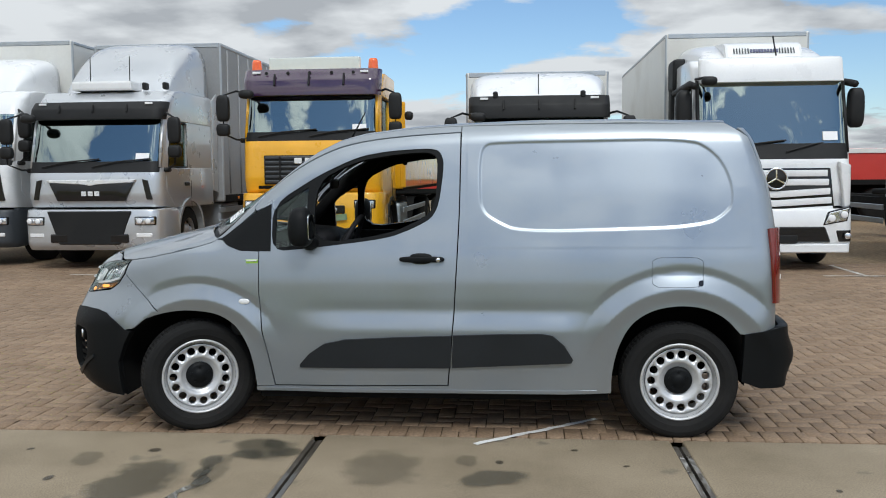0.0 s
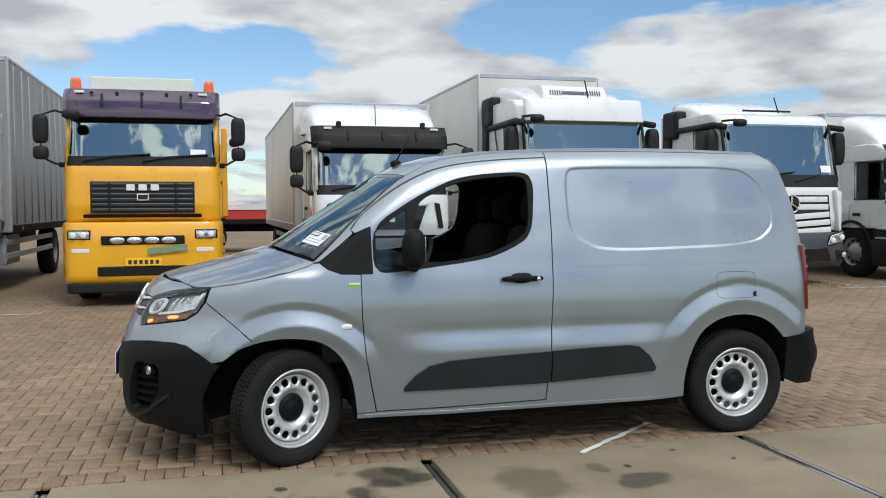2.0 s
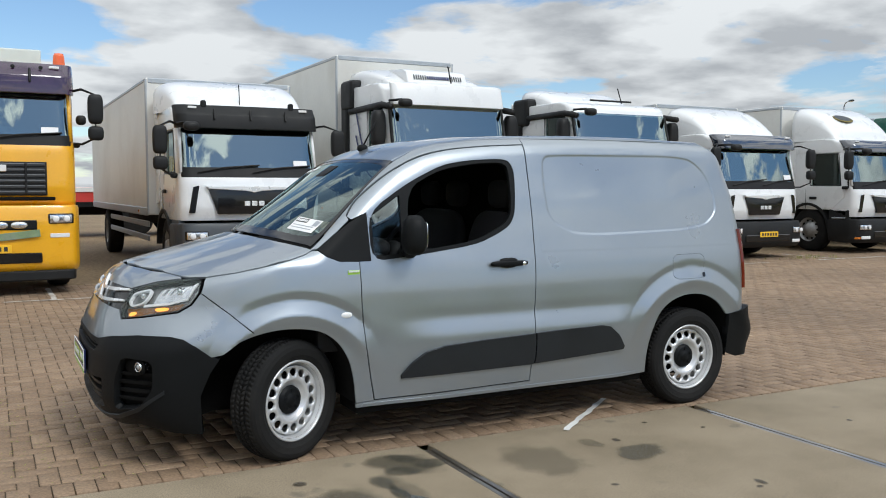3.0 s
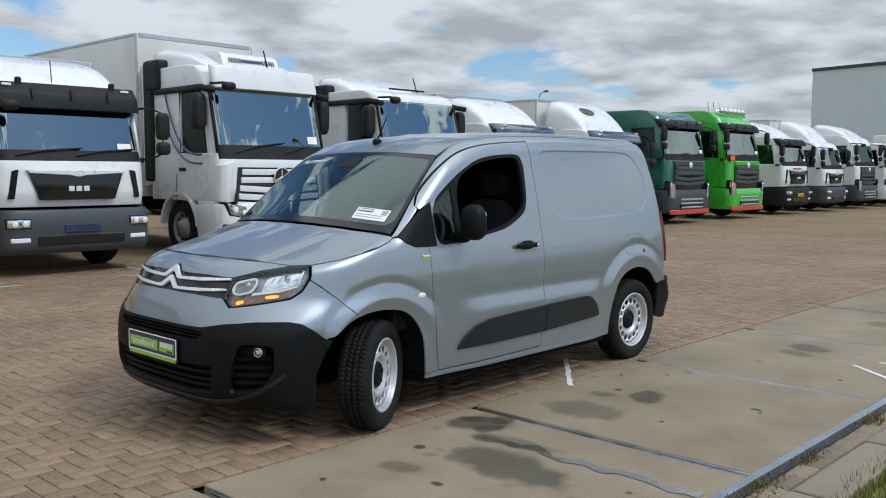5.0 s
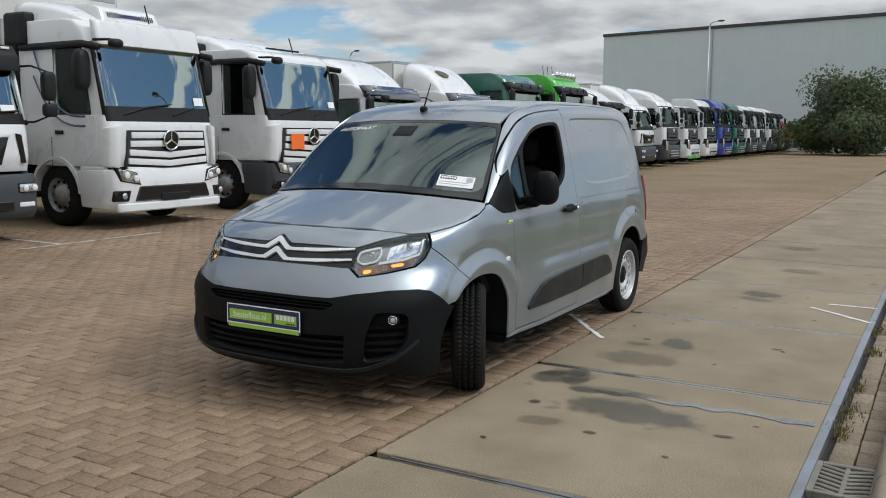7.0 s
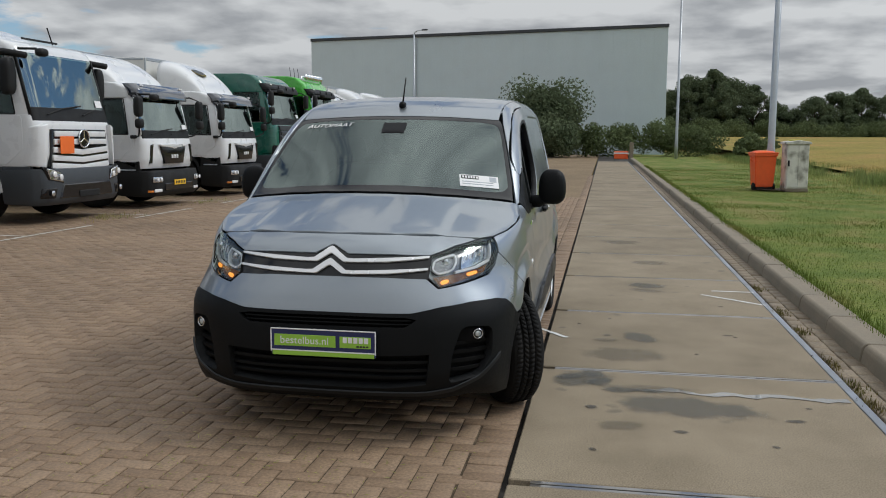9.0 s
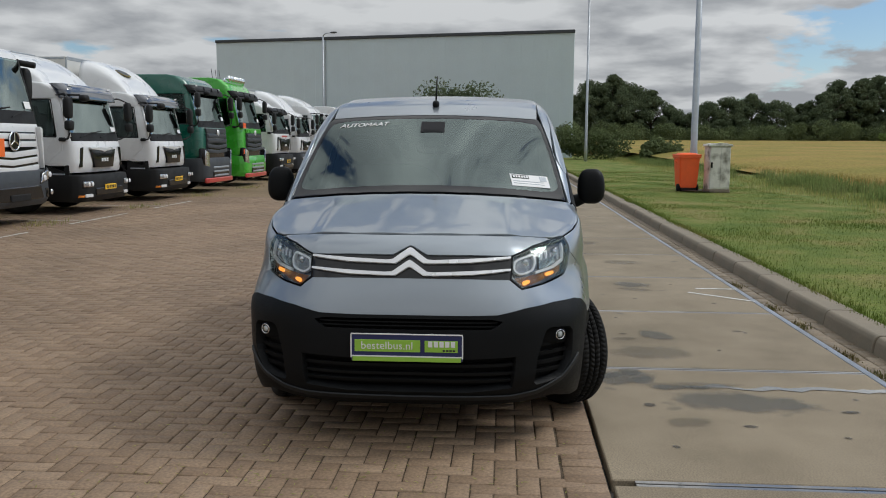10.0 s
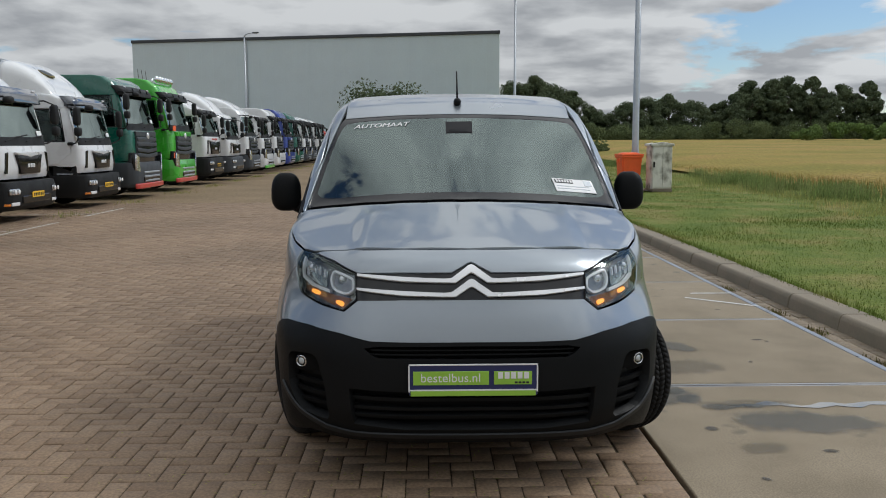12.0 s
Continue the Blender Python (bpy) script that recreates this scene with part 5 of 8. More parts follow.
def build_cabin(van):
    I, C = M["interior"], M["seat_cloth"]
    dash = prism([(-1.72, 0.55), (-1.74, 1.10), (-1.62, 1.135), (-1.38, 1.115), (-1.22, 1.06), (-1.17, 0.95), (-1.25, 0.55)], "y", -0.80, 0.80, 0.03, 2)
    part("dashboard", dash, I, van)
    part("instrument_hood", blob(0.26, 0.40, 0.13, (-1.27, -0.40, 1.11), 2.6), I, van, smooth=True)
    part("bulkhead", prism([(-0.80, 0.32), (0.80, 0.32), (0.80, 1.05), (0.66, 1.68), (-0.66, 1.68), (-0.80, 1.05)], "x", -0.24, -0.20, 0.01, 1), M["soft_black"], van)
    wheel = part("steering_wheel", lathe([(0.185 + 0.016 * math.cos(a), 0.016 * math.sin(a)) for a in np.linspace(0, 2 * math.pi, 9)[:-1]], "x", 36, True), I, van, smooth=True)
    wheel.matrix_local = pose(-1.07, -0.40, 1.075, 0, 26, 0)
    part("wheel_boss", blob(0.07, 0.15, 0.13, (-0.02, 0, 0), 2.8), I, wheel, smooth=True)
    for a in (0, 180, 270):
        part("spoke", box(0.018, 0.17, 0.032, (0, 0.09, 0), 0.005, 1), I, wheel).matrix_local = pose(-0.01, 0, 0, a, 0, 0)
    part("steering_column", tube([(-1.35, -0.40, 0.95), (-1.09, -0.40, 1.06)], 0.04, 10), I, van)
    for y, w_ in ((-0.42, 0.50), (0.40, 0.85)):
        seat = part("seat", join(blob(0.52, w_, 0.18, (-0.72, y, 0.66), 3.6), moved(blob(0.16, w_, 0.66, (0, 0, 0), 3.6, taper=0.08), pose(-0.40, y, 1.00, 0, 10, 0))), C, van, "dark cloth seat", True)
        for hy in ((y,) if w_ < 0.6 else (y - 0.21, y + 0.21)):
            part("head_rest", blob(0.11, 0.26, 0.19, (-0.305, hy, 1.435), 3.0), C, seat, smooth=True)
    for sg in (-1, 1):
        part("door_card", box(1.00, 0.05, 0.70, (-0.95, sg * 0.80, 0.74), 0.02, 2), I, van)
        part("pillar_trim", tube([(-1.62, sg * 0.76, 1.13), (-1.30, sg * 0.70, 1.45), (-1.02, sg * 0.66, 1.64)], 0.045, 8), I, van, smooth=True)


def build_wheel(van, x, sg, steer):
    """Tyre with cut tread on a pressed-steel rim with round holes."""
    R, W = 0.326, 0.205
    hub = part("wheel", lathe([(0.0, 0.054), (0.030, 0.054), (0.034, 0.049), (0.058, 0.051), (0.073, 0.046), (0.079, 0.029), (0.086, 0.027), (0.086, -0.03), (0.0, -0.03)], "y", 32), M["black_plastic"], van, "steel wheel with a black hub cap", True)
    hub.matrix_local = pose(x, sg * 0.815, 0.322, 0, 0, steer) @ pose(0, 0, 0, 0, 0, 180 if sg < 0 else 0)
    # local +y is the outer side
    sw = [(0.205, 0.070), (0.222, 0.082), (0.250, 0.098), (0.285, 0.101), (0.306, 0.094), (0.318, 0.083), (0.3235, 0.072)]
    tread = [(0.326, 0.070), (0.326, 0.040), (0.318, 0.038), (0.318, 0.031), (0.327, 0.029), (0.327, 0.004), (0.319, 0.003)]
    prof = sw + tread
    prof = prof + [(r, -a) for r, a in reversed(prof)]
    part("tyre", lathe(prof, "y", 72), M["tyre"], hub, smooth=False)
    n = 78
    vs, fs = [], []
    for k in range(n):
        for row, (y0, y1, skew) in enumerate(((0.071, 0.042, 0.5), (0.028, 0.005, -0.6), (-0.005, -0.028, 0.6), (-0.042, -0.071, -0.5))):
            a0 = 2 * math.pi * (k + 0.25 * (row % 2)) / n
            a1 = a0 + 2 * math.pi / n * 0.74
            q = []
            for r in (0.321, 0.3315):
                for y_, a_ in ((y0, a0), (y0, a1), (y1, a1 + skew * 0.06), (y1, a0 + skew * 0.06)):
                    rr = r - 0.006 * (abs(y_) > 0.06)
                    q.append((rr * math.cos(a_), y_, rr * math.sin(a_)))
            b = len(vs)
            vs += q
            fs += [(b + 4, b + 5, b + 6, b + 7)] + [(b + i, b + (i + 1) % 4, b + 4 + (i + 1) % 4, b + 4 + i) for i in range(4)]
    me = fast_mesh("tread", vs, fs)
    bmr = bmesh.new(); bmr.from_mesh(me); bmesh.ops.recalc_face_normals(bmr, faces=bmr.faces); bmr.to_mesh(me); bmr.free()
    tagged(mesh_object("tread", me, M["tyre"], hub), "moulded tread blocks", kind="stuff")
    part("rim", lathe([(0.222, 0.078), (0.222, 0.086), (0.214, 0.089), (0.208, 0.082), (0.205, 0.066), (0.192, 0.050), (0.186, 0.02), (0.182, -0.05), (0.21, -0.08), (0.214, -0.08)], "y", 56), M["rim"], hub, smooth=True)
    # pressed disc with round holes
    hr = 0.153
    outer = [(0.188 * math.cos(a), 0.188 * math.sin(a)) for a in np.linspace(0, 2 * math.pi, 73)[:-1]]
    inner = [(0.072 * math.cos(a), 0.072 * math.sin(a)) for a in np.linspace(0, 2 * math.pi, 33)[:-1]]
    holes = [inner]
    for k in range(15):
        t = 2 * math.pi * k / 15
        holes.append([(hr * math.cos(t) + 0.0225 * math.cos(a), hr * math.sin(t) + 0.0225 * math.sin(a)) for a in np.linspace(0, 2 * math.pi, 15)[:-1]])
    grid = [(r * math.cos(a), r * math.sin(a)) for r in (0.09, 0.105, 0.118, 0.172) for a in np.linspace(0, 2 * math.pi, 49)[:-1]]
    pts, ed = [], []
    for lp in [outer] + holes:
        b = len(pts); pts += lp
        ed += [(b + i, b + (i + 1) % len(lp)) for i in range(len(lp))]
    pts += grid
    res = delaunay_2d_cdt([Vector(p) for p in pts], ed, [], 0, 1e-7)
    uv = np.array([tuple(p) for p in res[0]])
    tri = np.array([f for f in res[2] if len(f) == 3])
    c = uv[tri].mean(axis=1)
    ok = inside(c[:, 0], c[:, 1], outer)
    for h in holes:
        ok &= ~inside(c[:, 0], c[:, 1], h)
    tri = tri[ok]
    r = np.hypot(uv[:, 0], uv[:, 1])
    y = np.interp(r, [0.07, 0.09, 0.105, 0.118, 0.128, 0.16, 0.172, 0.188], [0.028, 0.030, 0.047, 0.057, 0.053, 0.043, 0.045, 0.056])
    v = np.stack([uv[:, 0], y, uv[:, 1]], -1)
    n0 = len(v)
    v2 = v - np.array([0, 0.008, 0])
    cnt = {}
    for t in tri:
        for i in range(3):
            cnt[(int(t[i]), int(t[(i + 1) % 3]))] = 1
    rimf = [(a, b, b + n0, a + n0) for a, b in cnt if (b, a) not in cnt]
    tris = [(t[0], t[2], t[1]) for t in tri] + [f for q in rimf for f in ((q[0], q[1], q[2]), (q[0], q[2], q[3]))]
    me = fast_mesh("rim_disc", np.concatenate([v, v2]), tris)
    for p in me.polygons:
        p.use_smooth = p.index < len(tri)
    mesh_object("rim_disc", me, M["rim"], hub)
    for k in range(5):
        t = 2 * math.pi * k / 5 + 0.3
        part("wheel_bolt", lathe([(0.0, 0.055), (0.009, 0.055), (0.010, 0.038)], "y", 6), M["black_plastic"], hub).matrix_local = pose(0.052 * math.cos(t), 0, 0.052 * math.sin(t))
    part("brake_drum", lathe([(0.0, -0.02), (0.13, -0.02), (0.14, -0.06), (0.0, -0.06)], "y", 24), M["chassis"], hub)


am, nt_, b_ = nodes_of("amber_lamp_on")
b_.inputs["Base Color"].default_value = (0.9, 0.35, 0.05, 1)
b_.inputs["Emission Color"].default_value = (1.0, 0.38, 0.05, 1)
b_.inputs["Emission Strength"].default_value = 1.1
M["amber_on"] = am
delivery_van = build_van()
for wx, wsg, wst in ((-1.915, -1, 27), (-1.915, 1, 24), (0.905, -1, 0), (0.905, 1, 0)):
    build_wheel(delivery_van, wx, wsg, wst)

# ---- the row of parked lorries ----
ROW_Y, ROW_X, ROW_STEP = 13.86, 0.32, 3.77


def road_wheel(parent, x, y, sg, dual=False):
    w = part("wheel", lathe([(0.28, -0.16), (0.40, -0.165), (0.47, -0.15), (0.50, -0.11), (0.505, 0.0), (0.50, 0.11), (0.47, 0.15), (0.40, 0.165), (0.28, 0.16)], "x", 32), M["tyre"], parent, smooth=True)
    w.matrix_local = pose(x, y, 0.505)
    s = sg
    if dual:
        rim = lathe([(0.29, s * 0.15), (0.27, s * 0.14), (0.25, s * -0.02), (0.17, s * -0.05), (0.15, s * 0.02), (0.0, s * 0.03)], "x", 28)
    else:
        rim = lathe([(0.29, s * 0.15), (0.27, s * 0.14), (0.25, s * 0.06), (0.20, s * 0.10), (0.15, s * 0.12), (0.13, s * 0.17), (0.0, s * 0.18)], "x", 28)
    r = part("rim", rim, M["lorry_rim"], w, smooth=True)
    for k in range(10):
        t = 2 * math.pi * k / 10
        part("wheel_hole", lathe([(0.0, s * 0.012), (0.027, s * 0.012), (0.03, 0.0)], "x", 8), M["chassis"], w).matrix_local = pose(s * (-0.012 if dual else 0.094), 0.215 * math.cos(t), 0.215 * math.sin(t))
    return w


def slab_on(name, pts, thick, material, parent, bevel=0.01, label=""):
    """A bevelled plate through four corner points, thickened along its normal."""
    p = [Vector(q) for q in pts]
    n = (p[1] - p[0]).cross(p[2] - p[0]).normalized()
    bm = bmesh.new()
    a = [bm.verts.new(q) for q in p]
    b = [bm.verts.new(q + n * thick) for q in p]
    bm.faces.new(list(reversed(a))); bm.faces.new(b)
    k = len(p)
    for i in range(k):
        bm.faces.new((a[i], a[(i + 1) % k], b[(i + 1) % k], b[i]))
    bmesh.ops.recalc_face_normals(bm, faces=bm.faces)
    if bevel:
        bmesh.ops.bevel(bm, geom=list(bm.edges), offset=bevel, segments=2, profile=0.6, affect="EDGES", clamp_overlap=True)
    return part(name, bm, material, parent, label)


def bend_at(x, hw, rc, curve=0.045):
    """How far a cab's front falls back at a place across its width."""
    ax = min(abs(x), hw)
    y = curve * (ax / hw) ** 2
    if ax > hw - rc:
        y += rc * (1 - math.sqrt(max(1 - ((ax - hw + rc) / rc) ** 2, 0.0)))
    return y


def bent_part(name, bm, material, parent, hw, rc=0.19, label="", curve=0.045, sharp=32):
    """A front part swept round the cab's corners."""
    xs = [v.co.x for v in bm.verts]
    lo, hi = min(xs), max(xs)
    cuts = [k * 0.25 * hw for k in range(-3, 4)] + [sg * (hw - rc + rc * f) for sg in (-1, 1) for f in (0.0, 0.3, 0.55, 0.75, 0.9)]
    for c in cuts:
        if lo + 0.01 < c < hi - 0.01:
            bmesh.ops.bisect_plane(bm, geom=list(bm.verts) + list(bm.edges) + list(bm.faces), plane_co=(c, 0, 0), plane_no=(1, 0, 0))
    for v in bm.verts:
        w = min(max((1.1 - v.co.y) / 0.75, 0.0), 1.0)
        v.co.y += bend_at(v.co.x, hw, rc, curve) * w * w * (3 - 2 * w)
    ob = part(name, bm, material, parent, label, True)
    ob.data.set_sharp_from_angle(angle=radians(sharp))
    return ob


def truck(x, label, paint, hw=1.1, zs=1.0, zw0=1.75, zw1=2.42, zr=2.75, visor=("truck_plastic", 0.30), defl=0.0, gw=0.62, body=None, body_top=3.2, body_len=7.0, body_mat="cream_panel",
          nose="wide", bumper="slate_plastic", lc=1.9, lean=0.26, plate=None, low_skirt=None, extras=(), y=ROW_Y, turn=0.0, detail=True, body_w=1.25, defl_w=0.92, light_bumper=False, zb=0.32, box_z=1.02, defl_y=0.42):
    t = thing("parked_lorry", pose(x, y, 0, 0, 0, turn), label, "lorry", "row of parked lorries")
    P, K, G = M[paint], M["truck_plastic"], M["truck_glass"]
    B = M[bumper]
    zd = 0.98  # foot of the doors
    ya = 1.32  # front axle
    hr = zr - zw1 - 0.10  # height of the brow over the screen
    rc = 0.19  # rounding of the front corners
    # cab shell
    prof = [(0.05, zs), (0.0, zs + 0.20), (0.02, zw0 - 0.16), (0.07, zw0), (lean, zw1), (lean + 0.05, zw1 + 0.10), (lean + 0.12 + 0.14 * hr, zw1 + 0.10 + 0.55 * hr), (lean + 0.24 + 0.42 * hr, zr - 0.10 * hr), (lean + 0.42 + 0.75 * hr, zr), (lc - 0.05, zr), (lc, zr - 0.06), (lc, zd), (0.5, zd)]
    prof_low = [(0.05, zs), (0.0, zs + 0.20), (0.02, zw0 - 0.16), (0.062, zw0), (lc, zw0), (lc, zd), (0.5, zd)]
    bent_part("cab", prism(prof_low, "x", -hw, hw, 0.03, 2), P, t, hw, rc)
    prof_top = [(lean - 0.01, zw1 - 0.04)] + prof[5:11] + [(lc, zw1 - 0.04)]
    bent_part("cab_roof", prism(prof_top, "x", -hw, hw, 0.07, 3), P, t, hw, rc)
    wb = min(lc - 0.15, 1.35) - 0.10  # rear edge of the side window
    cabin_w = hw - 0.012
    for sg in (-1, 1):
        side = lambda pts: prism(pts, "x", sg * (cabin_w - 0.05), sg * cabin_w, 0.01, 1)
        bent_part("cab_post", side([(0.075, zw0 - 0.03), (lean + 0.01, zw1), (lean + 0.13, zw1), (0.27, zw0 - 0.03)]), P, t, hw, rc)
        part("cab_post", side([(wb, zw0 - 0.03), (wb, zw1), (lc - 0.01, zw1), (lc - 0.01, zw0 - 0.03)]), P, t)
    part("cab_back", box(2 * hw - 0.12, 0.05, zw1 - zw0 + 0.05, (0, lc - 0.05, (zw0 + zw1) / 2), 0.01, 1), M["cab_lining"], t)
    part("dashboard", prism([(0.16, zw0), (0.20, zw0 + 0.07), (0.50, zw0 + 0.09), (0.56, zw0)], "x", -hw + 0.09, hw - 0.09, 0.02, 2), M["interior"], t)
    sw = part("steering_wheel", lathe([(0.205 + 0.018 * math.cos(a), 0.018 * math.sin(a)) for a in np.linspace(0, 6.283, 7)[:-1]], "y", 24, True), M["interior"], t, smooth=True)
    sw.matrix_local = pose(0.46 * hw, 0.56, zw0 + 0.17, 38, 0, 0)
    for sx in (-0.46, 0.46):
        seat = part("cab_seat", box(0.46, 0.16, 0.66, (sx * hw, 1.12, zw0 + 0.16), 0.06, 2, (10, 0, 0)), M["seat_cloth"], t)
        part("headrest", box(0.26, 0.10, 0.18, (sx * hw, 1.19, zw0 + 0.55), 0.04, 2), M["seat_cloth"], seat)
    # windscreen, its dark foot and the wipers
    d = Vector((0, zw1 - zw0, -(lean - 0.07))).normalized()
    nrm = Vector((0, -(zw1 - zw0), lean - 0.07)).normalized()
    at = lambda xx, f, o=0.0: tuple(Vector((xx, 0.07 + (lean - 0.07) * f + bend_at(xx, hw, rc), zw0 + (zw1 - zw0) * f)) + nrm * o)
    flat = lambda f, o=0.0: (0.07 + (lean - 0.07) * f + nrm.y * o, zw0 + (zw1 - zw0) * f + nrm.z * o)
    wx = hw - 0.07
    scr = bent_part("windscreen", prism([flat(0.10), flat(0.4), flat(0.7), flat(1.0), flat(1.0, -0.006), flat(0.10, -0.006)], "x", -wx, wx), G, t, hw, rc, sharp=60)
    scr.visible_shadow = False
    bent_part("screen_foot", prism([flat(-0.10, 0.012), flat(0.12, 0.012), flat(0.12, -0.012), flat(-0.10, -0.012)], "x", -wx - 0.02, wx + 0.02, 0.006, 1), K, t, hw, rc)
    for xx in (-0.75, 0.0) if not nose == "star" else (-0.7, 0.15):
        part("wiper", tube([at(xx * hw, 0.0, 0.04), at(xx * hw + 0.35 * hw, 0.10, 0.045), at(xx * hw + 0.85 * hw, 0.16, 0.04)], 0.012, 5), K, t)
    for sg in (-1, 1):
        part("screen_post", tube([at(sg * (wx + 0.02), 0.0, 0.0), at(sg * (wx + 0.005), 1.02, 0.0)], 0.03, 6), P if nose != "star" else K, t, smooth=True)
    tag = slab_on("sales_tag", [at(wx - 0.36, 0.16, 0.014), at(wx - 0.14, 0.16, 0.014), at(wx - 0.14, 0.28, 0.014), at(wx - 0.36, 0.28, 0.014)], 0.002, M["paper"], t, 0)
    # sun visor
    if visor:
        vm, vh = visor
        f0, f1 = 0.97, 1.0 + vh / (zw1 - zw0)
        yb = lean - 0.10
        vp = [(yb - 0.07, zw1 - 0.03), (yb - 0.03, zw1 + vh * 0.55), (yb + 0.10, zw1 + vh), (yb + 0.16, zw1 + vh), (yb + 0.06, zw1 + vh * 0.5), (yb - 0.03, zw1 - 0.03)]
        bent_part("sun_visor", prism(vp, "x", -hw - 0.01, hw + 0.01, 0.02, 2), M[vm], t, hw, 0.16)
        for k in (-0.5, 0.0, 0.5) if vm != "smoke_visor" else ():
            part("visor_bracket", box(0.03, 0.03, vh * 0.5, (k * hw, yb - 0.045 + bend_at(k * hw, hw, 0.16), zw1 + vh * 0.55), 0.008, 1, (-16, 0, 0)), K, t)
        for sg in (-1, 1):
            part("marker_lamp", box(0.13, 0.02, 0.035, (sg * (hw - 0.24), yb + 0.06, zw1 + vh * 0.86), 0.006, 1), M["white_lens"], t)
    # nose: grille, badge, lower bumper, lamps
    gz0, gz1 = zs + 0.10, zw0 - 0.24
    if nose == "wide":
        gp = [(-gw * hw, gz1), (gw * hw, gz1), ((gw - 0.12) * hw, gz0), (-(gw - 0.12) * hw, gz0)]
        grille = bent_part("grille", prism(gp, "y", -0.035, 0.03, 0.012, 2), M["gloss_black"], t, hw)
        bent_part("grille_trim", prism([(-(gw + 0.04) * hw, gz1 + 0.045), ((gw + 0.04) * hw, gz1 + 0.045), (gw * hw, gz1), (0.12, gz1 - 0.03), (0.0, gz1 - 0.055), (-0.12, gz1 - 0.03), (-gw * hw, gz1)], "y", -0.05, 0.02, 0.008, 1), M["badge_silver"], grille, hw)
        for k in range(3):
            part("badge_block", box(0.085, 0.012, 0.075, (-0.11 + 0.11 * k, -0.042, (gz0 + gz1) / 2 - 0.03), 0.008, 1), M["badge_silver"], grille)
        for sg in (-1, 1):
            sp = [(sg * 0.74 * hw, gz1 + 0.05), (sg * 0.82 * hw, gz1 + 0.03), (sg * 0.88 * hw, gz0 + 0.02), (sg * 0.80 * hw, gz0 + 0.02)]
            bent_part("side_scoop", prism(sp, "y", -0.012, 0.02, 0.006, 1), M["gloss_black"], t, hw)
    elif nose == "slats":
        gp = [(-0.66 * hw, gz1 - 0.05), (0.66 * hw, gz1 - 0.05), (0.66 * hw, gz0), (-0.66 * hw, gz0)]
        grille = bent_part("grille", prism(gp, "y", -0.02, 0.03, 0.012, 2), M["truck_plastic"], t, hw, label="dark slatted grille with plain badge blocks")
        for k in range(6):
            bent_part("grille_slat", box(1.28 * hw, 0.03, 0.045, (0, -0.024, gz0 + 0.045 + k * (gz1 - gz0 - 0.12) / 5.2), 0.01, 1, (18, 0, 0)), M["slate_plastic"], grille, hw)
        for sg in (-1, 1):
            part("grille_bar", box(0.03, 0.03, gz1 - gz0 - 0.1, (sg * 0.42 * hw, -0.034, (gz0 + gz1) / 2 - 0.02), 0.006, 1), M["truck_plastic"], grille)
        for k in range(3):
            part("badge_block", box(0.12, 0.014, 0.09, (-0.17 + 0.17 * k, -0.048, gz1 - 0.14), 0.008, 1), M["satin_silver"], grille)
        part("badge_plate", box(0.17, 0.014, 0.10, (0, -0.048, gz1 - 0.28), 0.008, 1), M["satin_silver"], grille)
        part("badge_plate", box(0.14, 0.008, 0.075, (0, -0.054, gz1 - 0.28), 0.006, 1), M["gloss_black"], grille)
        part("fog_slot", box(1.05 * hw, 0.03, 0.13, (0, -0.126, zs - 0.30), 0.01, 1), M["gloss_black"], t)
        for k in range(4):
            part("fog_lamp", blob(0.22, 0.07, 0.10, (-0.36 + 0.24 * k, -0.140, zs - 0.30), 2.2, 16, 8), M["reflector"], t, smooth=True)
    else:  # tall nose with bright louvres
        bent_part("grille", prism([(-0.70 * hw, gz1), (0.70 * hw, gz1), (0.78 * hw, gz0 - 0.30), (-0.78 * hw, gz0 - 0.30)], "y", -0.03, 0.03, 0.012, 2), M["gloss_black"], t, hw)
        for k in range(5 if nose == "star" else 4):
            zz = gz1 - 0.03 - k * 0.135
            ww = (0.66 + 0.02 * k) * hw
            dip = 0.0 if k < 2 else 0.05
            lp = [(-ww, zz), (0, zz - dip), (ww, zz), (ww, zz - 0.098), (0, zz - 0.098 - dip), (-ww, zz - 0.098)]
            bent_part("grille_louvre", prism(lp, "y", -0.055, -0.01, 0.012, 2), P if nose == "star" else M["slate_plastic"], t, hw)
        if nose == "louvre":
            bent_part("nose_mask", prism([(-0.74 * hw, zw0 - 0.10), (0.74 * hw, zw0 - 0.10), (0.70 * hw, gz1 + 0.01), (-0.70 * hw, gz1 + 0.01)], "y", -0.022, 0.03, 0.01, 1), M["slate_plastic"] if paint in ("green_dark", "white_paint") else P, t, hw)
            badge = part("badge_disc", lathe([(0.0, -0.03), (0.085, -0.03), (0.095, -0.01)], "y", 20), M["badge_silver"], t, smooth=True)
            badge.matrix_local = pose(0, -0.03, gz1 + 0.02)
            for k in range(3):
                bent_part("lower_louvre", box(1.1 * hw, 0.03, 0.055, (0, -0.135, zb + 0.16 + 0.115 * k), 0.012, 1), M["galvanised"], t, hw)
            for sg in (-1, 1):
                lp = [(sg * 0.80 * hw, zs + 0.16), (sg * 0.97 * hw, zs + 0.24), (sg * 0.985 * hw, zs - 0.28), (sg * 0.74 * hw, zs - 0.34)]
                tall = bent_part("tall_headlamp", prism(lp, "y", -0.125, 0.02, 0.015, 1), M["gloss_black"], t, hw, label="tall clear headlamp")
                c = (sum(q[0] for q in lp) / 4, sum(q[1] for q in lp) / 4)
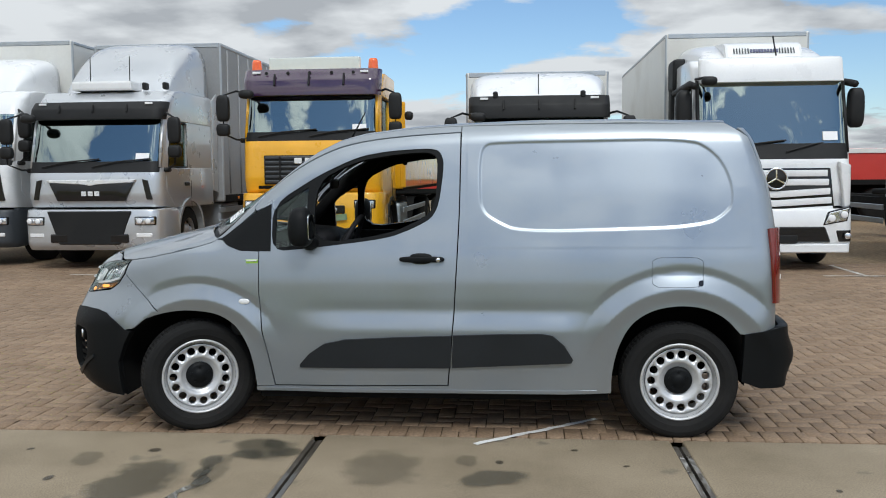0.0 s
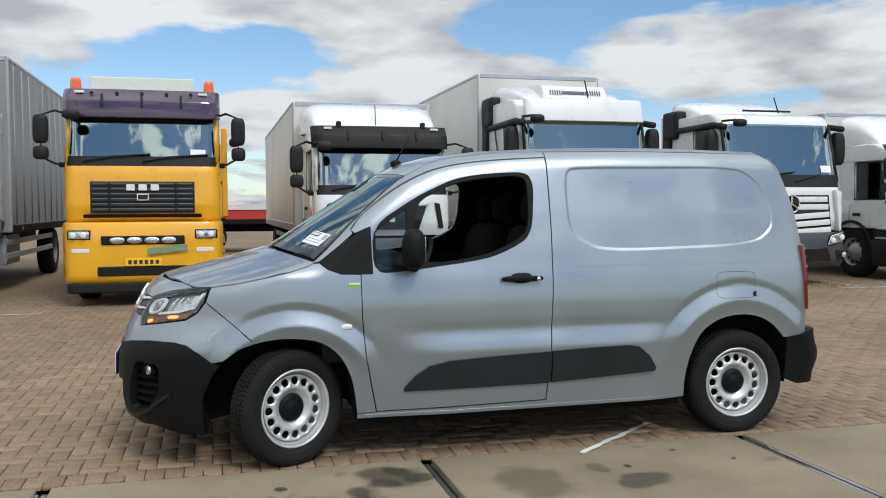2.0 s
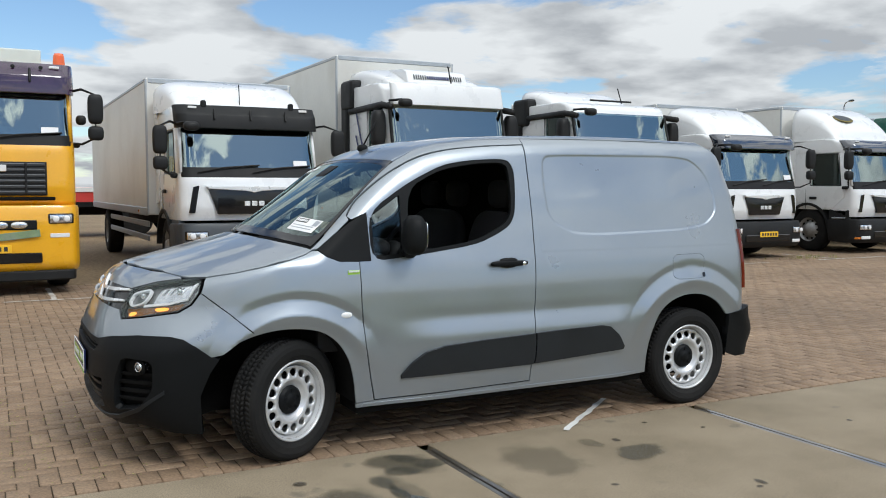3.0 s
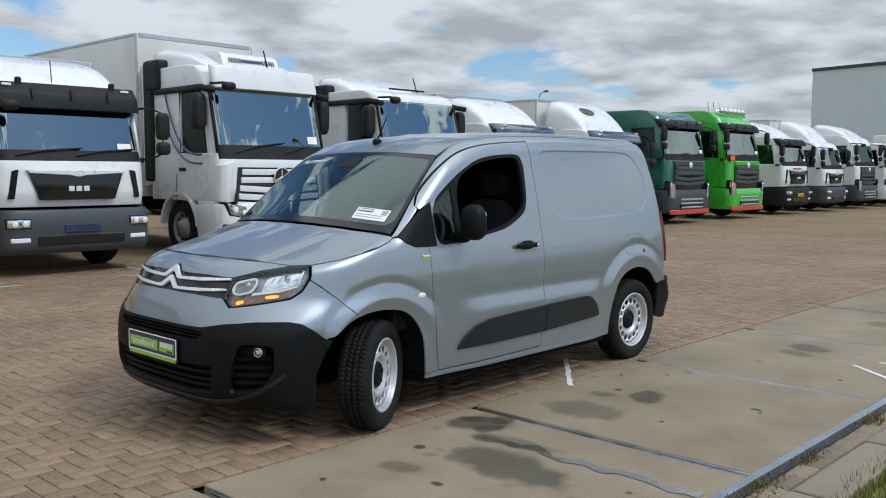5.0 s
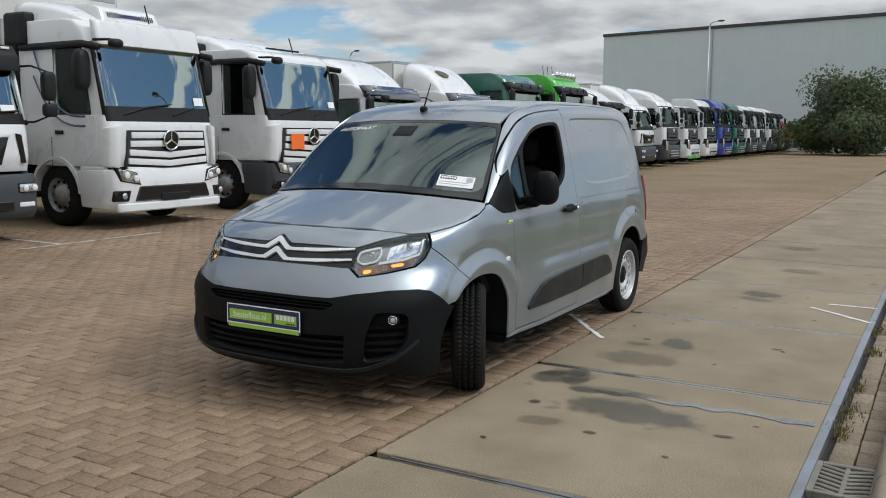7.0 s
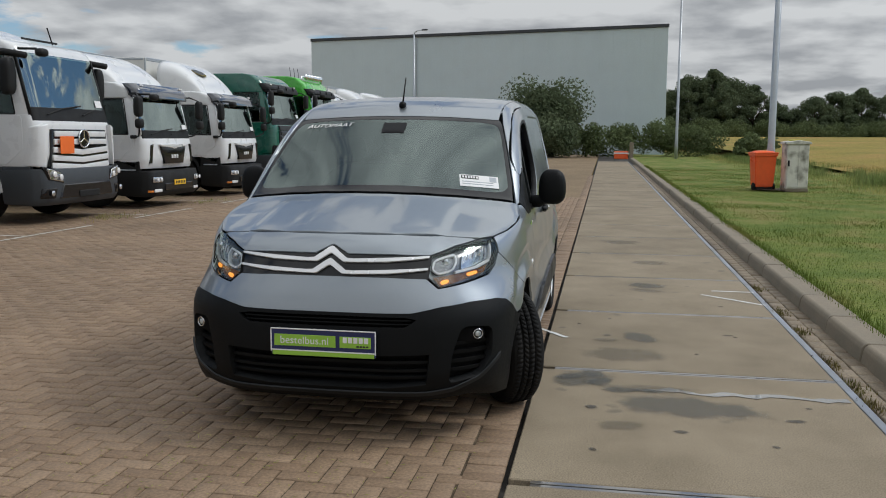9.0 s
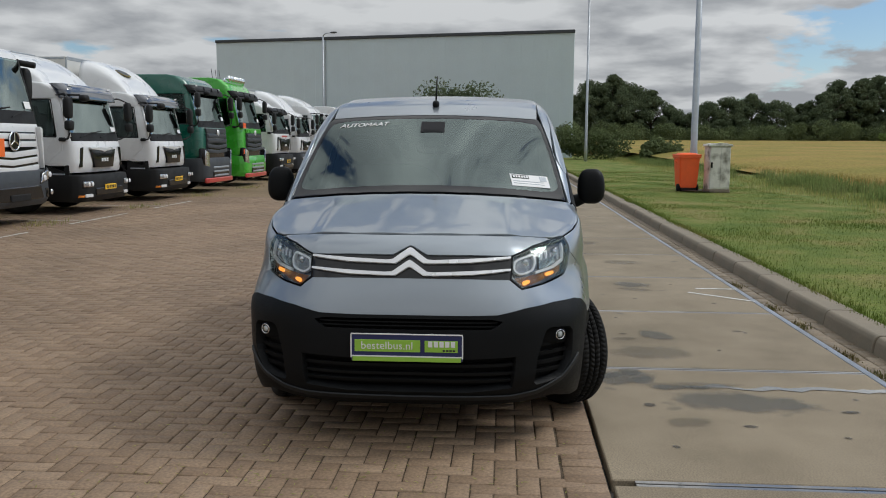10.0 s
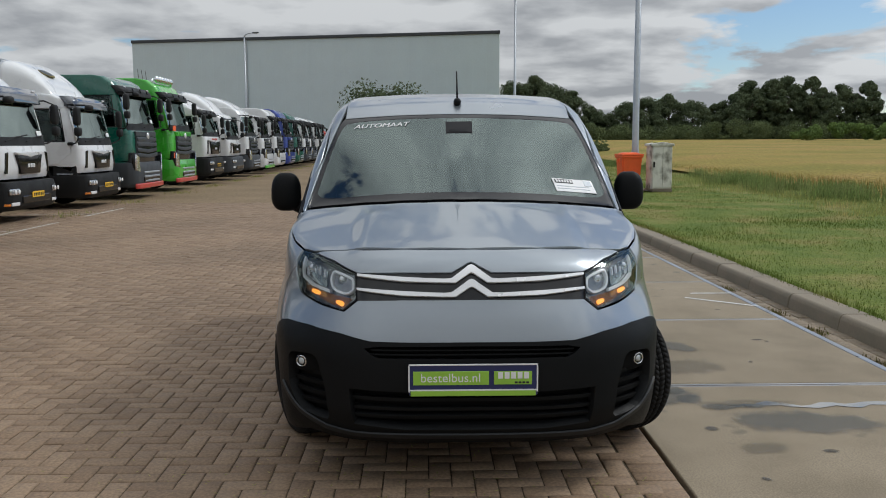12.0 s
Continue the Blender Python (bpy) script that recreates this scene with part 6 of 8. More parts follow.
                bent_part("lamp_reflector", prism([(c[0] + (x_ - c[0]) * 0.72, c[1] + (z_ - c[1]) * 0.82) for x_, z_ in lp], "y", -0.136, -0.1, 0.01, 1), M["reflector"], tall, hw)
        if nose == "star":
            for sg in (-1, 1):
                fp = [(sg * 0.80 * hw, zw0 - 0.14), (sg * 0.99 * hw, zw0 - 0.20), (sg * 1.005 * hw, zs + 0.02), (sg * 0.88 * hw, zs - 0.02)]
                bent_part("corner_fairing", prism(fp, "y", -0.075, 0.10, 0.03, 3), P, t, hw)
            zc = gz1 - 0.16
            bd = part("badge_ring", lathe([(0.155 + 0.014 * math.cos(a), -0.085 + 0.014 * math.sin(a)) for a in np.linspace(0, 6.283, 9)[:-1]], "y", 32, True), M["chrome"], t, smooth=True)
            bd.matrix_local = pose(0, 0, zc)
            part("badge_disc", lathe([(0.0, -0.082), (0.15, -0.075), (0.15, -0.05)], "y", 28), M["gloss_black"], bd)
            for k in range(3):
                part("badge_ray", box(0.026, 0.014, 0.145, (0, -0.088, 0.07), 0.006, 1), M["chrome"], bd).matrix_local = pose(0, 0, 0, 0, 120 * k, 0)
    # bumper and lamps
    bp = [(-0.10, zs - 0.03), (-0.13, zs - 0.25), (-0.12, zb + 0.10), (-0.03, zb), (0.50, zb + 0.02), (0.62, zs - 0.05)]
    bent_part("bumper", prism(bp, "x", -hw - 0.03, hw + 0.03, 0.05, 2), B, t, hw)
    if nose == "star":
        bent_part("bumper_intake", prism([(-0.62 * hw, zb + 0.36), (0.62 * hw, zb + 0.36), (0.70 * hw, zb + 0.12), (-0.70 * hw, zb + 0.12)], "y", -0.146, -0.05, 0.02, 1), M["gloss_black"], t, hw)
        part("plate_carrier", box(0.62, 0.02, 0.12, (0, -0.150, zb + 0.17), 0.01, 1), M["truck_plastic"], t)
        for sg in (-1, 1):
            fb = bent_part("fog_box", prism([(sg * 0.76 * hw, zb + 0.30), (sg * 0.98 * hw, zb + 0.30), (sg * 0.99 * hw, zb + 0.13), (sg * 0.80 * hw, zb + 0.13)], "y", -0.140, -0.05, 0.012, 1), M["gloss_black"], t, hw)
            part("fog_lens", blob(0.10, 0.03, 0.10, (sg * 0.90 * hw, -0.142, zb + 0.22), 2, 12, 8), M["reflector"], fb, smooth=True)
    else:
        part("bumper_intake", box(1.15 * hw, 0.03, 0.14, (0, -0.122, zb + 0.20), 0.015, 1), M["gloss_black"], t)
    if light_bumper and nose != "star":
        bent_part("bumper_middle", prism([(-0.62 * hw, zs - 0.06), (0.62 * hw, zs - 0.06), (0.45 * hw, zb + 0.10), (-0.45 * hw, zb + 0.10)], "y", -0.142, -0.05, 0.015, 1), M["truck_plastic"], t, hw)
    for sg in (-1, 1):
        if nose == "star":
            zz = zs - 0.12
            hp = [(sg * (hw - 0.04), zz + 0.13), (sg * (hw - 0.10), zz - 0.10), (sg * (hw - 0.48), zz - 0.17), (sg * (hw - 0.40), zz + 0.04)]
            hl = bent_part("headlamp", prism(hp, "y", -0.135, -0.05, 0.02, 2), M["gloss_black"], t, hw, label="slanted clear headlamp")
            c = (sum(q[0] for q in hp) / 4, sum(q[1] for q in hp) / 4)
            bent_part("lamp_reflector", prism([(c[0] + (x_ - c[0]) * 0.84, c[1] + (z_ - c[1]) * 0.8) for x_, z_ in hp], "y", -0.146, -0.13, 0.008, 1), M["reflector"], hl, hw)
            for q in (-0.10, 0.08):
                part("lamp_bulb", blob(0.11, 0.03, 0.11, (c[0] + sg * q, -0.150, c[1] + q * 0.3), 2.0, 12, 8), M["white_lens"], hl, smooth=True)
            continue
        if nose == "louvre":
            continue
        hl = bent_part("headlamp", box(0.34, 0.06, 0.15 if nose != "star" else 0.22, (sg * (hw - 0.22), -0.108, zs - 0.22), 0.03, 2), M["gloss_black"], t, hw, label="clear headlamp")
        bent_part("lamp_reflector", box(0.29, 0.02, 0.11 if nose != "star" else 0.17, (sg * (hw - 0.22), -0.136, zs - 0.22), 0.02, 2), M["reflector"], hl, hw)
        for q in (-0.07, 0.07):
            part("lamp_bulb", blob(0.09, 0.03, 0.09, (sg * (hw - 0.22) + q, -0.146, zs - 0.22), 2.0, 12, 8), M["white_lens"], hl, smooth=True)
        if detail and nose != "star":
            bent_part("fog_lamp", box(0.26, 0.03, 0.07, (sg * (hw - 0.24), -0.118, zs - 0.45), 0.012, 1), M["white_lens"], t, hw)
            bent_part("indicator", box(0.10, 0.03, 0.07, (sg * (hw - 0.06), -0.105, zs - 0.45), 0.012, 1), M["amber_lens"], t, hw)
    if plate:
        pl = part("number_plate", box(0.52, 0.012, 0.11, (0, -0.145, zs - 0.30 if nose != "slats" else zs - 0.62), 0.004, 1), M[plate], t)
        for k in range(6):
            part("plate_mark", box(0.045, 0.004, 0.06, (-0.19 + 0.076 * k, -0.153, zs - 0.30 if nose != "slats" else zs - 0.62), 0.001, 1), M["ink"], pl)
    # doors, side windows, steps, wings
    for sg in (-1, 1):
        xo = sg * (hw - 0.004)
        d1 = min(lc - 0.15, 1.35)
        dp = [(0.30, zd + 0.30), (0.30, zw0 - 0.08), (0.33, zw0 - 0.012), (d1, zw0 - 0.012), (d1, zd + 0.04), (0.62, zd + 0.04)]
        door = part("cab_door", prism(dp, "x", xo - sg * 0.02, xo + sg * 0.010, 0.008, 1), P, t)
        wp = [(0.42, zw0), (lean + 0.24, zw1 - 0.04), (wb, zw1 - 0.04), (wb, zw0)]
        sw_ = part("side_window", prism(wp, "x", xo - sg * 0.04, xo - sg * 0.034, 0), M["side_glass"], door)
        sw_.visible_shadow = False
        rub = [(0.43, zw0 + 0.012), (lean + 0.25, zw1 - 0.055), (wb + 0.015, zw1 - 0.055), (wb + 0.015, zw0 + 0.012), (0.43, zw0 + 0.012)]
        part("window_rubber", tube([(xo - sg * 0.012, a, b) for a, b in rub], 0.016, 5), K, door)
        part("door_handle", box(0.03, 0.20, 0.06, (xo + sg * 0.022, d1 - 0.18, zw0 - 0.28), 0.01, 1), K, door)
        part("step_box", box(0.10, 0.55, zd - 0.36, (sg * (hw - 0.05), 0.62 * 0.75, (zd + 0.36) / 2 + 0.02), 0.03, 2), B if low_skirt is None else P, t)
        for zz in (0.52, 0.80):
            part("step_tread", box(0.04, 0.36, 0.03, (sg * (hw + 0.005), 0.46, zz), 0.008, 1), M["galvanised"], t)
        # arched wing over the wheel
        arc = [(ya + 0.62 * math.cos(a), 0.52 + 0.62 * math.sin(a)) for a in np.linspace(0.05, math.pi - 0.05, 15)]
        arc2 = [(ya + 0.56 * math.cos(a), 0.52 + 0.56 * math.sin(a)) for a in np.linspace(math.pi - 0.05, 0.05, 15)]
        part("wheel_wing", prism(arc + arc2, "x", sg * (hw - 0.42), sg * (hw + 0.03), 0.0), P if paint in ("silver_paint", "white_paint") and nose == "star" or paint == "silver_paint" else K, t)
        road_wheel(t, sg * (hw - 0.19), ya, sg)
        # stacked mirrors on a bent arm
        mx, my = sg * (hw + 0.27), 0.02
        if nose != "star":
            part("mirror_arm", tube([(sg * (hw - 0.03), 0.40, zw1 + 0.04), (sg * (hw + 0.10), 0.16, zw1 + 0.06), (mx, my, zw1 - 0.02), (mx, my, zw0 + 0.06), (sg * (hw + 0.10), 0.14, zw0 - 0.03), (sg * (hw - 0.02), 0.28, zw0 - 0.03)], 0.018, 6), K, t, smooth=True)
        if nose == "star":
            part("screen_foot_seam", box(0.006, 0.01, zd - 0.5, (sg * (hw + 0.012), d1 + 0.03, 1.2), 0.002, 1), K, t)
            continue
        m1 = part("mirror", blob(0.21, 0.13, 0.42, (mx, my, zw1 - 0.22), 4.0, 16, 10), K, t, "black side mirror housing", True)
        m2 = part("mirror", blob(0.21, 0.14, 0.20, (mx, my - 0.01, zw1 - 0.56), 3.6, 16, 10), K, t, smooth=True)
        part("mirror_glass", blob(0.18, 0.006, 0.37, (mx, my + 0.064, zw1 - 0.22), 5, 12, 8), M["chrome"], m1, smooth=True)
        part("arm_foot", box(0.16, 0.12, 0.075, (sg * (hw - 0.0), 0.29, zw0 - 0.04), 0.02, 1), K, t)
        part("screen_foot_seam", box(0.006, 0.01, zd - 0.5, (sg * (hw + 0.012), d1 + 0.03, 1.2), 0.002, 1), K, t)
    # front-view mirror hung by the screen
    part("front_mirror", join(blob(0.24, 0.17, 0.14, (-(hw - 0.16), lean - 0.36, zw1 - 0.02), 2.8, 14, 8), tube([(-(hw - 0.02), lean - 0.02, zw1 + 0.04), (-(hw - 0.12), lean - 0.30, zw1 + 0.04)], 0.022, 6)), K, t, smooth=True)
    # roof deflector
    if defl:
        w0 = hw * defl_w
        bm = bmesh.new()
        rows = []
        y0, y1 = lean + defl_y, lc + 0.05
        for i in range(13):
            f = i / 12
            yy = y0 + (y1 - y0) * f
            hz = (defl - zr + 0.02) * math.sin(f * math.pi / 2) ** 0.75
            ww = w0 * (0.86 + 0.14 * f)
            row = []
            for k in range(17):
                a = math.pi * k / 16
                cx, cz = math.cos(a), math.sin(a)
                row.append(bm.verts.new((ww * math.copysign(abs(cx) ** 0.35, cx), yy, zr - 0.04 + (hz + 0.01) * max(cz, 0) ** 0.35)))
            rows.append(row)
        for a, b in zip(rows, rows[1:]):
            for k in range(16):
                bm.faces.new((a[k], a[k + 1], b[k + 1], b[k]))
        bm.faces.new(rows[-1])
        bmesh.ops.recalc_face_normals(bm, faces=bm.faces)
        part("roof_deflector", bm, P, t, smooth=True)
        for sg in (-1, 1):
            part("side_deflector", prism([(lc - 0.02, 1.25), (lc + 0.25, 1.20), (lc + 0.28, zr + 0.1), (lc - 0.02, zr - 0.05)], "x", sg * (hw - 0.02), sg * (hw + 0.01), 0.008, 1), P if nose != "star" else M["cream_panel"], t)
    # chassis, tank, rear axle
    ln = lc + (body_len if body else 4.5)
    for sg in (-1, 1):
        part("chassis_rail", box(0.08, ln - 0.6, 0.26, (sg * 0.40, ln / 2 + 0.2, 0.86), 0.01, 1), M["chassis"], t)
        part("rear_mudguard", box(0.5, 1.2, 0.03, (sg * 0.95, ln - 2.0, 1.04), 0.01, 1), M["chassis"], t)
        road_wheel(t, sg * 1.02, ln - 2.0, sg, True)
        part("side_guard", box(0.03, ln - 5.2 if ln > 6.6 else 1.2, 0.10, (sg * 1.18, (lc + 0.5 + ln - 2.8) / 2, 0.62), 0.01, 1), M["galvanised"], t)
        part("side_guard", box(0.03, ln - 5.2 if ln > 6.6 else 1.2, 0.10, (sg * 1.18, (lc + 0.5 + ln - 2.8) / 2, 0.86), 0.01, 1), M["galvanised"], t)
    part("fuel_tank", box(0.55, 1.1, 0.55, (0.85, lc + 1.0, 0.72), 0.06, 2), M["galvanised"], t)
    part("axle_beam", box(2.0, 0.14, 0.14, (0, ya, 0.5), 0.02, 1), M["chassis"], t)
    # load body
    if body in ("box", "tarp"):
        yb0, yb1, z0 = lc + 0.30, lc + body_len, box_z
        m = M[body_mat]
        bo = part("load_body", box(2 * body_w, yb1 - yb0, body_top - z0, (0, (yb0 + yb1) / 2, (body_top + z0) / 2), 0.03, 2), m, t)
        tr = M["galvanised"]
        for sg in (-1, 1):
            part("corner_post", box(0.045, 0.045, body_top - z0 - 0.02, (sg * (body_w - 0.022), yb0 + 0.022, (body_top + z0) / 2), 0.012, 1), tr, bo)
            part("top_rail", box(0.05, yb1 - yb0 - 0.1, 0.06, (sg * (body_w - 0.015), (yb0 + yb1) / 2, body_top - 0.045), 0.012, 1), tr, bo)
            part("floor_rail", box(0.05, yb1 - yb0 - 0.1, 0.14, (sg * (body_w - 0.010), (yb0 + yb1) / 2, z0 + 0.06), 0.012, 1), tr if body == "box" else M["chassis"], bo)
            part("side_lamp", box(0.02, 0.10, 0.05, (sg * (body_w + 0.018), yb0 + 0.8, z0 + 0.06), 0.006, 1), M["amber_lens"], bo)
        part("top_rail", box(2 * body_w - 0.1, 0.05, 0.09, (0, yb0 + 0.015, body_top - 0.045), 0.012, 1), tr, bo)
        if body == "tarp":
            rg = random.Random(3)
            for k in range(9):
                yy = yb0 + 0.35 + k * (yb1 - yb0 - 0.5) / 9
                part("tarp_fold", tube([(body_w + 0.002, yy, z0 + 0.15), (body_w + 0.010, yy + rg.uniform(-0.08, 0.08), (z0 + body_top) / 2), (body_w + 0.002, yy + rg.uniform(-0.05, 0.05), body_top - 0.1)], 0.02, 6), m, bo, smooth=True)
    elif body == "tipper":
        yb0, yb1 = lc + 0.35, lc + body_len
        for sg in (-1, 1):
            part("tipper_side", box(0.08, yb1 - yb0, 0.95, (sg * 1.2, (yb0 + yb1) / 2, 1.75), 0.02, 1), P, t)
            part("rack_post", box(0.10, 0.10, 1.55, (sg * 1.2, yb0, 2.05), 0.015, 1), P, t)
        part("tipper_floor", box(2.4, yb1 - yb0, 0.12, (0, (yb0 + yb1) / 2, 1.28), 0.01, 1), M["chassis"], t)
        part("tipper_front", box(2.4, 0.08, 1.3, (0, yb0, 1.9), 0.02, 1), P, t)
    elif body == "flat":
        part("coupling_plate", box(1.0, 1.0, 0.12, (0, lc + 2.2, 1.10), 0.03, 1), M["chassis"], t)
        part("catwalk", box(1.6, 0.9, 0.05, (0, lc + 0.8, 1.05), 0.01, 1), M["galvanised"], t)
    if low_skirt:
        bent_part("lower_skirt", box(2 * hw - 0.1, 0.05, 0.14, (0, -0.128, zb + 0.03), 0.02, 1), M[low_skirt], t, hw)
    for e in extras:
        e(t, hw, zw1, zr, lean, lc)
    return t


def ex_beacons(t, hw, zw1, zr, lean, lc):
    for sg in (-1, 1):
        part("beacon", lathe([(0.0, 0.22), (0.06, 0.215), (0.075, 0.18), (0.085, 0.03), (0.085, 0.0), (0.0, 0.0)], "z", 20), M["amber_on_soft"], t, "orange flashing beacon", True).matrix_local = pose(sg * 0.96, lean + 0.30, zr - 0.01)
    part("roof_sign", box(1.50, 0.16, 0.22, (-0.02, lean + 0.42, zr + 0.14), 0.02, 2), M["glass_white"], t, "empty white roof sign")
    for k in range(5):
        part("visor_stud", lathe([(0.0, -0.012), (0.025, -0.008), (0.028, 0.0)], "y", 10), M["truck_plastic"], t).matrix_local = pose(-0.7 + 0.35 * k, lean - 0.07, zw1 + 0.33)
    part("work_lamp", blob(0.16, 0.12, 0.16, (hw + 0.25, 1.9, 2.55), 2.5, 14, 8), M["truck_plastic"], t, smooth=True)
    bent_part("lower_valance", box(2 * hw - 0.06, 0.30, 0.14, (0, 0.05, 0.27), 0.02, 1), M["truck_plastic"], t, hw)
    bent_part("grille_brow", box(1.5 * hw, 0.03, 0.05, (0, -0.012, 1.325), 0.01, 1), M["soft_black"], t, hw)
    part("loose_sign", box(0.56, 0.012, 0.10, (0.34, -0.155, 0.83), 0.004, 1, (0, -6, 0)), M["dull_green"], t)


def ex_cooler(t, hw, zw1, zr, lean, lc):
    u = part("roof_cooler", prism([(0.72, zr - 0.03), (0.84, zr + 0.22), (0.96, zr + 0.27), (1.6, zr + 0.33), (1.75, zr - 0.03)], "x", -0.60, 0.60, 0.05, 2), M["white_paint"], t, "white roof air-conditioning unit")
    for k in range(22):
        if 6 <= k <= 15:
            part("name_mark", box(0.036, 0.012, 0.065, (-0.46 + 0.044 * k, 0.775, zr + 0.12), 0.004, 1, (-26, 0, 0)), M["navy"], u)
        else:
            part("vent_slot", box(0.018, 0.012, 0.10, (-0.46 + 0.044 * k, 0.775, zr + 0.12), 0.004, 1, (-26, 0, 0)), M["slate_plastic"], u)
    white_visor(t, hw, zw1, zr, lean, lc)
    part("aerial", tube([(0.10, 0.45, zr + 0.0), (0.06, 0.5, zr + 0.30)], 0.012, 6), M["truck_plastic"], t)
    blue_swoosh(t, hw, zw1, zr, lean, lc)


def white_visor(t, hw, zw1, zr, lean, lc):
    bent_part("sun_visor", prism([(lean - 0.12, zw1 - 0.02), (lean - 0.02, zr - 0.06), (lean + 0.06, zr - 0.02), (lean + 0.02, zw1 - 0.02)], "x", -hw + 0.08, hw - 0.08, 0.02, 2), M["white_paint"], t, hw)
    for sg in (-1, 1):
        part("marker_lamp", box(0.12, 0.03, 0.05, (sg * (hw - 0.22), lean + 0.10, zr - 0.10), 0.012, 1), M["white_lens"], t)


def blue_swoosh(t, hw, zw1, zr, lean, lc):
    for z0, k in ((1.75, 1.0), (1.60, 0.7)):
        pts = [(-hw - 0.012, 1.75 - 1.2 * f, z0 + 1.15 * (1 - f) ** 3 * k + 0.02) for f in np.linspace(0, 1, 12)]
        part("painted_curve", tube(pts, 0.016, 4), M["navy"], t)


def star_sides(t, hw, zw1, zr, lean, lc):
    """Dark roof-corner deflector blocks, and dark bars over the doors."""
    for sg in (-1, 1):
        part("corner_deflector", box(0.30, 0.55, 0.55, (sg * (hw - 0.08), lc - 0.12, zr - 0.12), 0.09, 3), M["truck_plastic"], t)
        part("corner_deflector_leg", box(0.16, 0.30, zr - 1.5, (sg * (hw - 0.03), lc + 0.02, (zr + 1.1) / 2), 0.05, 2), M["truck_plastic"], t)
        part("mirror_beam", tube([(sg * (hw + 0.0), lc - 0.2, zw1 - 0.02), (sg * (hw + 0.02), 0.55, zw1 - 0.01), (sg * (hw + 0.03), 0.15, zw1 - 0.08)], 0.055, 8), M["truck_plastic"], t, smooth=True)
        part("mirror", blob(0.24, 0.22, 0.62, (sg * (hw + 0.14), 0.42, zw1 - 0.42), 3.6, 16, 10), M["truck_plastic"], t, "tall black side mirror", True)


def ex_merc1(*a):
    star_sides(*a)
    ex_cooler(*a)


def ex_merc2(t, hw, zw1, zr, lean, lc):
    star_sides(t, hw, zw1, zr, lean, lc)
    part("hazard_plate", box(0.40, 0.012, 0.30, (-0.52, -0.085, 1.35), 0.004, 1), M["orange_paint"], t, "blank orange hazard plate")
    part("aerial", tube([(0.15, 0.55, zr), (0.08, 0.6, zr + 0.30)], 0.012, 6), M["truck_plastic"], t)
    part("roof_bar", tube([(-0.5, 0.7, zr + 0.06), (0.5, 0.7, zr + 0.06)], 0.02, 6), M["truck_plastic"], t)


def ex_visor_pegs(t, hw, zw1, zr, lean, lc):
    for k in (-0.62, 0.62):
        part("visor_peg", box(0.08, 0.08, 0.12, (k * hw, lean + 0.02, zr + 0.02), 0.02, 1), M["truck_plastic"], t)
    part("roof_hatch", box(0.95, 0.5, 0.07, (0.02, lean + 0.75, zr + 0.03), 0.02, 1), M["truck_plastic"], t)
    part("aerial", tube([(0.0, lean + 0.5, zr), (0.0, lean + 0.55, zr + 0.40)], 0.008, 6), M["truck_plastic"], t)


def ex_aerials(t, hw, zw1, zr, lean, lc):
    ac = part("roof_cooler", box(1.05, 0.5, 0.16, (-0.05, lean + 0.55, zr + 0.06), 0.04, 2), M["white_paint"], t)
    for k in (-0.25, 0.35):
        part("aerial", tube([(k * hw, lean + 0.4, zr), (k * hw, lean + 0.42, zr + 0.55)], 0.008, 6), M["truck_plastic"], t)
    for k in (0.55, 0.86):
        part("roof_horn", box(0.07, 0.16, 0.12, (k * hw, lean + 0.5, zr + 0.06), 0.02, 1), M["truck_plastic"], t)


def ex_bull_lights(t, hw, zw1, zr, lean, lc):
    part("lamp_bar", tube([(-hw + 0.16, lean + 0.40, zr - 0.16), (-hw + 0.2, lean + 0.38, zr - 0.02), (hw - 0.2, lean + 0.38, zr - 0.02), (hw - 0.16, lean + 0.40, zr - 0.16)], 0.03, 8), M["chrome"], t, smooth=True)
    for k in range(6):
        part("roof_lamp", blob(0.22, 0.14, 0.22, (-0.75 + 0.3 * k, lean + 0.31, zr - 0.01), 2.2, 14, 8), M["chrome"], t, smooth=True)
    for k in (-0.3, 0.1, 0.5):
        part("aerial", tube([(k, lean + 1.0, zr - 0.03), (k, lean + 1.05, zr + 0.35)], 0.008, 6), M["truck_plastic"], t)


def ex_emblem(t, hw, zw1, zr, lean, lc):
    e = part("fairing_emblem", blob(0.62, 0.40, 0.03, (0, 0, 0), 2.0, 24, 8), M["straw"], t, "dark oval emblem with a pale rim", True)
    e.matrix_local = pose(-0.25, lean + 0.86, zr + 0.515, 31, 0, 0)
    part("emblem_field", blob(0.52, 0.31, 0.034, (0, 0, 0.004), 2.0, 24, 8), M["slate_plastic"], e, smooth=True)


def ex_red_text(t, hw, zw1, zr, lean, lc):
    for k in range(5):
        part("name_mark", box(0.11, 0.01, 0.10, (-0.4 + 0.16 * k, -0.01, 1.62), 0.004, 1), M["red_paint"], t)


def ex_orange_marks(t, hw, zw1, zr, lean, lc):
    for zz in (1.12, 1.95):
        part("orange_mark", box(0.30, 0.02, 0.16, (-hw + 0.12, -0.01, zz), 0.02, 1), M["bin_orange"], t)


gw = plain("roof_sign_acrylic", (0.66, 0.70, 0.66), rough=0.2, var=0.05, coat=0.6)
M["glass_white"] = gw
M["amber_on_soft"] = plain("orange_beacon_lens", (0.80, 0.12, 0.01), rough=0.12, coat=1.0, var=0.05)


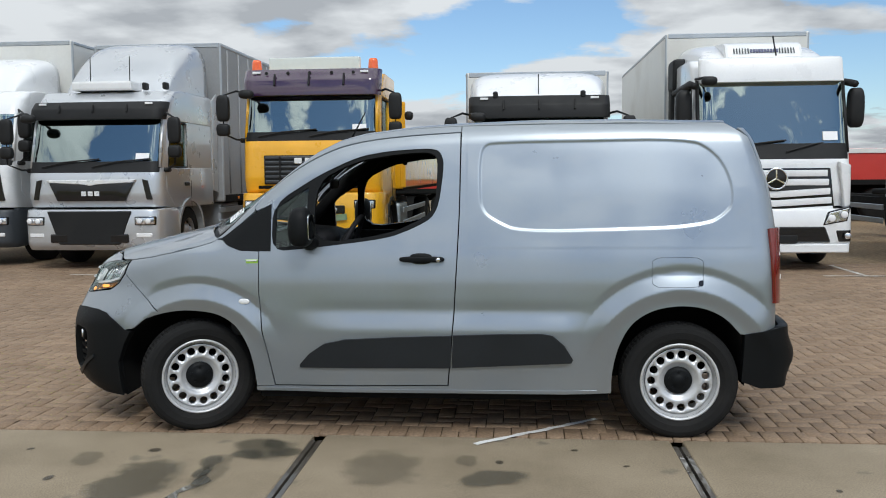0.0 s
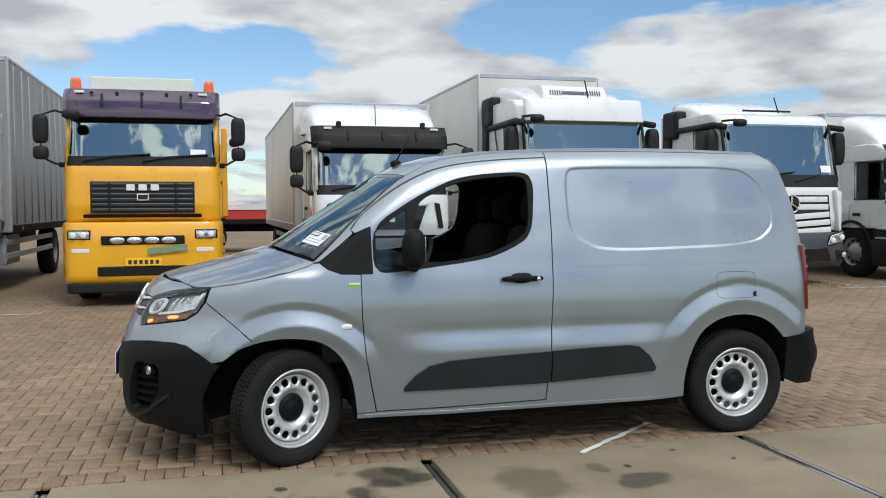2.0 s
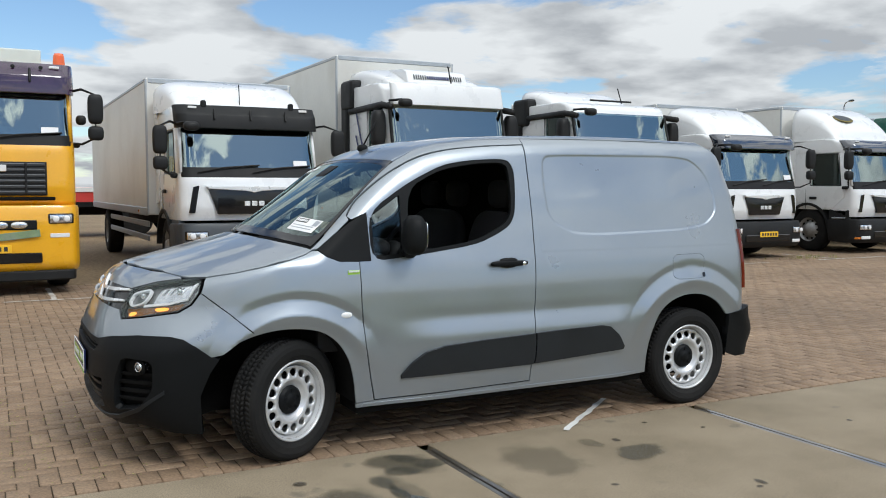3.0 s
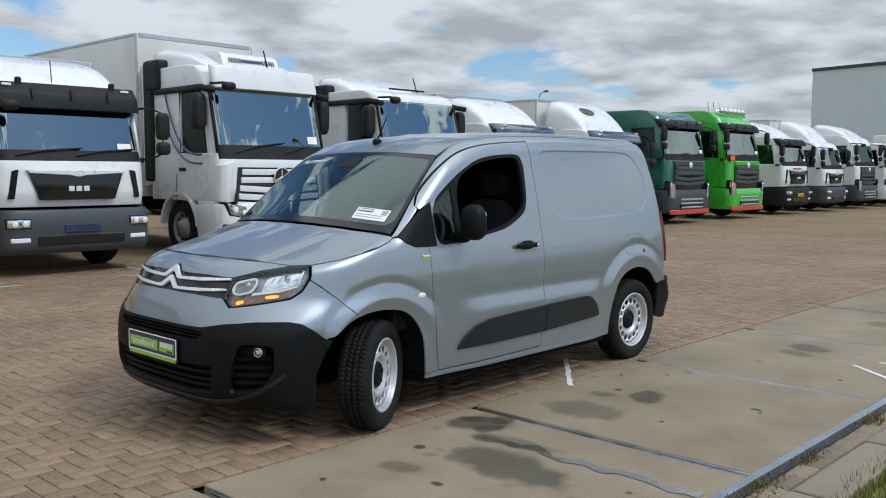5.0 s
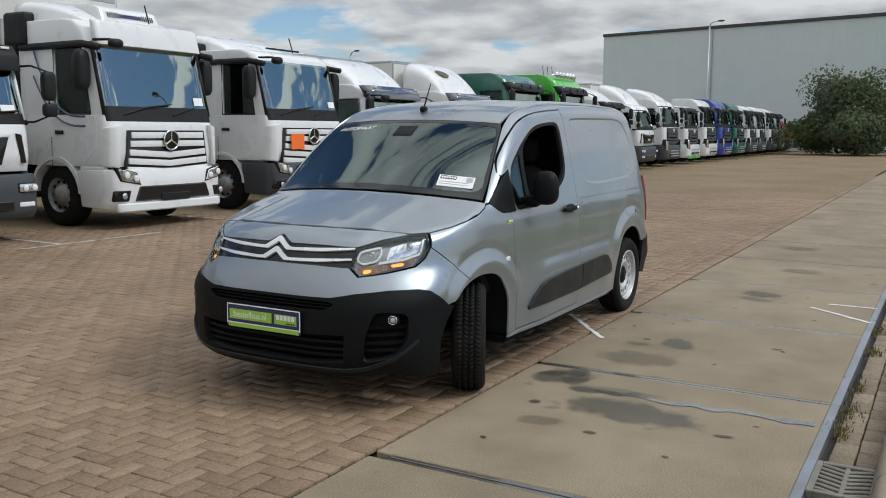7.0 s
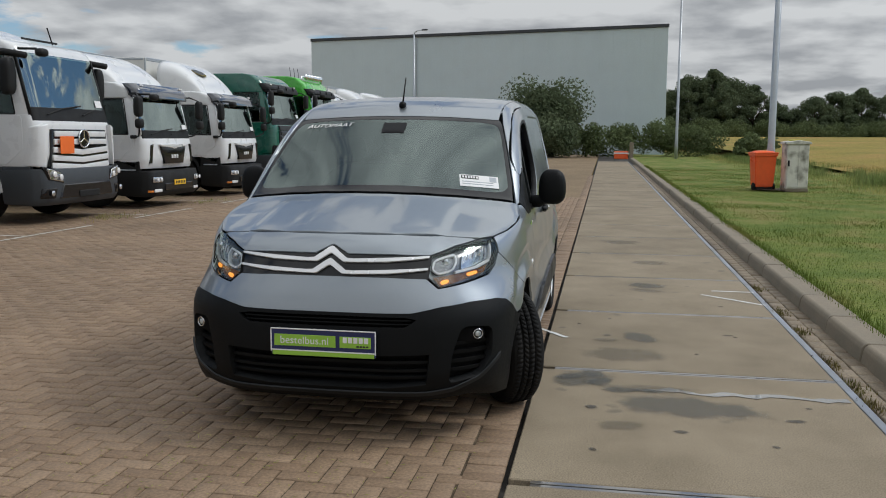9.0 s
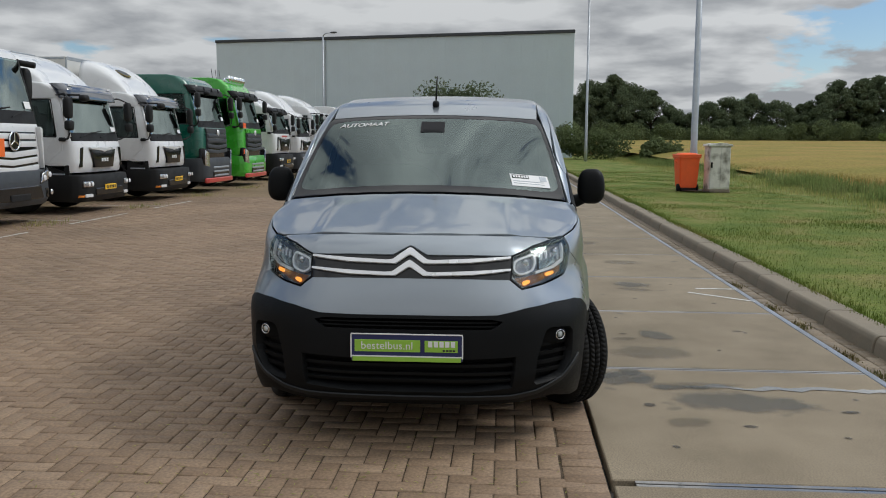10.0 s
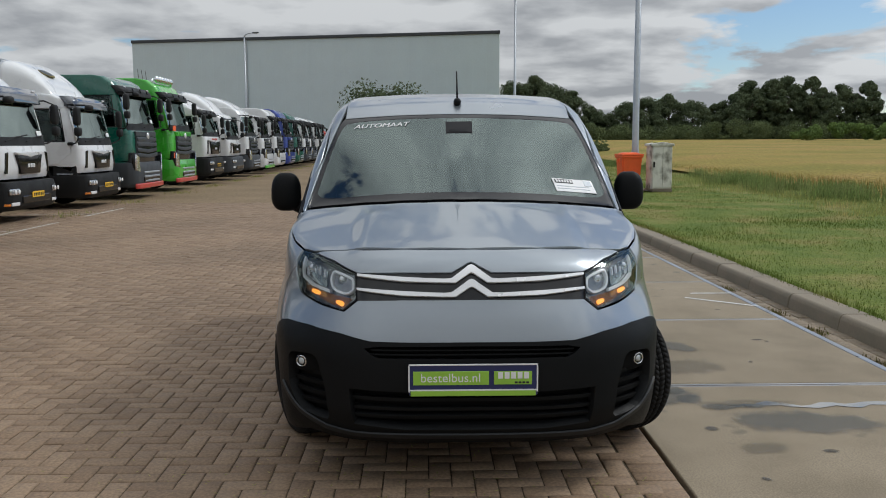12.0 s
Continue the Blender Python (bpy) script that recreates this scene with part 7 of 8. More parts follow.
def build_row():
    at = lambda k: ROW_X + ROW_STEP * k
    truck(-9.75, "white lorry with a tall white box body", "white_paint", hw=1.2, zr=3.05, zw1=2.6, zw0=1.8, body="box", body_top=4.12, visor=None, defl=3.75, y=ROW_Y + 0.5)
    truck(-6.90, "silver lorry with grey tarpaulin body and dark visor", "silver_paint", hw=1.14, zs=1.02, zw0=1.66, zw1=2.47, zr=2.97, visor=("truck_plastic", 0.27), defl=3.98, body="tarp", body_top=4.04, body_mat="grey_tarp", bumper="silver_paint",
          lc=2.55, defl_y=0.75, extras=(ex_aerials,), light_bumper=True, lean=0.30)
    truck(-3.30, "yellow tipper lorry with purple visor and orange beacons", "yellow_paint", hw=1.11, zs=1.27, zw0=2.12, zw1=2.80, zr=3.18, visor=("purple_visor", 0.40), body="tipper", nose="slats", bumper="yellow_paint", plate="plate_yellow", extras=(ex_beacons,), lean=0.22)
    truck(at(0), "white box lorry with dark grey visor and bumper", "white_paint", hw=1.10, zs=0.98, zw0=1.70, zw1=2.40, zr=2.72, visor=("truck_plastic", 0.33), defl=3.24, defl_w=1.06, body="box", body_top=3.30, body_len=8.5, plate="navy", extras=(ex_visor_pegs,), lc=1.75)
    truck(3.87, "tall white lorry with bright louvred grille and box body", "white_paint", hw=1.16, zs=0.98, zw0=1.80, zw1=2.90, zr=3.30, visor=None, defl=3.70, body="box", body_top=3.98, nose="star", bumper="white_paint", extras=(ex_merc1,), lc=2.25, lean=0.34, light_bumper=True, low_skirt="white_paint")
    truck(7.65, "white tractor unit with grey bumper and orange hazard plate", "white_paint", hw=1.18, zs=0.98, zw0=1.86, zw1=2.90, zr=3.12, visor=None, defl=3.50, defl_y=0.9, body="flat", nose="star", bumper="slate_plastic", extras=(ex_merc2,), lc=2.2, lean=0.34)
    truck(11.15, "white box lorry with glossy dark visor and yellow plate", "white_paint", hw=1.10, zs=0.82, zb=0.24, zw0=1.53, zw1=2.32, zr=2.62, visor=("smoke_visor", 0.27), defl=3.26, defl_w=1.05, body="box", body_top=3.34, plate="plate_yellow", lc=1.7, bumper="truck_plastic", gw=0.5)
    truck(15.1, "white box lorry with blue-grey visor and rounded roof fairing", "white_paint", hw=1.10, zs=0.82, zb=0.24, zw0=1.53, zw1=2.32, zr=2.62, visor=("smoke_visor", 0.25), defl=3.42, defl_w=1.05, body="box", body_top=3.46, plate="plate_yellow", lc=1.75, bumper="truck_plastic", gw=0.5, extras=(ex_emblem,))
    truck(18.6, "dark green lorry with grey grille and red lower lip", "green_dark", hw=1.22, zs=1.02, zw0=1.92, zw1=2.80, zr=3.30, visor=("truck_plastic", 0.22), body="box", body_top=3.34, body_mat="green_dark", nose="louvre", bumper="slate_plastic", low_skirt="red_paint", lc=2.2)
    truck(22.5, "bright green lorry with chrome roof lamps and red lip", "green_bright", hw=1.22, zs=1.02, zw0=1.95, zw1=2.85, zr=3.48, visor=("truck_plastic", 0.22), body="flat", nose="louvre", bumper="green_bright", low_skirt="red_paint", extras=(ex_bull_lights, ex_orange_marks), lc=2.2)
    truck(at(7), "white lorry with red lettering bars and roof fairing", "white_paint", hw=1.15, zs=1.0, zw0=1.80, zw1=2.50, zr=2.80, visor=("truck_plastic", 0.2), defl=3.35, body="box", body_top=3.4, plate="plate_yellow", bumper="truck_plastic", extras=(ex_red_text,))
    truck(at(8), "white lorry with dark nose and raised roof fairing", "white_paint", hw=1.10, zs=0.98, zw0=1.70, zw1=2.40, zr=2.72, defl=3.55, body="box", body_top=3.6, bumper="slate_plastic", visor=None)
    truck(at(9), "white tractor unit with dark louvred grille", "white_paint", hw=1.22, zs=1.0, zw0=1.85, zw1=2.65, zr=3.05, visor=None, defl=3.55, body="flat", nose="louvre", bumper="slate_plastic", detail=False)
    truck(at(10), "white lorry with green lower bumper", "white_paint", hw=1.2, zs=1.0, zw0=1.8, zw1=2.55, zr=2.85, visor=("truck_plastic", 0.2), body="box", body_top=3.3, nose="louvre", bumper="white_paint", low_skirt="green_bright", detail=False)
    truck(at(11), "white tractor unit with high roof", "white_paint", hw=1.22, zs=1.0, zw0=1.9, zw1=2.7, zr=3.30, visor=("truck_plastic", 0.2), body="flat", nose="louvre", bumper="white_paint", detail=False)
    truck(at(12), "blue tractor unit with dark grille", "blue_paint", hw=1.22, zs=1.0, zw0=1.9, zw1=2.7, zr=3.40, visor=("truck_plastic", 0.2), body="flat", nose="louvre", bumper="blue_paint", detail=False)
    truck(at(13), "green tractor unit with dark grille", "green_dark", hw=1.22, zs=1.0, zw0=1.9, zw1=2.7, zr=3.35, visor=("truck_plastic", 0.2), body="flat", nose="louvre", bumper="green_dark", detail=False)
    far = truck(at(14), "white tractor unit with dark visor", "white_paint", hw=1.2, zs=1.0, zw0=1.85, zw1=2.65, zr=3.0, defl=3.4, body="flat", nose="louvre", detail=False)
    for k in (15, 16, 17):
        copy_thing(far, pose(at(k), ROW_Y + 0.1 * (k % 2), 0))
    truck(at(18), "small red lorry at the row's end", "red_paint", hw=1.1, zr=2.5, zw0=1.6, zw1=2.2, visor=None, body="flat", detail=False)
    truck(at(19), "small yellow lorry at the row's end", "yellow_paint", hw=1.1, zr=2.4, zw0=1.55, zw1=2.1, visor=None, body="flat", detail=False)


def build_back_row():
    """Trailers that show in the gaps behind the front row."""
    def trailer(x, y, ln, top, mat, label, base=1.1):
        t = thing("parked_trailer", pose(x, y, 0), label, "trailer", "trailers behind the lorries")
        part("load_body", box(ln, 2.5, top - base, (0, 0, (top + base) / 2), 0.04, 2), M[mat], t)
        part("top_rail", box(ln - 0.1, 0.05, 0.14, (0, -1.26, top - 0.08), 0.01, 1), M["cream_panel"], t)
        part("floor_rail", box(ln - 0.1, 0.05, 0.16, (0, -1.26, base + 0.08), 0.01, 1), M["chassis"], t)
        part("chassis_rail", box(ln - 1.0, 0.9, 0.25, (0, 0, base - 0.125), 0.02, 1), M["chassis"], t)
        for sx in (-1, 1):
            for dx in (0.0, 1.3):
                for sy in (-1, 1):
                    w = part("wheel", lathe([(0.0, -0.16), (0.40, -0.165), (0.49, -0.13), (0.50, 0.0), (0.49, 0.13), (0.40, 0.165), (0.0, 0.16)], "y", 24), M["tyre"], t, smooth=True)
                    w.matrix_local = pose(sx * ln * 0.36 - sx * dx, sy * 1.0, 0.5)
        return t
    trailer(-0.8, 30.0, 8.0, 1.5, "red_paint", "low red trailer behind the lorries", 0.9)
    trailer(12.0, 29.0, 7.0, 2.2, "red_paint", "low red trailer behind the lorries")
    trailer(-14.0, 27.0, 9.0, 3.6, "cream_panel", "white box trailer behind the lorries")
    trailer(22.0, 30.0, 10.0, 3.2, "cream_panel", "white box trailer behind the lorries")


build_row()
build_back_row()

# ---- far buildings, lamps, verge and trees ----
def build_hall():
    hall = thing("warehouse", pose(72.5, -0.5, 0, 0, 0, 77.7), "large grey metal-clad warehouse with a flat roof", "building")
    W, D, H = 35.1, 40.0, 11.0
    clad = plain("grey_wall_cladding", (0.55, 0.64, 0.67), rough=0.6, var=0.05, scale=0.6)
    # local x along the long face, local -y is away from the yard; the outer face is on +y
    n = 30
    for k in range(n):
        part("cladding_panel", box(W / n - 0.003, 0.10, H, (W / n * (k + 0.5), -0.05, H / 2), 0.004, 1), clad, hall)
    part("wall", prism([(0.05, -0.1), (W - 0.05, -0.1), (W + 8, -D), (D * 0.5, -D)], "z", 0.0, H - 0.1, 0.02, 1), clad, hall)
    part("roof_edge", box(W + 0.1, 0.3, 0.28, (W / 2, -0.02, H + 0.04), 0.03, 1), M["slate_plastic"], hall)
    part("roof", prism([(0.0, -0.05), (W, -0.05), (W + 8, -D), (D * 0.5, -D)], "z", H - 0.09, H + 0.1, 0.02, 1), M["slate_plastic"], hall)
    part("rain_pipe", tube([(W * 0.67, 0.08, 0.1), (W * 0.67, 0.08, H - 0.1)], 0.06, 8), M["galvanised"], hall)


def street_lamp(x, y, h, arm, turn):
    t = thing("street_lamp", pose(x, y, 0, 0, 0, turn), "tall galvanised street lamp on a slender pole", "street lamp", "street lamps")
    part("pole", tube([(0, 0, 0), (0, 0, 1.2), (0, 0, 1.3), (0, 0, h)], [0.115, 0.115, 0.10, 0.07], 12), M["galvanised"], t, smooth=True)
    part("arm", tube([(0, 0, h - 0.05), (-0.12, 0, h + 0.18), (-0.4, 0, h + 0.28), (-arm, 0, h + 0.33)], [0.05, 0.045, 0.04, 0.035], 8), M["galvanised"], t, smooth=True)
    part("lamp_head", blob(0.75, 0.26, 0.14, (-arm - 0.3, 0, h + 0.32), 3.0, 16, 8), M["slate_plastic"], t, smooth=True)
    part("lamp_cover", blob(0.5, 0.2, 0.08, (-arm - 0.32, 0, h + 0.255), 2.6, 14, 8), M["white_lens"], t, smooth=True)
    return t


def wheelie_bin(x, y):
    t = thing("wheelie_bin", pose(x, y, 0.09, 0, 0, 8), "bright orange wheelie bin with closed lid", "bin")
    bm = bmesh.new()
    a = [bm.verts.new(p) for p in ((-0.22, -0.25, 0.10), (0.22, -0.25, 0.10), (0.22, 0.25, 0.10), (-0.22, 0.25, 0.10))]
    b = [bm.verts.new(p) for p in ((-0.28, -0.295, 0.98), (0.28, -0.295, 0.98), (0.28, 0.295, 0.98), (-0.28, 0.295, 0.98))]
    bm.faces.new(list(reversed(a))); bm.faces.new(b)
    for i in range(4):
        bm.faces.new((a[i], a[(i + 1) % 4], b[(i + 1) % 4], b[i]))
    bmesh.ops.bevel(bm, geom=list(bm.edges), offset=0.03, segments=2, affect="EDGES")
    part("body", bm, M["bin_orange"], t)
    part("rim", box(0.62, 0.64, 0.06, (0, 0, 0.98), 0.02, 2), M["bin_orange"], t)
    part("lid", join(box(0.64, 0.66, 0.05, (0, 0, 1.035), 0.02, 2), blob(0.56, 0.58, 0.10, (0, 0, 1.055), 3.0)), M["bin_orange"], t)
    part("handle", tube([(-0.1, 0.31, 0.93), (-0.1, 0.37, 0.88), (-0.1, 0.31, 0.80)], 0.02, 8), M["bin_orange"], t)
    for s in (-1, 1):
        part("wheel", lathe([(0.0, -0.03), (0.10, -0.03), (0.11, 0.0), (0.10, 0.03), (0.0, 0.03)], "y", 18), M["tyre"], t, smooth=True).matrix_local = pose(-0.12, s * 0.27, 0.11)
    part("foot", box(0.40, 0.46, 0.11, (0, 0, 0.055), 0.02, 1), M["truck_plastic"], t)
    return t


def cabinet(x, y):
    t = thing("utility_cabinet", pose(x, y, 0.08, 0, 0, 6), "stained white utility cabinet with a lichen-topped roof", "cabinet")
    part("plinth", box(0.55, 0.60, 0.10, (0, 0, 0.05), 0.01, 1), M["kerb"], t)
    part("body", box(0.52, 0.58, 1.22, (0, 0, 0.70), 0.015, 1), M["cabinet_white"], t)
    part("door", box(0.02, 0.265, 1.12, (-0.27, -0.14, 0.70), 0.006, 1), M["cabinet_white"], t)
    d = part("door", box(0.02, 0.265, 1.12, (-0.27, 0.14, 0.70), 0.006, 1), M["cabinet_white"], t)
    part("handle", box(0.03, 0.05, 0.16, (-0.29, 0.25, 0.78), 0.008, 1), M["truck_plastic"], d)
    part("roof", prism([(-0.34, 1.30), (0.34, 1.30), (0.32, 1.36), (0.0, 1.41), (-0.32, 1.36)], "x", -0.31, 0.31, 0.01, 1), M["cabinet_white"], t)
    part("lichen", blob(0.4, 0.36, 0.05, (0, 0.02, 1.40), 2.2), plain("lichen", (0.45, 0.40, 0.05), rough=0.9, var=0.3), t)
    return t


def leaf_cloud(centres, radii, per, size, seed, flat=0.75):
    """Many small leaf blades scattered in clumps."""
    rng = np.random.default_rng(seed)
    V = []
    for c, r in zip(centres, radii):
        d = rng.normal(size=(per, 3))
        d /= np.linalg.norm(d, axis=1, keepdims=True)
        rad = r * rng.uniform(0.35, 1.0, per) ** 0.5
        p = np.asarray(c) + d * rad[:, None] * np.array([1, 1, flat])
        n = d + rng.normal(0, 0.6, (per, 3))
        n /= np.linalg.norm(n, axis=1, keepdims=True)
        u = np.cross(n, rng.normal(size=(per, 3)))
        u /= np.linalg.norm(u, axis=1, keepdims=True) + 1e-9
        w = np.cross(n, u)
        s = size * rng.uniform(0.6, 1.4, per)[:, None]
        V.append(np.stack([p - u * s, p - w * s * 0.6, p + u * s, p + w * s * 0.6], 1).reshape(-1, 3))
    V = np.concatenate(V)
    return V, np.arange(len(V)).reshape(-1, 4)


def make_tree(seed, h, spread, mat):
    rng = random.Random(seed)
    t = thing("tree", pose(0, 0, 0), "dense dark green broadleaf tree at the field's edge", "tree", "trees along the field")
    bm = tube([(0, 0, 0), (0.1, 0, h * 0.2), (0.0, 0.1, h * 0.45), (0.1, 0.0, h * 0.8)], [h * 0.03, h * 0.024, h * 0.016, h * 0.005], 8)
    for k in range(7):
        a = rng.uniform(0, 6.28)
        z = h * rng.uniform(0.2, 0.55)
        r = spread * rng.uniform(0.5, 0.9)
        bm = join(bm, tube([(0, 0, z), (r * 0.5 * math.cos(a), r * 0.5 * math.sin(a), z + h * 0.12), (r * math.cos(a), r * math.sin(a), z + h * 0.26)], [h * 0.012, h * 0.008, h * 0.003], 6))
    part("trunk", bm, M["bark"], t, smooth=True)
    cs, rs = [], []
    for k in range(105):
        f = rng.uniform(0.10, 1.0)
        w = spread * (math.sin(math.pi / 2 * min(f / 0.42, 1.0)) if f < 0.42 else math.cos(math.pi / 2 * ((f - 0.42) / 0.60) ** 1.35))
        a = rng.uniform(0, 6.28)
        q = math.sqrt(rng.uniform(0.15, 1.0))
        cs.append((w * q * math.cos(a), w * q * math.sin(a), h * f * 0.94)); rs.append(spread * rng.uniform(0.13, 0.27))
    V, F = leaf_cloud(cs, rs, 360, h * 0.0115, seed)
    tagged(mesh_object("crown", fast_mesh("crown", V, F), mat, t), "")
    return t


def build_trees():
    kinds = [make_tree(11, 13, 5.2, M["leaf_dark"]), make_tree(12, 16, 5.0, M["leaf_dark"]), make_tree(13, 10, 4.6, M["leaf_dark"])]
    rng = random.Random(5)
    spots = []
    # lines of trees: by the hall's corner, then across the field
    for x, y, k, s in ((150, -6, 2, 0.95), (151, -9.5, 2, 1.15), (150, -13, 0, 0.95), (152, -16.5, 2, 1.2), (151, -20, 0, 0.8), (149, -23.5, 2, 0.8), (150, -26, 2, 0.65), (148, -29, 2, 0.85), (150, -33, 2, 1.0), (151, -37, 0, 0.72), (150, -41, 2, 0.95),
                       (150, -45, 1, 0.56), (150, -48, 0, 0.82), (152, -52, 0, 0.9), (150, -55, 1, 0.84), (153, -59, 0, 0.96), (150, -62, 1, 0.76), (148, -66, 0, 0.86), (146, -70, 1, 0.7), (142, -75, 0, 0.8), (140, -82, 1, 0.9), (138, -90, 0, 1.0), (134, -98, 0, 0.9), (130, -108, 1, 0.9)):
        spots.append((x, y, k, s))
    used = set()
    for x, y, k, s in spots:
        m = pose(x, y, 0, 0, 0, rng.uniform(0, 360)) @ Matrix.Diagonal((s, s, s * rng.uniform(0.9, 1.08), 1))
        if k not in used:
            used.add(k)
            kinds[k].matrix_world = m
        else:
            o = copy_thing(kinds[k], pose(0, 0, 0))
            o.matrix_world = m


def strip_bush(name, label, x0, y0, x1, y1, h, depth, n, size, mat, seed, per=120, kind="stuff", base=0.0):
    rng = random.Random(seed)
    cs, rs = [], []
    for k in range(n):
        f = (k + rng.random()) / n
        z = rng.uniform(0.25, 0.85) * h
        cs.append((x0 + (x1 - x0) * f + rng.uniform(-depth, depth) * 0.5, y0 + (y1 - y0) * f + rng.uniform(-depth, depth) * 0.5, base + z))
        rs.append(h * rng.uniform(0.25, 0.42))
    V, F = leaf_cloud(cs, rs, per, size, seed, 0.9)
    ok = V.reshape(-1, 4, 3)[:, :, 2].min(axis=1) > 0.0
    F = F[ok]
    return tagged(mesh_object(name, fast_mesh(name, V, F), mat), label, "hedge", kind=kind)


def blades(name, label, n, region, h, w, mat, seed, base=0.085, bend=0.5):
    """Grass blades: bent triangles strewn over a stretch of ground."""
    rng = np.random.default_rng(seed)
    x, y = region(rng, n)
    a = rng.uniform(0, 2 * np.pi, n)
    hh = h * rng.uniform(0.5, 1.3, n)
    ca, sa = np.cos(a), np.sin(a)
    z0 = np.full(n, base - 0.02)
    lx, ly = -sa * bend * hh * rng.uniform(0.2, 1, n), ca * bend * hh * rng.uniform(0.2, 1, n)
    p0 = np.stack([x - ca * w, y - sa * w, z0], -1)
    p1 = np.stack([x + ca * w, y + sa * w, z0], -1)
    p2 = np.stack([x + lx, y + ly, z0 + hh], -1)
    V = np.stack([p0, p1, p2], 1).reshape(-1, 3)
    return tagged(mesh_object(name, fast_mesh(name, V, np.arange(3 * n).reshape(-1, 3)), mat), label, "grass", kind="stuff")


def build_green():
    def verge(rng, n):
        x = -9 + 46 * rng.random(n) ** 1.5
        return x, rng.uniform(-2.2, KERB_BACK - 0.01, n)
    blades("grass", "short mown green grass on the verge", 140000, verge, 0.045, 0.006, M["blade"], 2)
    def edge(rng, n):
        return rng.uniform(-6, 40, n), KERB_BACK + 0.03 - np.abs(rng.normal(0, 0.07, n)) + 0.05 * np.sin(rng.integers(0, 400, n))
    blades("grass", "grass tufts creeping over the kerb", 16000, edge, 0.075, 0.005, M["blade"], 3, 0.09)
    def tall(rng, n):
        x = 4 + 76 * rng.random(n) ** 1.4
        y = -2.4 - 5.0 * rng.random(n) ** 1.2 + 0.6 * np.sin(x * 0.7) + 0.3 * np.sin(x * 2.1)
        keep = np.sin(x * 1.3 + 2 * np.sin(y * 1.7)) + np.sin(x * 3.1 + y * 2.3) + rng.normal(0, 0.7, n) > -0.2
        return np.where(keep, x, x[rng.integers(0, n, n)]), np.where(keep, y, -3.2 + rng.normal(0, 0.5, n))
    blades("tall_grass", "tall uncut grass and weeds at the ditch", 24000, tall, 0.17, 0.010, M["dry_blade"], 4, 0.06)
    def herbs(rng, n):
        c = rng.integers(0, 110, n)
        q = np.random.default_rng(77)
        cx, cy = 5 + 60 * q.random(110) ** 1.5, -3.4 - 2.2 * q.random(110)
        return cx[c] + rng.normal(0, 0.28, n), cy[c] + rng.normal(0, 0.22, n)
    blades("tall_grass", "taller green weeds standing in the ditch", 13000, herbs, 0.40, 0.016, M["weed_leaf"], 14, 0.06, 0.35)
    def crop(rng, n):
        x = 4 + 70 * rng.random(n) ** 1.4
        return x, -5.6 - 1.6 * np.abs(rng.normal(0, 1, n))
    blades("crop", "thin ripening crop at the field's edge", 30000, crop, 0.30, 0.008, M["wheat"], 6, 0.12, 0.4)
    def weeds(rng, n):
        k = rng.integers(0, 14, n)
        return 8 + 4.2 * k + rng.normal(0, 0.45, n), 13.55 + rng.normal(0, 0.2, n)
    blades("weeds", "grass and weeds growing under the lorries' noses", 2000, weeds, 0.10, 0.007, M["dry_blade"], 8, 0.0)
    def gut(rng, n):
        return rng.choice([-1.6, -1.2, -0.6, 0.4, 1.2, 2.5], n) + rng.normal(0, 0.10, n), 3.0 + rng.normal(0, 0.035, n)
    blades("weeds", "small weeds in the gutter", 600, gut, 0.03, 0.005, M["straw"], 9, 0.0)
    q = np.random.default_rng(41)
    m = 900
    px, py = -3.6 + q.normal(0, 0.9, m), 6.3 + q.normal(0, 0.8, m)
    an, ln = q.uniform(0, 6.28, m), q.uniform(0.006, 0.018, m)
    ok = py > PAVE_EDGE + 0.05
    px, py, an, ln = px[ok], py[ok], an[ok], ln[ok]
    ca, sa = np.cos(an), np.sin(an)
    zc = np.full(len(px), 0.004)
    V = np.stack([np.stack([px - ca * ln, py - sa * ln, zc], -1), np.stack([px + sa * 0.003, py - ca * 0.003, zc], -1), np.stack([px + ca * ln, py + sa * ln, zc + 0.004], -1), np.stack([px - sa * 0.003, py + ca * 0.003, zc], -1)], 1).reshape(-1, 3)
    tagged(mesh_object("straw_litter", fast_mesh("straw_litter", V, np.arange(len(V)).reshape(-1, 4)), M["dry_blade"]), "dry straw bits strewn over the paving", "litter", kind="stuff")
    strip_bush("hedge", "dark hedge in front of the warehouse", 62, 13, 66, -3.5, 2.6, 2.0, 70, 0.09, M["leaf_mid"], 21, 420)
    strip_bush("bush", "round bush at the end of the road", 60, -5.5, 63, -7.5, 1.7, 1.4, 16, 0.12, M["leaf_mid"], 22, 220)
    strip_bush("hedge", "long dark hedge across the field", 142, 4, 146, -140, 4.6, 4.0, 190, 0.12, M["leaf_mid"], 23, 650)
    strip_bush("hedge", "woodland edge far behind the field", 170, 10, 190, -170, 6.0, 6.0, 120, 0.45, M["leaf_dark"], 24, 120)
    b = strip_bush("bush", "tall dark bush near the warehouse wall", 63, 8.0, 63.5, 10.5, 5.4, 2.2, 44, 0.11, M["leaf_dark"], 25, 620)
    strip_bush("bush", "tall dark bush beyond the lorries", 60, 8.0, 60.5, 9.0, 3.2, 2.0, 20, 0.11, M["leaf_dark"], 27, 500)
    # standing crop: a level top behind a soft edge
    xs, ys = np.linspace(-80, 420, 161), np.concatenate([[-5.2, -6.2, -7.6, -9.6], -12 - 400 * np.linspace(0, 1, 50) ** 2])
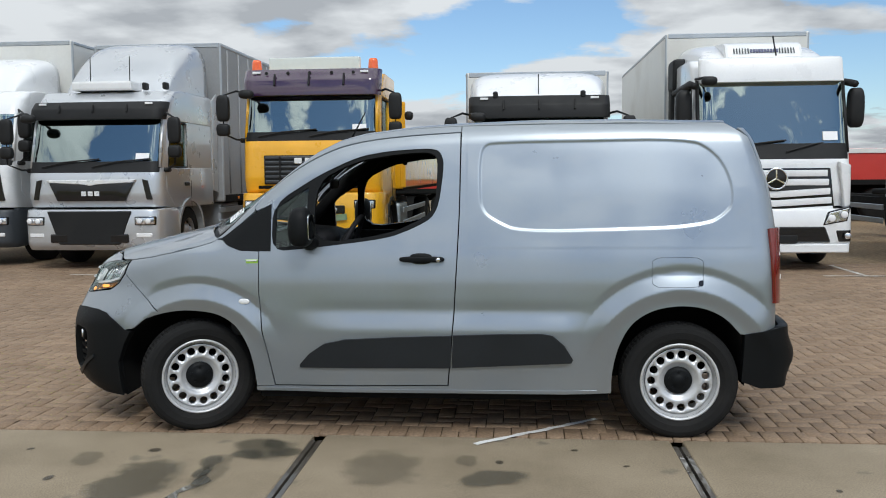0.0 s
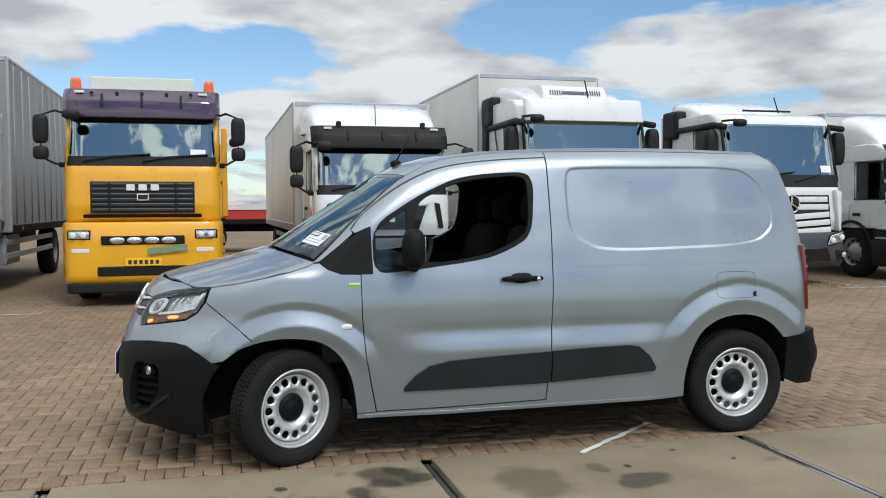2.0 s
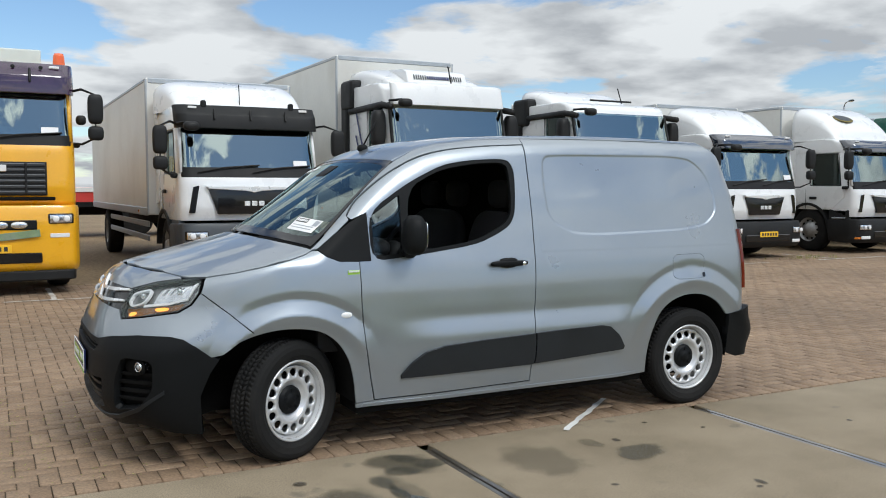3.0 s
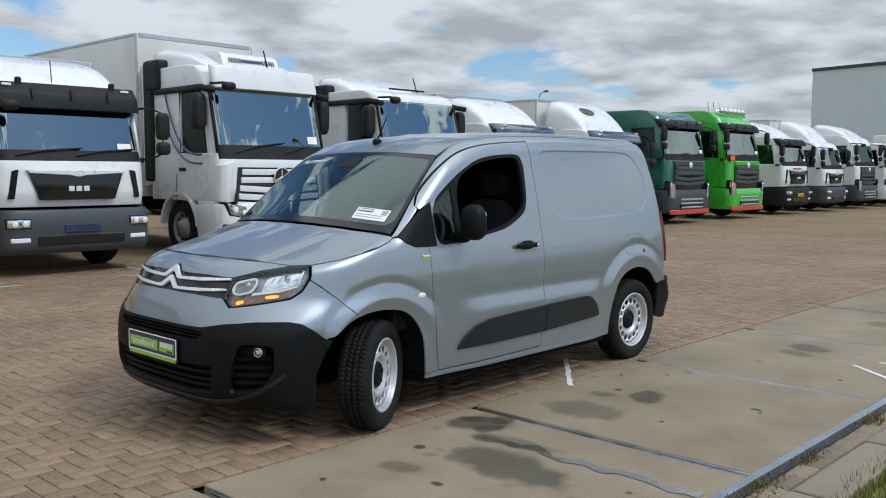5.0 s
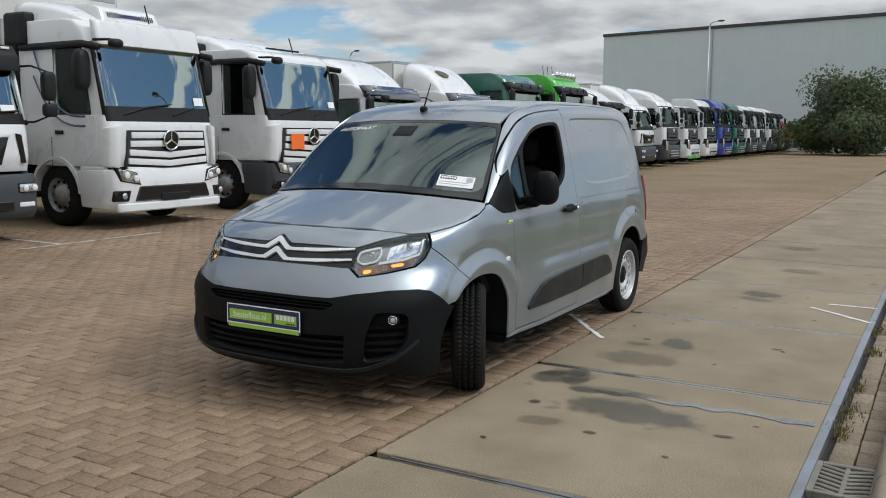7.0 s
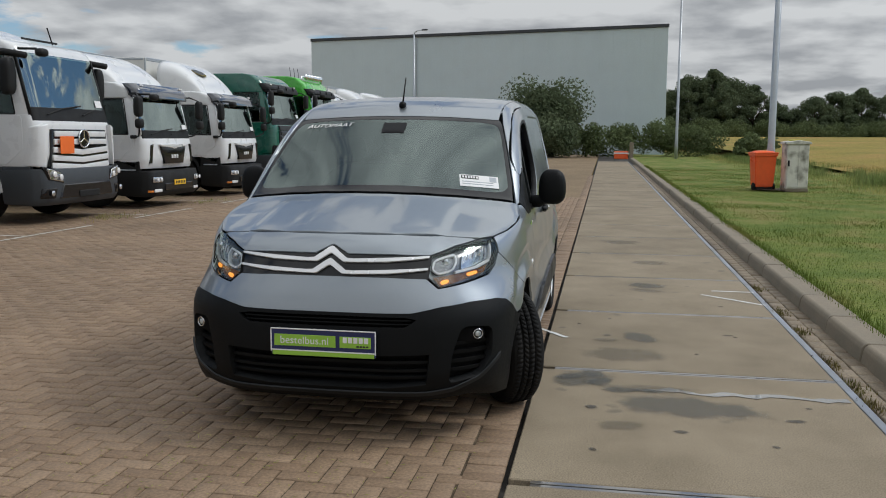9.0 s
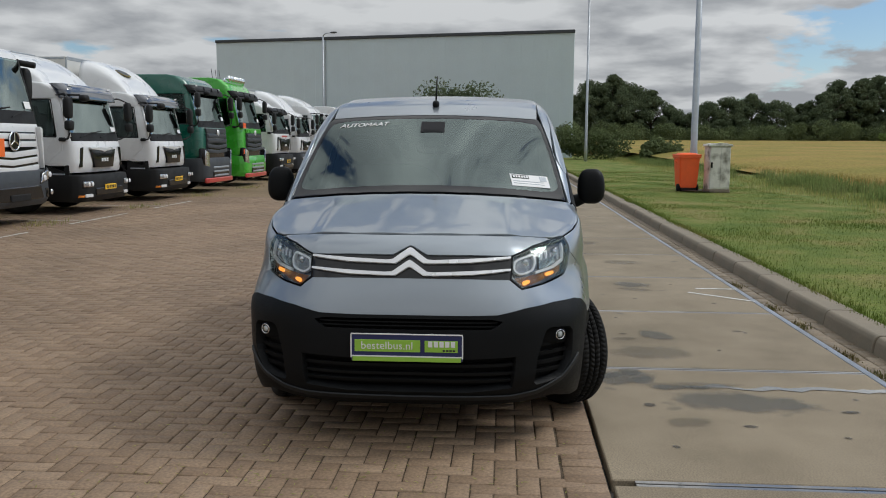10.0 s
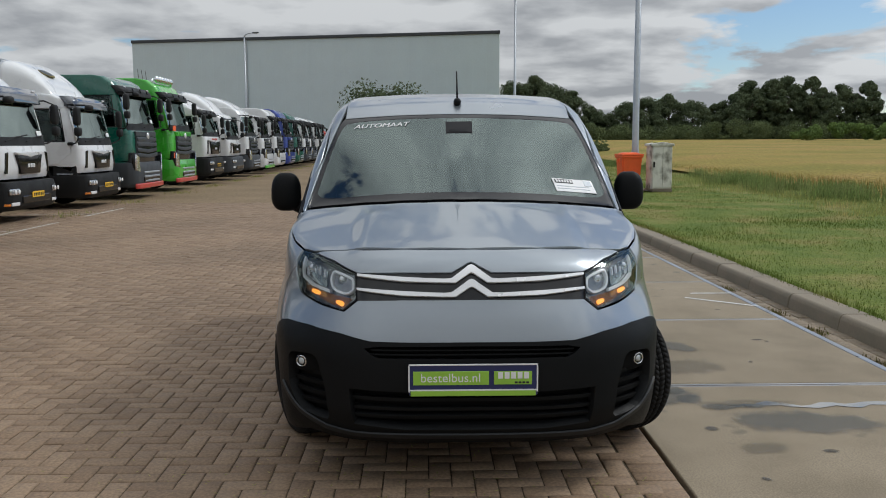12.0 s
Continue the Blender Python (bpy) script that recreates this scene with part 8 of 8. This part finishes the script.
    v = [(x, y, (0.06 if j == 0 else 0.18 if j == 1 else 0.32 if j == 2 else 0.46) + 0.0105 * min(max(math.hypot(x + 6, y - 6) - 25, 0), 130) + 0.03 * noise.noise((x * 0.9, y * 0.9, 0.5))) for j, y in enumerate(ys) for x in xs]
    f = [(j * 161 + i, (j + 1) * 161 + i, (j + 1) * 161 + i + 1, j * 161 + i + 1) for j in range(len(ys) - 1) for i in range(160)]
    tagged(mesh_object("crop_top", fast_mesh("crop_top", v, f), M["wheat"]), "level top of a ripening crop field", "crop", kind="stuff")
    # far strip of maize
    strip_bush("far_crop", "strip of tall green maize far across the field", 113, -44, 113, -150, 2.3, 1.5, 170, 0.16, M["maize"], 31, 300, base=1.55)
    # orange barrier and post at the road's end
    t = thing("road_barrier", pose(58.5, 3.4, 0), "white and orange road barrier block", "barrier")
    part("body", box(0.5, 1.0, 0.55, (0, 0, 0.28), 0.05, 2), M["bin_orange"], t)
    part("band", box(0.52, 1.02, 0.14, (0, 0, 0.42), 0.03, 1), M["paper"], t)
    p = thing("bollard", pose(57.5, 2.7, 0), "concrete bollard at the end of the road", "bollard")
    part("body", box(0.28, 0.28, 1.2, (0, 0, 0.6), 0.04, 2), M["kerb"], p)


build_hall()
street_lamp(19.5, -0.05, 10.0, 0.9, 0)
street_lamp(58.0, -0.4, 11.6, 1.3, 270)
street_lamp(75.0, 22.2, 10.9, 1.0, 60)
street_lamp(55.0, 46.9, 7.7, 1.0, 60)
wheelie_bin(19.1, 0.22)
cabinet(18.75, -0.56)
build_trees()
build_green()

# ---- marks and stains on the ground ----
def stain_mat(name, color, rough, strength):
    """A damp patch with a ragged, fading edge."""
    m, nt, b = nodes_of(name)
    N, L = nt.nodes.new, nt.links.new
    tc = N("ShaderNodeTexCoord")
    ln = N("ShaderNodeVectorMath"); ln.operation = "LENGTH"
    L(tc.outputs["Object"], ln.inputs[0])
    geo = N("ShaderNodeNewGeometry")
    n = N("ShaderNodeTexNoise"); n.inputs["Scale"].default_value, n.inputs["Detail"].default_value = 7, 6
    L(geo.outputs["Position"], n.inputs["Vector"])
    ad = N("ShaderNodeMath"); ad.operation = "MULTIPLY_ADD"
    L(n.outputs["Fac"], ad.inputs[0]); ad.inputs[1].default_value = 0.9; L(ln.outputs["Value"], ad.inputs[2])
    rg = N("ShaderNodeMapRange"); rg.interpolation_type = "SMOOTHSTEP"
    L(ad.outputs[0], rg.inputs[0])
    rg.inputs[1].default_value, rg.inputs[2].default_value, rg.inputs[3].default_value, rg.inputs[4].default_value = 0.98, 1.40, strength, 0.0
    L(rg.outputs[0], b.inputs["Alpha"])
    b.inputs["Base Color"].default_value = (*color, 1)
    b.inputs["Roughness"].default_value = rough
    return m


def patch(name, label, x, y, lx, ly, turn, mat, z=0.004):
    """A thin flat patch, its half sizes lx and ly."""
    n = 40
    v = [(0, 0, 0)] + [(1.02 * math.cos(2 * math.pi * k / n), 1.02 * math.sin(2 * math.pi * k / n), 0) for k in range(n)]
    f = [(0, 1 + k, 1 + (k + 1) % n) for k in range(n)]
    ob = tagged(mesh_object(name, fast_mesh(name, v, f), mat), label, "stain", kind="structure")
    ob.matrix_world = pose(x, y, z, 0, 0, turn) @ Matrix.Diagonal((lx, ly, 1, 1))
    return ob


def stripe(name, label, pts, width, mat, z=0.004, cat="marking", wobble=0.0, seed=1):
    """A flat painted or wet band along a line."""
    rng = random.Random(seed)
    P = []
    for a, b in zip(pts, pts[1:]):
        k = max(int((Vector(b) - Vector(a)).length / 0.06), 1)
        P += [Vector(a).lerp(Vector(b), i / k) for i in range(k)]
    P.append(Vector(pts[-1]))
    v = []
    for i, p in enumerate(P):
        d = (P[min(i + 1, len(P) - 1)] - P[max(i - 1, 0)]).normalized()
        nn = Vector((-d.y, d.x))
        w = width / 2 * (1 + rng.uniform(-wobble, wobble))
        v += [(*(p + nn * w), z), (*(p - nn * width / 2 * (1 + rng.uniform(-wobble, wobble))), z)]
    f = [(2 * i, 2 * i + 1, 2 * i + 3, 2 * i + 2) for i in range(len(P) - 1)]
    return tagged(mesh_object(name, fast_mesh(name, v, f), mat), label, cat, kind="structure")


def build_marks():
    damp = stain_mat("damp_concrete", (0.075, 0.072, 0.055), 0.35, 0.5)
    oil = stain_mat("oily_spot", (0.03, 0.027, 0.022), 0.45, 0.6)
    faint = stain_mat("faint_damp", (0.10, 0.09, 0.065), 0.5, 0.3)
    wet = plain("wet_film", (0.15, 0.142, 0.118), rough=0.16, var=0.15, scale=12, spec=0.6, coat=1.0, coat_ior=1.4)
    for x, y, lx, ly, r, mt in ((-1.90, 4.08, 0.24, 0.52, -8, damp), (-2.30, 4.46, 0.10, 0.16, 20, faint), (-1.40, 4.68, 0.20, 0.26, 40, damp), (-1.56, 4.30, 0.10, 0.34, 5, faint), (-0.12, 4.28, 0.20, 0.15, 20, damp), (-0.27, 4.55, 0.07, 0.12, 0, faint),
                             (2.35, 4.12, 0.20, 0.22, -30, damp), (2.05, 4.12, 0.12, 0.22, -20, faint), (-2.0, 4.62, 0.05, 0.05, 0, oil), (-0.1, 4.52, 0.035, 0.05, 0, oil), (0.08, 3.6, 0.03, 0.06, 0, oil), (-2.05, 3.52, 0.035, 0.07, 10, oil),
                             (-2.35, 4.15, 0.03, 0.05, 0, oil), (4.1, 4.0, 0.25, 0.3, 0, faint), (-0.7, 4.4, 0.25, 0.35, 0, faint), (-3.9, 4.1, 0.4, 0.45, 15, faint), (6.2, 4.3, 0.3, 0.3, 0, faint)):
        patch("stain", "dark damp stain on the concrete", x, y, lx, ly, r, mt)
    for x, y in ((0.02, 3.55), (0.55, 4.5), (1.5, 4.2), (-0.6, 3.9), (-2.5, 3.7), (2.4, 3.7), (-1.8, 3.4), (0.3, 4.75), (-2.7, 4.6), (1.3, 3.5)):
        patch("spot", "small black spot of old gum", x, y, 0.028, 0.02, x * 50, oil)
    stripe("wet_streak", "thin shining trickle of water across the slab", [(-1.61, 4.36), (-1.56, 4.16), (-1.63, 3.98), (-1.59, 3.84), (-1.61, 3.66), (-1.57, 3.50), (-1.62, 3.34), (-1.60, 3.13)], 0.06, wet, cat="water", wobble=0.75, seed=4)
    for x, y, lx, ly, r in ((-1.36, 4.76, 0.07, 0.13, 30), (-1.47, 4.58, 0.09, 0.12, 55), (-1.62, 4.45, 0.07, 0.14, 10), (-1.26, 4.62, 0.12, 0.09, 0), (-1.60, 4.30, 0.05, 0.12, -10)):
        patch("stain", "dark damp stain on the concrete", x, y, lx, ly, r, damp, z=0.0045)
    soil = stain_mat("bare_soil", (0.06, 0.045, 0.03), 0.9, 0.85)
    patch("bare_soil", "trodden bare soil round the bin", 18.95, -0.15, 0.8, 0.9, 0, soil, z=0.128)
    lp = M["line_paint"]
    stripe("white_line", "short worn white line painted beside the van", [(-0.245, 4.83), (0.0, 5.02), (0.20, 5.17), (0.471, 5.385)], 0.04, lp, z=0.005, wobble=0.35)
    stripe("white_line", "thin white line painted on the concrete", [(1.92, 3.61), (1.45, 3.08)], 0.04, lp, wobble=0.2)
    stripe("white_line", "thin white line painted on the concrete", [(2.16, 3.49), (2.155, 3.08)], 0.04, lp, wobble=0.2)
    for k in range(-3, 4):
        x = ROW_X + ROW_STEP * (k + 0.5)
        stripe("bay_line", "worn white parking bay line", [(x - 1.6, 13.12), (x + 0.75, 13.10)], 0.07, M["faded_paint"], z=0.006, wobble=0.3, seed=k + 9)
        stripe("bay_line", "worn white parking bay line", [(x - 1.0, 13.10), (x - 1.0, 14.6)], 0.07, M["faded_paint"], z=0.0065, wobble=0.3, seed=k + 29)
    # drain grate in the gutter
    d = thing("drain_grate", pose(-2.36, 2.905, 0.0), "cast iron drain grate with slanted slots", "drain")
    iron = plain("cast_iron", (0.20, 0.185, 0.155), rough=0.6, metal=0.3, var=0.25, scale=12, bump=0.4)
    part("pit", box(0.40, 0.26, 0.02, (0, 0, -0.055), 0.0), M["soft_black"], d)
    for q in (-1, 1):
        part("rim", box(0.42, 0.03, 0.05, (0, q * 0.128, -0.022), 0.004, 1), iron, d)
        part("rim", box(0.03, 0.226, 0.05, (q * 0.195, 0, -0.022), 0.004, 1), iron, d)
    part("middle_bar", box(0.36, 0.022, 0.04, (0, 0, -0.022), 0.004, 1), iron, d)
    for k in range(7):
        for q in (-1, 1):
            part("grate_bar", box(0.022, 0.125, 0.04, (-0.155 + 0.052 * k, q * 0.058, -0.023), 0.004, 1, (0, 0, -q * 24)), iron, d)


build_marks()

# ---- paving pieces ----
def herringbone(x0, x1, y0, y1, L=0.21, gap=0.007):
    """Middles and turns of bricks in right-angled herringbone bond."""
    w = L / 2
    out = []
    n = int(max(x1 - x0, y1 - y0) / w) + 8
    for i in range(-n, n):
        for j in range(-n // 2, n // 2):
            # steps of the staircase: one brick along x, one along y
            bx = x0 + (i + 2 * j * 2) * w * 1.0
            by = y0 + i * w
            cx, cy = bx + w, by + w / 2
            if x0 <= cx <= x1 and y0 <= cy <= y1:
                out.append((cx, cy, 0))
            cx, cy = bx + 2.5 * w, by
            if x0 <= cx <= x1 and y0 <= cy <= y1:
                out.append((cx, cy, 1))
    return out


def brick_verts(L, w, h, c):
    """A chamfered brick top: outer skirt, chamfer, crown."""
    a, b = L / 2, w / 2
    ring = lambda p, q, z: [(-p, -q, z), (p, -q, z), (p, q, z), (-p, q, z)]
    v = ring(a, b, -h) + ring(a, b, -c) + ring(a - c, b - c, 0)
    f = []
    for k in range(2):
        for i in range(4):
            f.append((4 * k + i, 4 * k + (i + 1) % 4, 4 * k + 4 + (i + 1) % 4, 4 * k + 4 + i))
    f.append((8, 9, 10, 11))
    return np.array(v), np.array(f)


def build_paving():
    L, gap = 0.2035, 0.0065
    v, f = brick_verts(L - gap, L / 2 - gap, 0.02, 0.0035)
    vt = v[:, [1, 0, 2]] * np.array([1, 1, 1])
    ft = f[:, ::-1]
    pave = tagged(new("paving", None), "brown brick paving in herringbone bond", "paving", kind="structure")
    rng = np.random.default_rng(4)
    mesh_a = fast_mesh("brick", v, f)
    mesh_b = fast_mesh("brick", vt, ft)
    for me in (mesh_a, mesh_b):
        me.materials.append(M["brick_piece"])
    near, far = [], []
    for cx, cy, t in herringbone(-12, 16, PAVE_EDGE + 0.14, 15.0, L):
        d = (cx + 4.4) ** 2 + (cy - 5.9) ** 2
        (near if d < 1.02 ** 2 * 2.0 else far).append((cx, cy, t, d))
    near.sort(key=lambda r: r[3])
    far += near[296:]
    for cx, cy, t, _ in near[:296]:
        ob = new("brick", mesh_b if t else mesh_a)
        ob.parent = pave
        ob.matrix_local = pose(cx, cy, rng.normal(0, 0.0012), rng.normal(0, 0.15), rng.normal(0, 0.15), rng.normal(0, 0.4))
    V, F, n = [], [], 0
    for cx, cy, t, _ in far:
        vv = (vt if t else v) + np.array([cx, cy, rng.normal(0, 0.0014)])
        vv[:, 2] += (vv[:, 0] - cx) * rng.normal(0, 0.003) + (vv[:, 1] - cy) * rng.normal(0, 0.003)
        V.append(vv); F.append((ft if t else f) + n); n += len(vv)
    # soldier course along the slab edge
    x = -12.0
    ve, fe = brick_verts(L / 2 - gap, L - gap, 0.02, 0.0025)
    while x < 30:
        V.append(ve * np.array([1, 0.93, 1]) + np.array([x, PAVE_EDGE + 0.038, rng.normal(0, 0.0014)])); F.append(fe + n); n += len(ve)
        x += L / 2
    ob = mesh_object("brick_field", fast_mesh("brick_field", np.concatenate(V), np.concatenate(F)), M["brick_stuff"], pave)
    tagged(ob, "weathered paving bricks laid in herringbone", kind="stuff")
    far_pave = sheet("far_paving", 16.0, 84, PAVE_EDGE + 0.02, 90, -0.004, M["far_paving"], "brown brick paving of the lorry park", "paving")
    sheet("far_paving", -60, 16.0, 15.0, 90, -0.004, M["far_paving"], "brown brick paving under the parked lorries", "paving")
    sheet("far_paving", -60, -12.0, PAVE_EDGE + 0.02, 15.0, -0.004, M["far_paving"], "brown brick paving of the lorry park", "paving")


def build_slabs():
    road = tagged(new("slab_road", None), "strip of worn concrete slabs with steel edging", "road", kind="structure")
    for k in range(-8, 26):
        x0 = JOINT_0 + JOINT_STEP * k + 0.035
        x1 = JOINT_0 + JOINT_STEP * (k + 1) - 0.035
        b = box(x1 - x0, SLAB_IN - SLAB_OUT, 0.10, ((x0 + x1) / 2, (SLAB_IN + SLAB_OUT) / 2, -0.05), 0.006, 1)
        part("concrete_slab", b, M["concrete"], road)
        for xe in (x0 - 0.014, x1 + 0.014):
            part("steel_edge", box(0.028, SLAB_IN - SLAB_OUT - 0.1, 0.05, (xe, (SLAB_IN + SLAB_OUT) / 2 - 0.05, -0.0275), 0.002, 1), M["joint_bar"], road)
        part("steel_edge", box(JOINT_STEP - 0.004, 0.05, 0.06, (JOINT_0 + JOINT_STEP * (k + 0.5), SLAB_OUT - 0.027, -0.029), 0.003, 1), M["steel_edge"], road)
    # gutter of flat bricks, and the kerb stones behind it
    gutter = tagged(new("gutter", None), "dirty brick gutter along the kerb", "gutter", kind="structure")
    v, f = brick_verts(0.20, 0.112, 0.05, 0.006)
    me = fast_mesh("brick", v, f)
    me.materials.append(M["gutter_brick"])
    rng = np.random.default_rng(9)
    V, F, n = [], [], 0
    i = 0
    x = -17.0
    while x < 45:
        for r in range(2):
            xx, yy = x + (0.1 if r else 0), KERB_FACE + 0.06 + 0.12 * r
            if -4.0 < x < 4.0:
                ob = new("brick", me)
                ob.parent = gutter
                ob.matrix_local = pose(xx, yy, -0.022 + rng.normal(0, 0.002), rng.normal(0, 1), rng.normal(0, 1), rng.normal(0, 1.2))
            else:
                V.append(v + np.array([xx, yy, -0.022 + rng.normal(0, 0.002)])); F.append(f + n); n += len(v)
        x += 0.206
    ob = mesh_object("gutter_bricks", fast_mesh("gutter_bricks", np.concatenate(V), np.concatenate(F)), M["gutter_brick"], gutter)
    tagged(ob, kind="stuff")
    kerb = tagged(new("kerb", None), "weathered grey concrete kerb stones", "kerb", kind="structure")
    prof = [(KERB_BACK, -0.12), (KERB_FACE + 0.03, -0.12), (KERB_FACE, 0.07), (KERB_FACE - 0.015, 0.098), (KERB_FACE - 0.035, 0.11), (KERB_BACK, 0.11)]
    stone = prism(prof, "x", -0.492, 0.492, 0.006, 1)
    first = part("kerb_stone", stone, M["kerb"], kerb)
    first.matrix_local = pose(-17.0, 0, 0)
    for k in range(1, 75):
        o = new("kerb_stone", first.data)
        o.parent = kerb
        o.matrix_local = pose(-17.0 + k, rng.normal(0, 0.004), rng.normal(0, 0.003), 0, rng.normal(0, 0.15), 0)


build_paving()
build_slabs()
